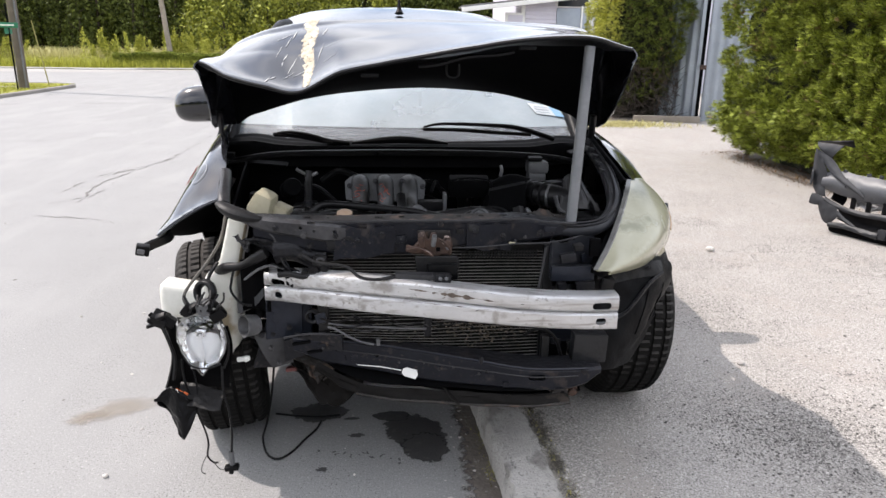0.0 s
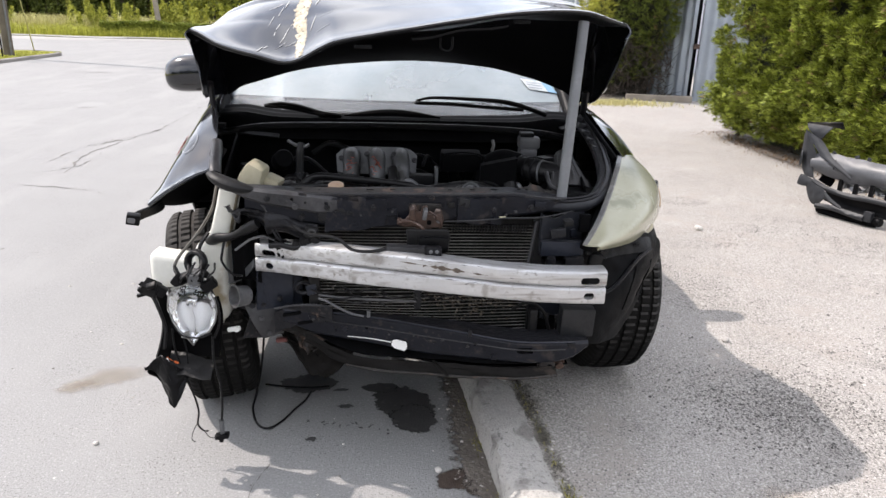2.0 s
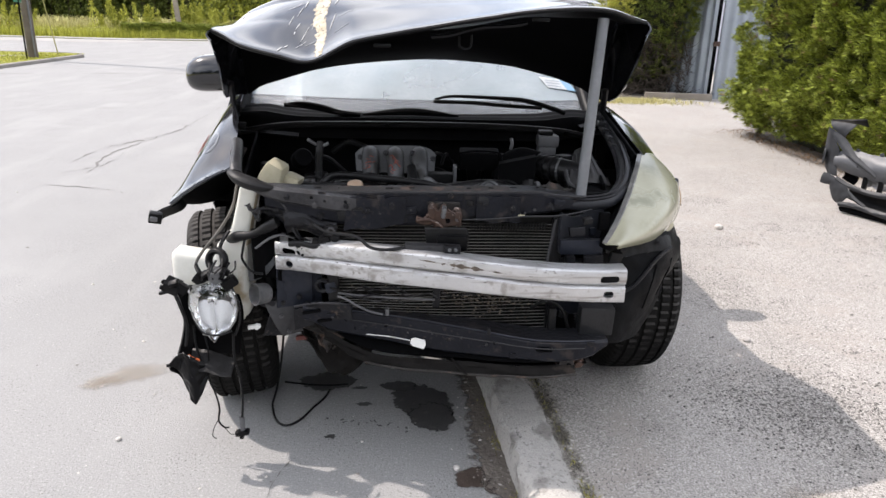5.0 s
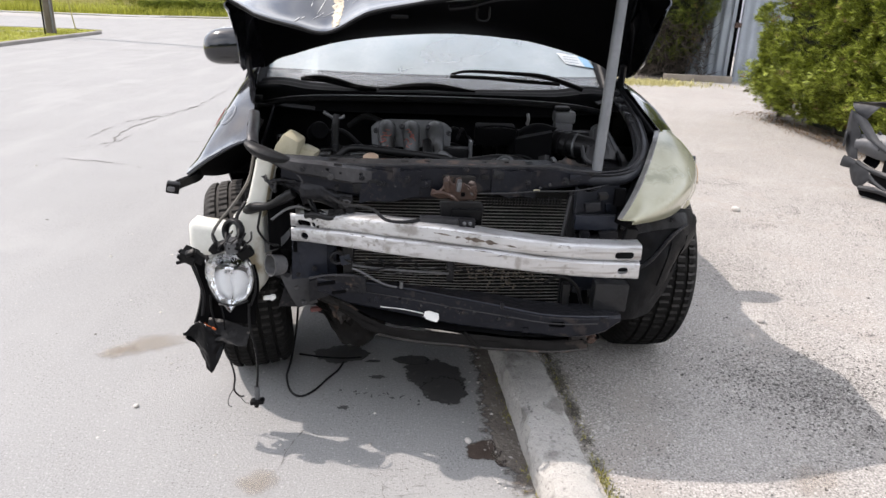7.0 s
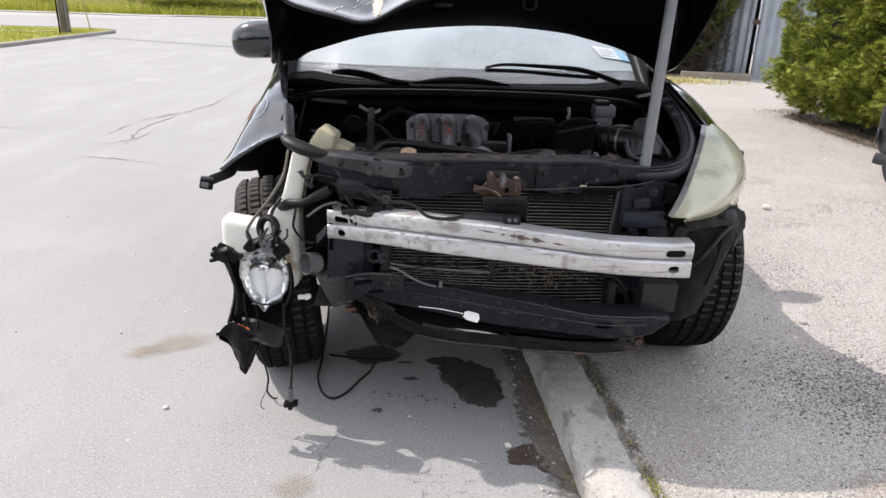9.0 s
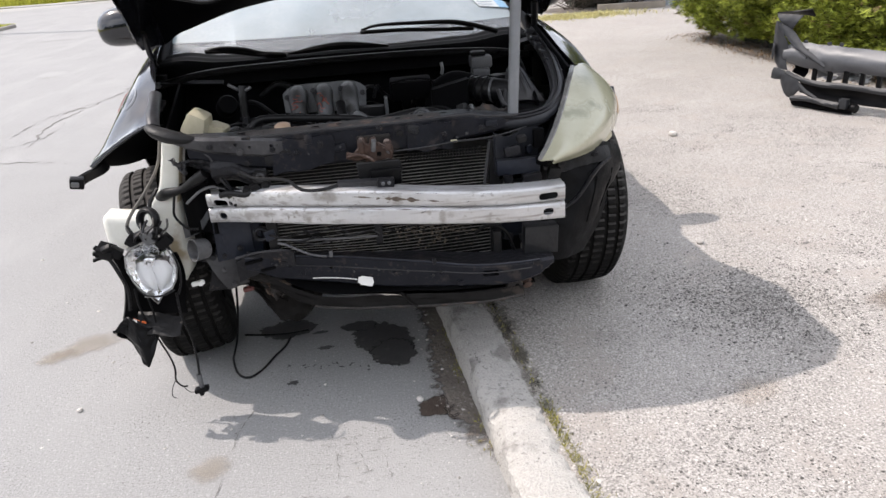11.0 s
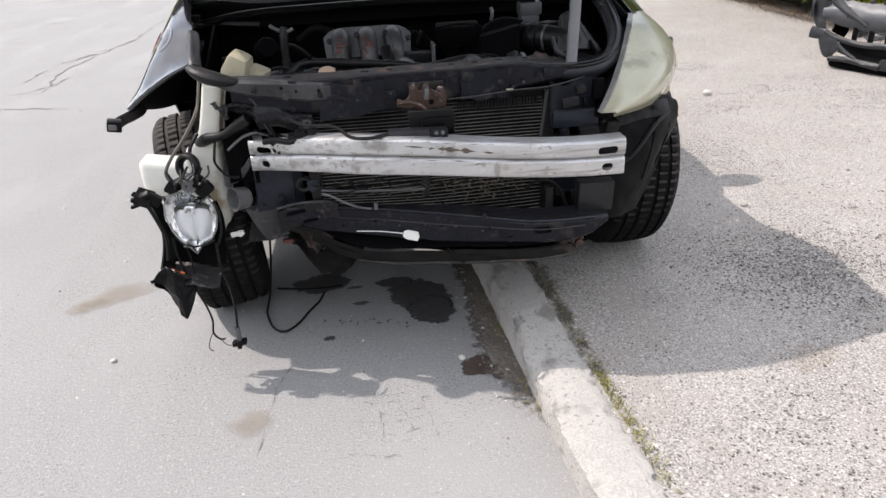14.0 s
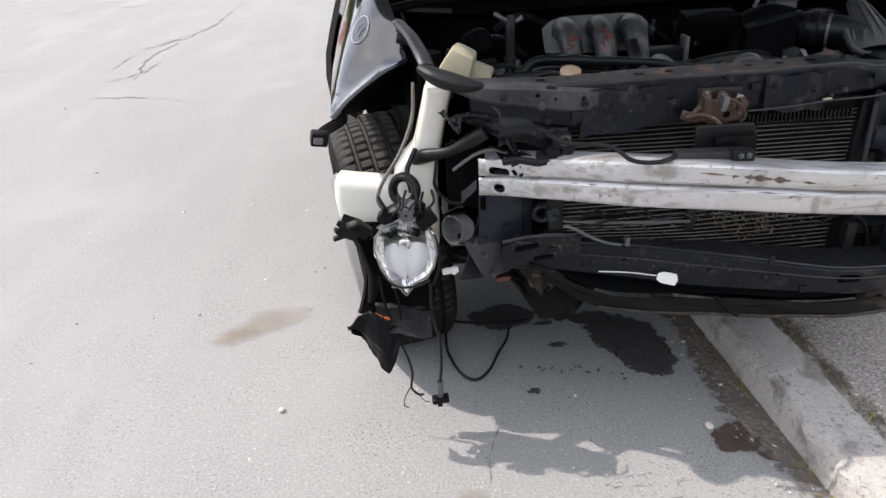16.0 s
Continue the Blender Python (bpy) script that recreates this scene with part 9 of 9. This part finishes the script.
part("lower_strut", strip([(0.085, 0.07, 0.285), (0.15, 0.07, 0.235), (0.24, 0.07, 0.19)], [(0.10, 0.07, 0.225), (0.16, 0.075, 0.20), (0.25, 0.075, 0.165)], 0.01, 0.0, 10, 4), BUMPER, cover)
part("lip", strip([(0.035, 0.07, 0.172), (0.16, 0.075, 0.190), (0.30, 0.075, 0.176), (0.42, 0.08, 0.172)], [(0.04, 0.075, 0.140), (0.16, 0.08, 0.150), (0.30, 0.085, 0.140), (0.42, 0.085, 0.125)], 0.012, 0.006, 20, 5), BUMPER, cover, "bent grey lower lip")
part("lip_block", box_bm((0.06, 0.05, 0.075), tuple(cov(0.445, 0.06, 0.165)), 0.008, (0, 0, -63)), BUMPER, cover)
part("foot", strip([(0.03, 0.03, 0.140), (0.22, 0.04, 0.135), (0.44, 0.04, 0.13), (0.50, 0.03, 0.15)], [(0.045, 0.02, 0.104), (0.22, 0.02, 0.100), (0.44, 0.02, 0.099), (0.50, 0.02, 0.102)], 0.02, 0.003, 20, 4, 0.03), UNDER, cover)
part("foot_end", lathe_data([(0, 0.03), (0.028, 0.03), (0.034, 0.02), (0.034, -0.02), (0.0, -0.03)], 16, tuple(cov(0.50, 0.03, 0.134)), Euler((radians(90), 0, radians(20))).to_matrix()), PLASTIC, cover)
for k in range(12):
    s0 = 0.172 + 0.118 * k
    part("grille_post", box_bm((0.030, 0.03, 0.115), tuple(cov(s0, 0.02, 0.335)), 0.005, (0, 0, -63)), PLASTIC, cover)
part("foil_scrap", sheet_data(lambda u, v: cov(0.10 + 0.42 * u, -0.10 + 0.04 * fbm(u * 5, v * 4, 2.0), 0.30 + 0.10 * v + 0.03 * fbm(u * 4, v * 3, 6.0)), 24, 10, 0.002), ALU, cover, "crumpled silver foil scrap behind the grille", 10)
for s0, a0 in ((0.06, 30), (0.24, -20), (0.33, 10)):
    part("broken_tab", box_bm((0.03, 0.012, 0.025), tuple(cov(s0, 0.0, 0.572)), 0.003, (0, a0, -63)), BUMPER, cover)
part("dent_crease", tube_data([cov(0.115, 0.055, 0.535), cov(0.125, 0.072, 0.50), cov(0.12, 0.075, 0.46)], 0.004, 6, 4, True, 0.5), DUSTY, cover)
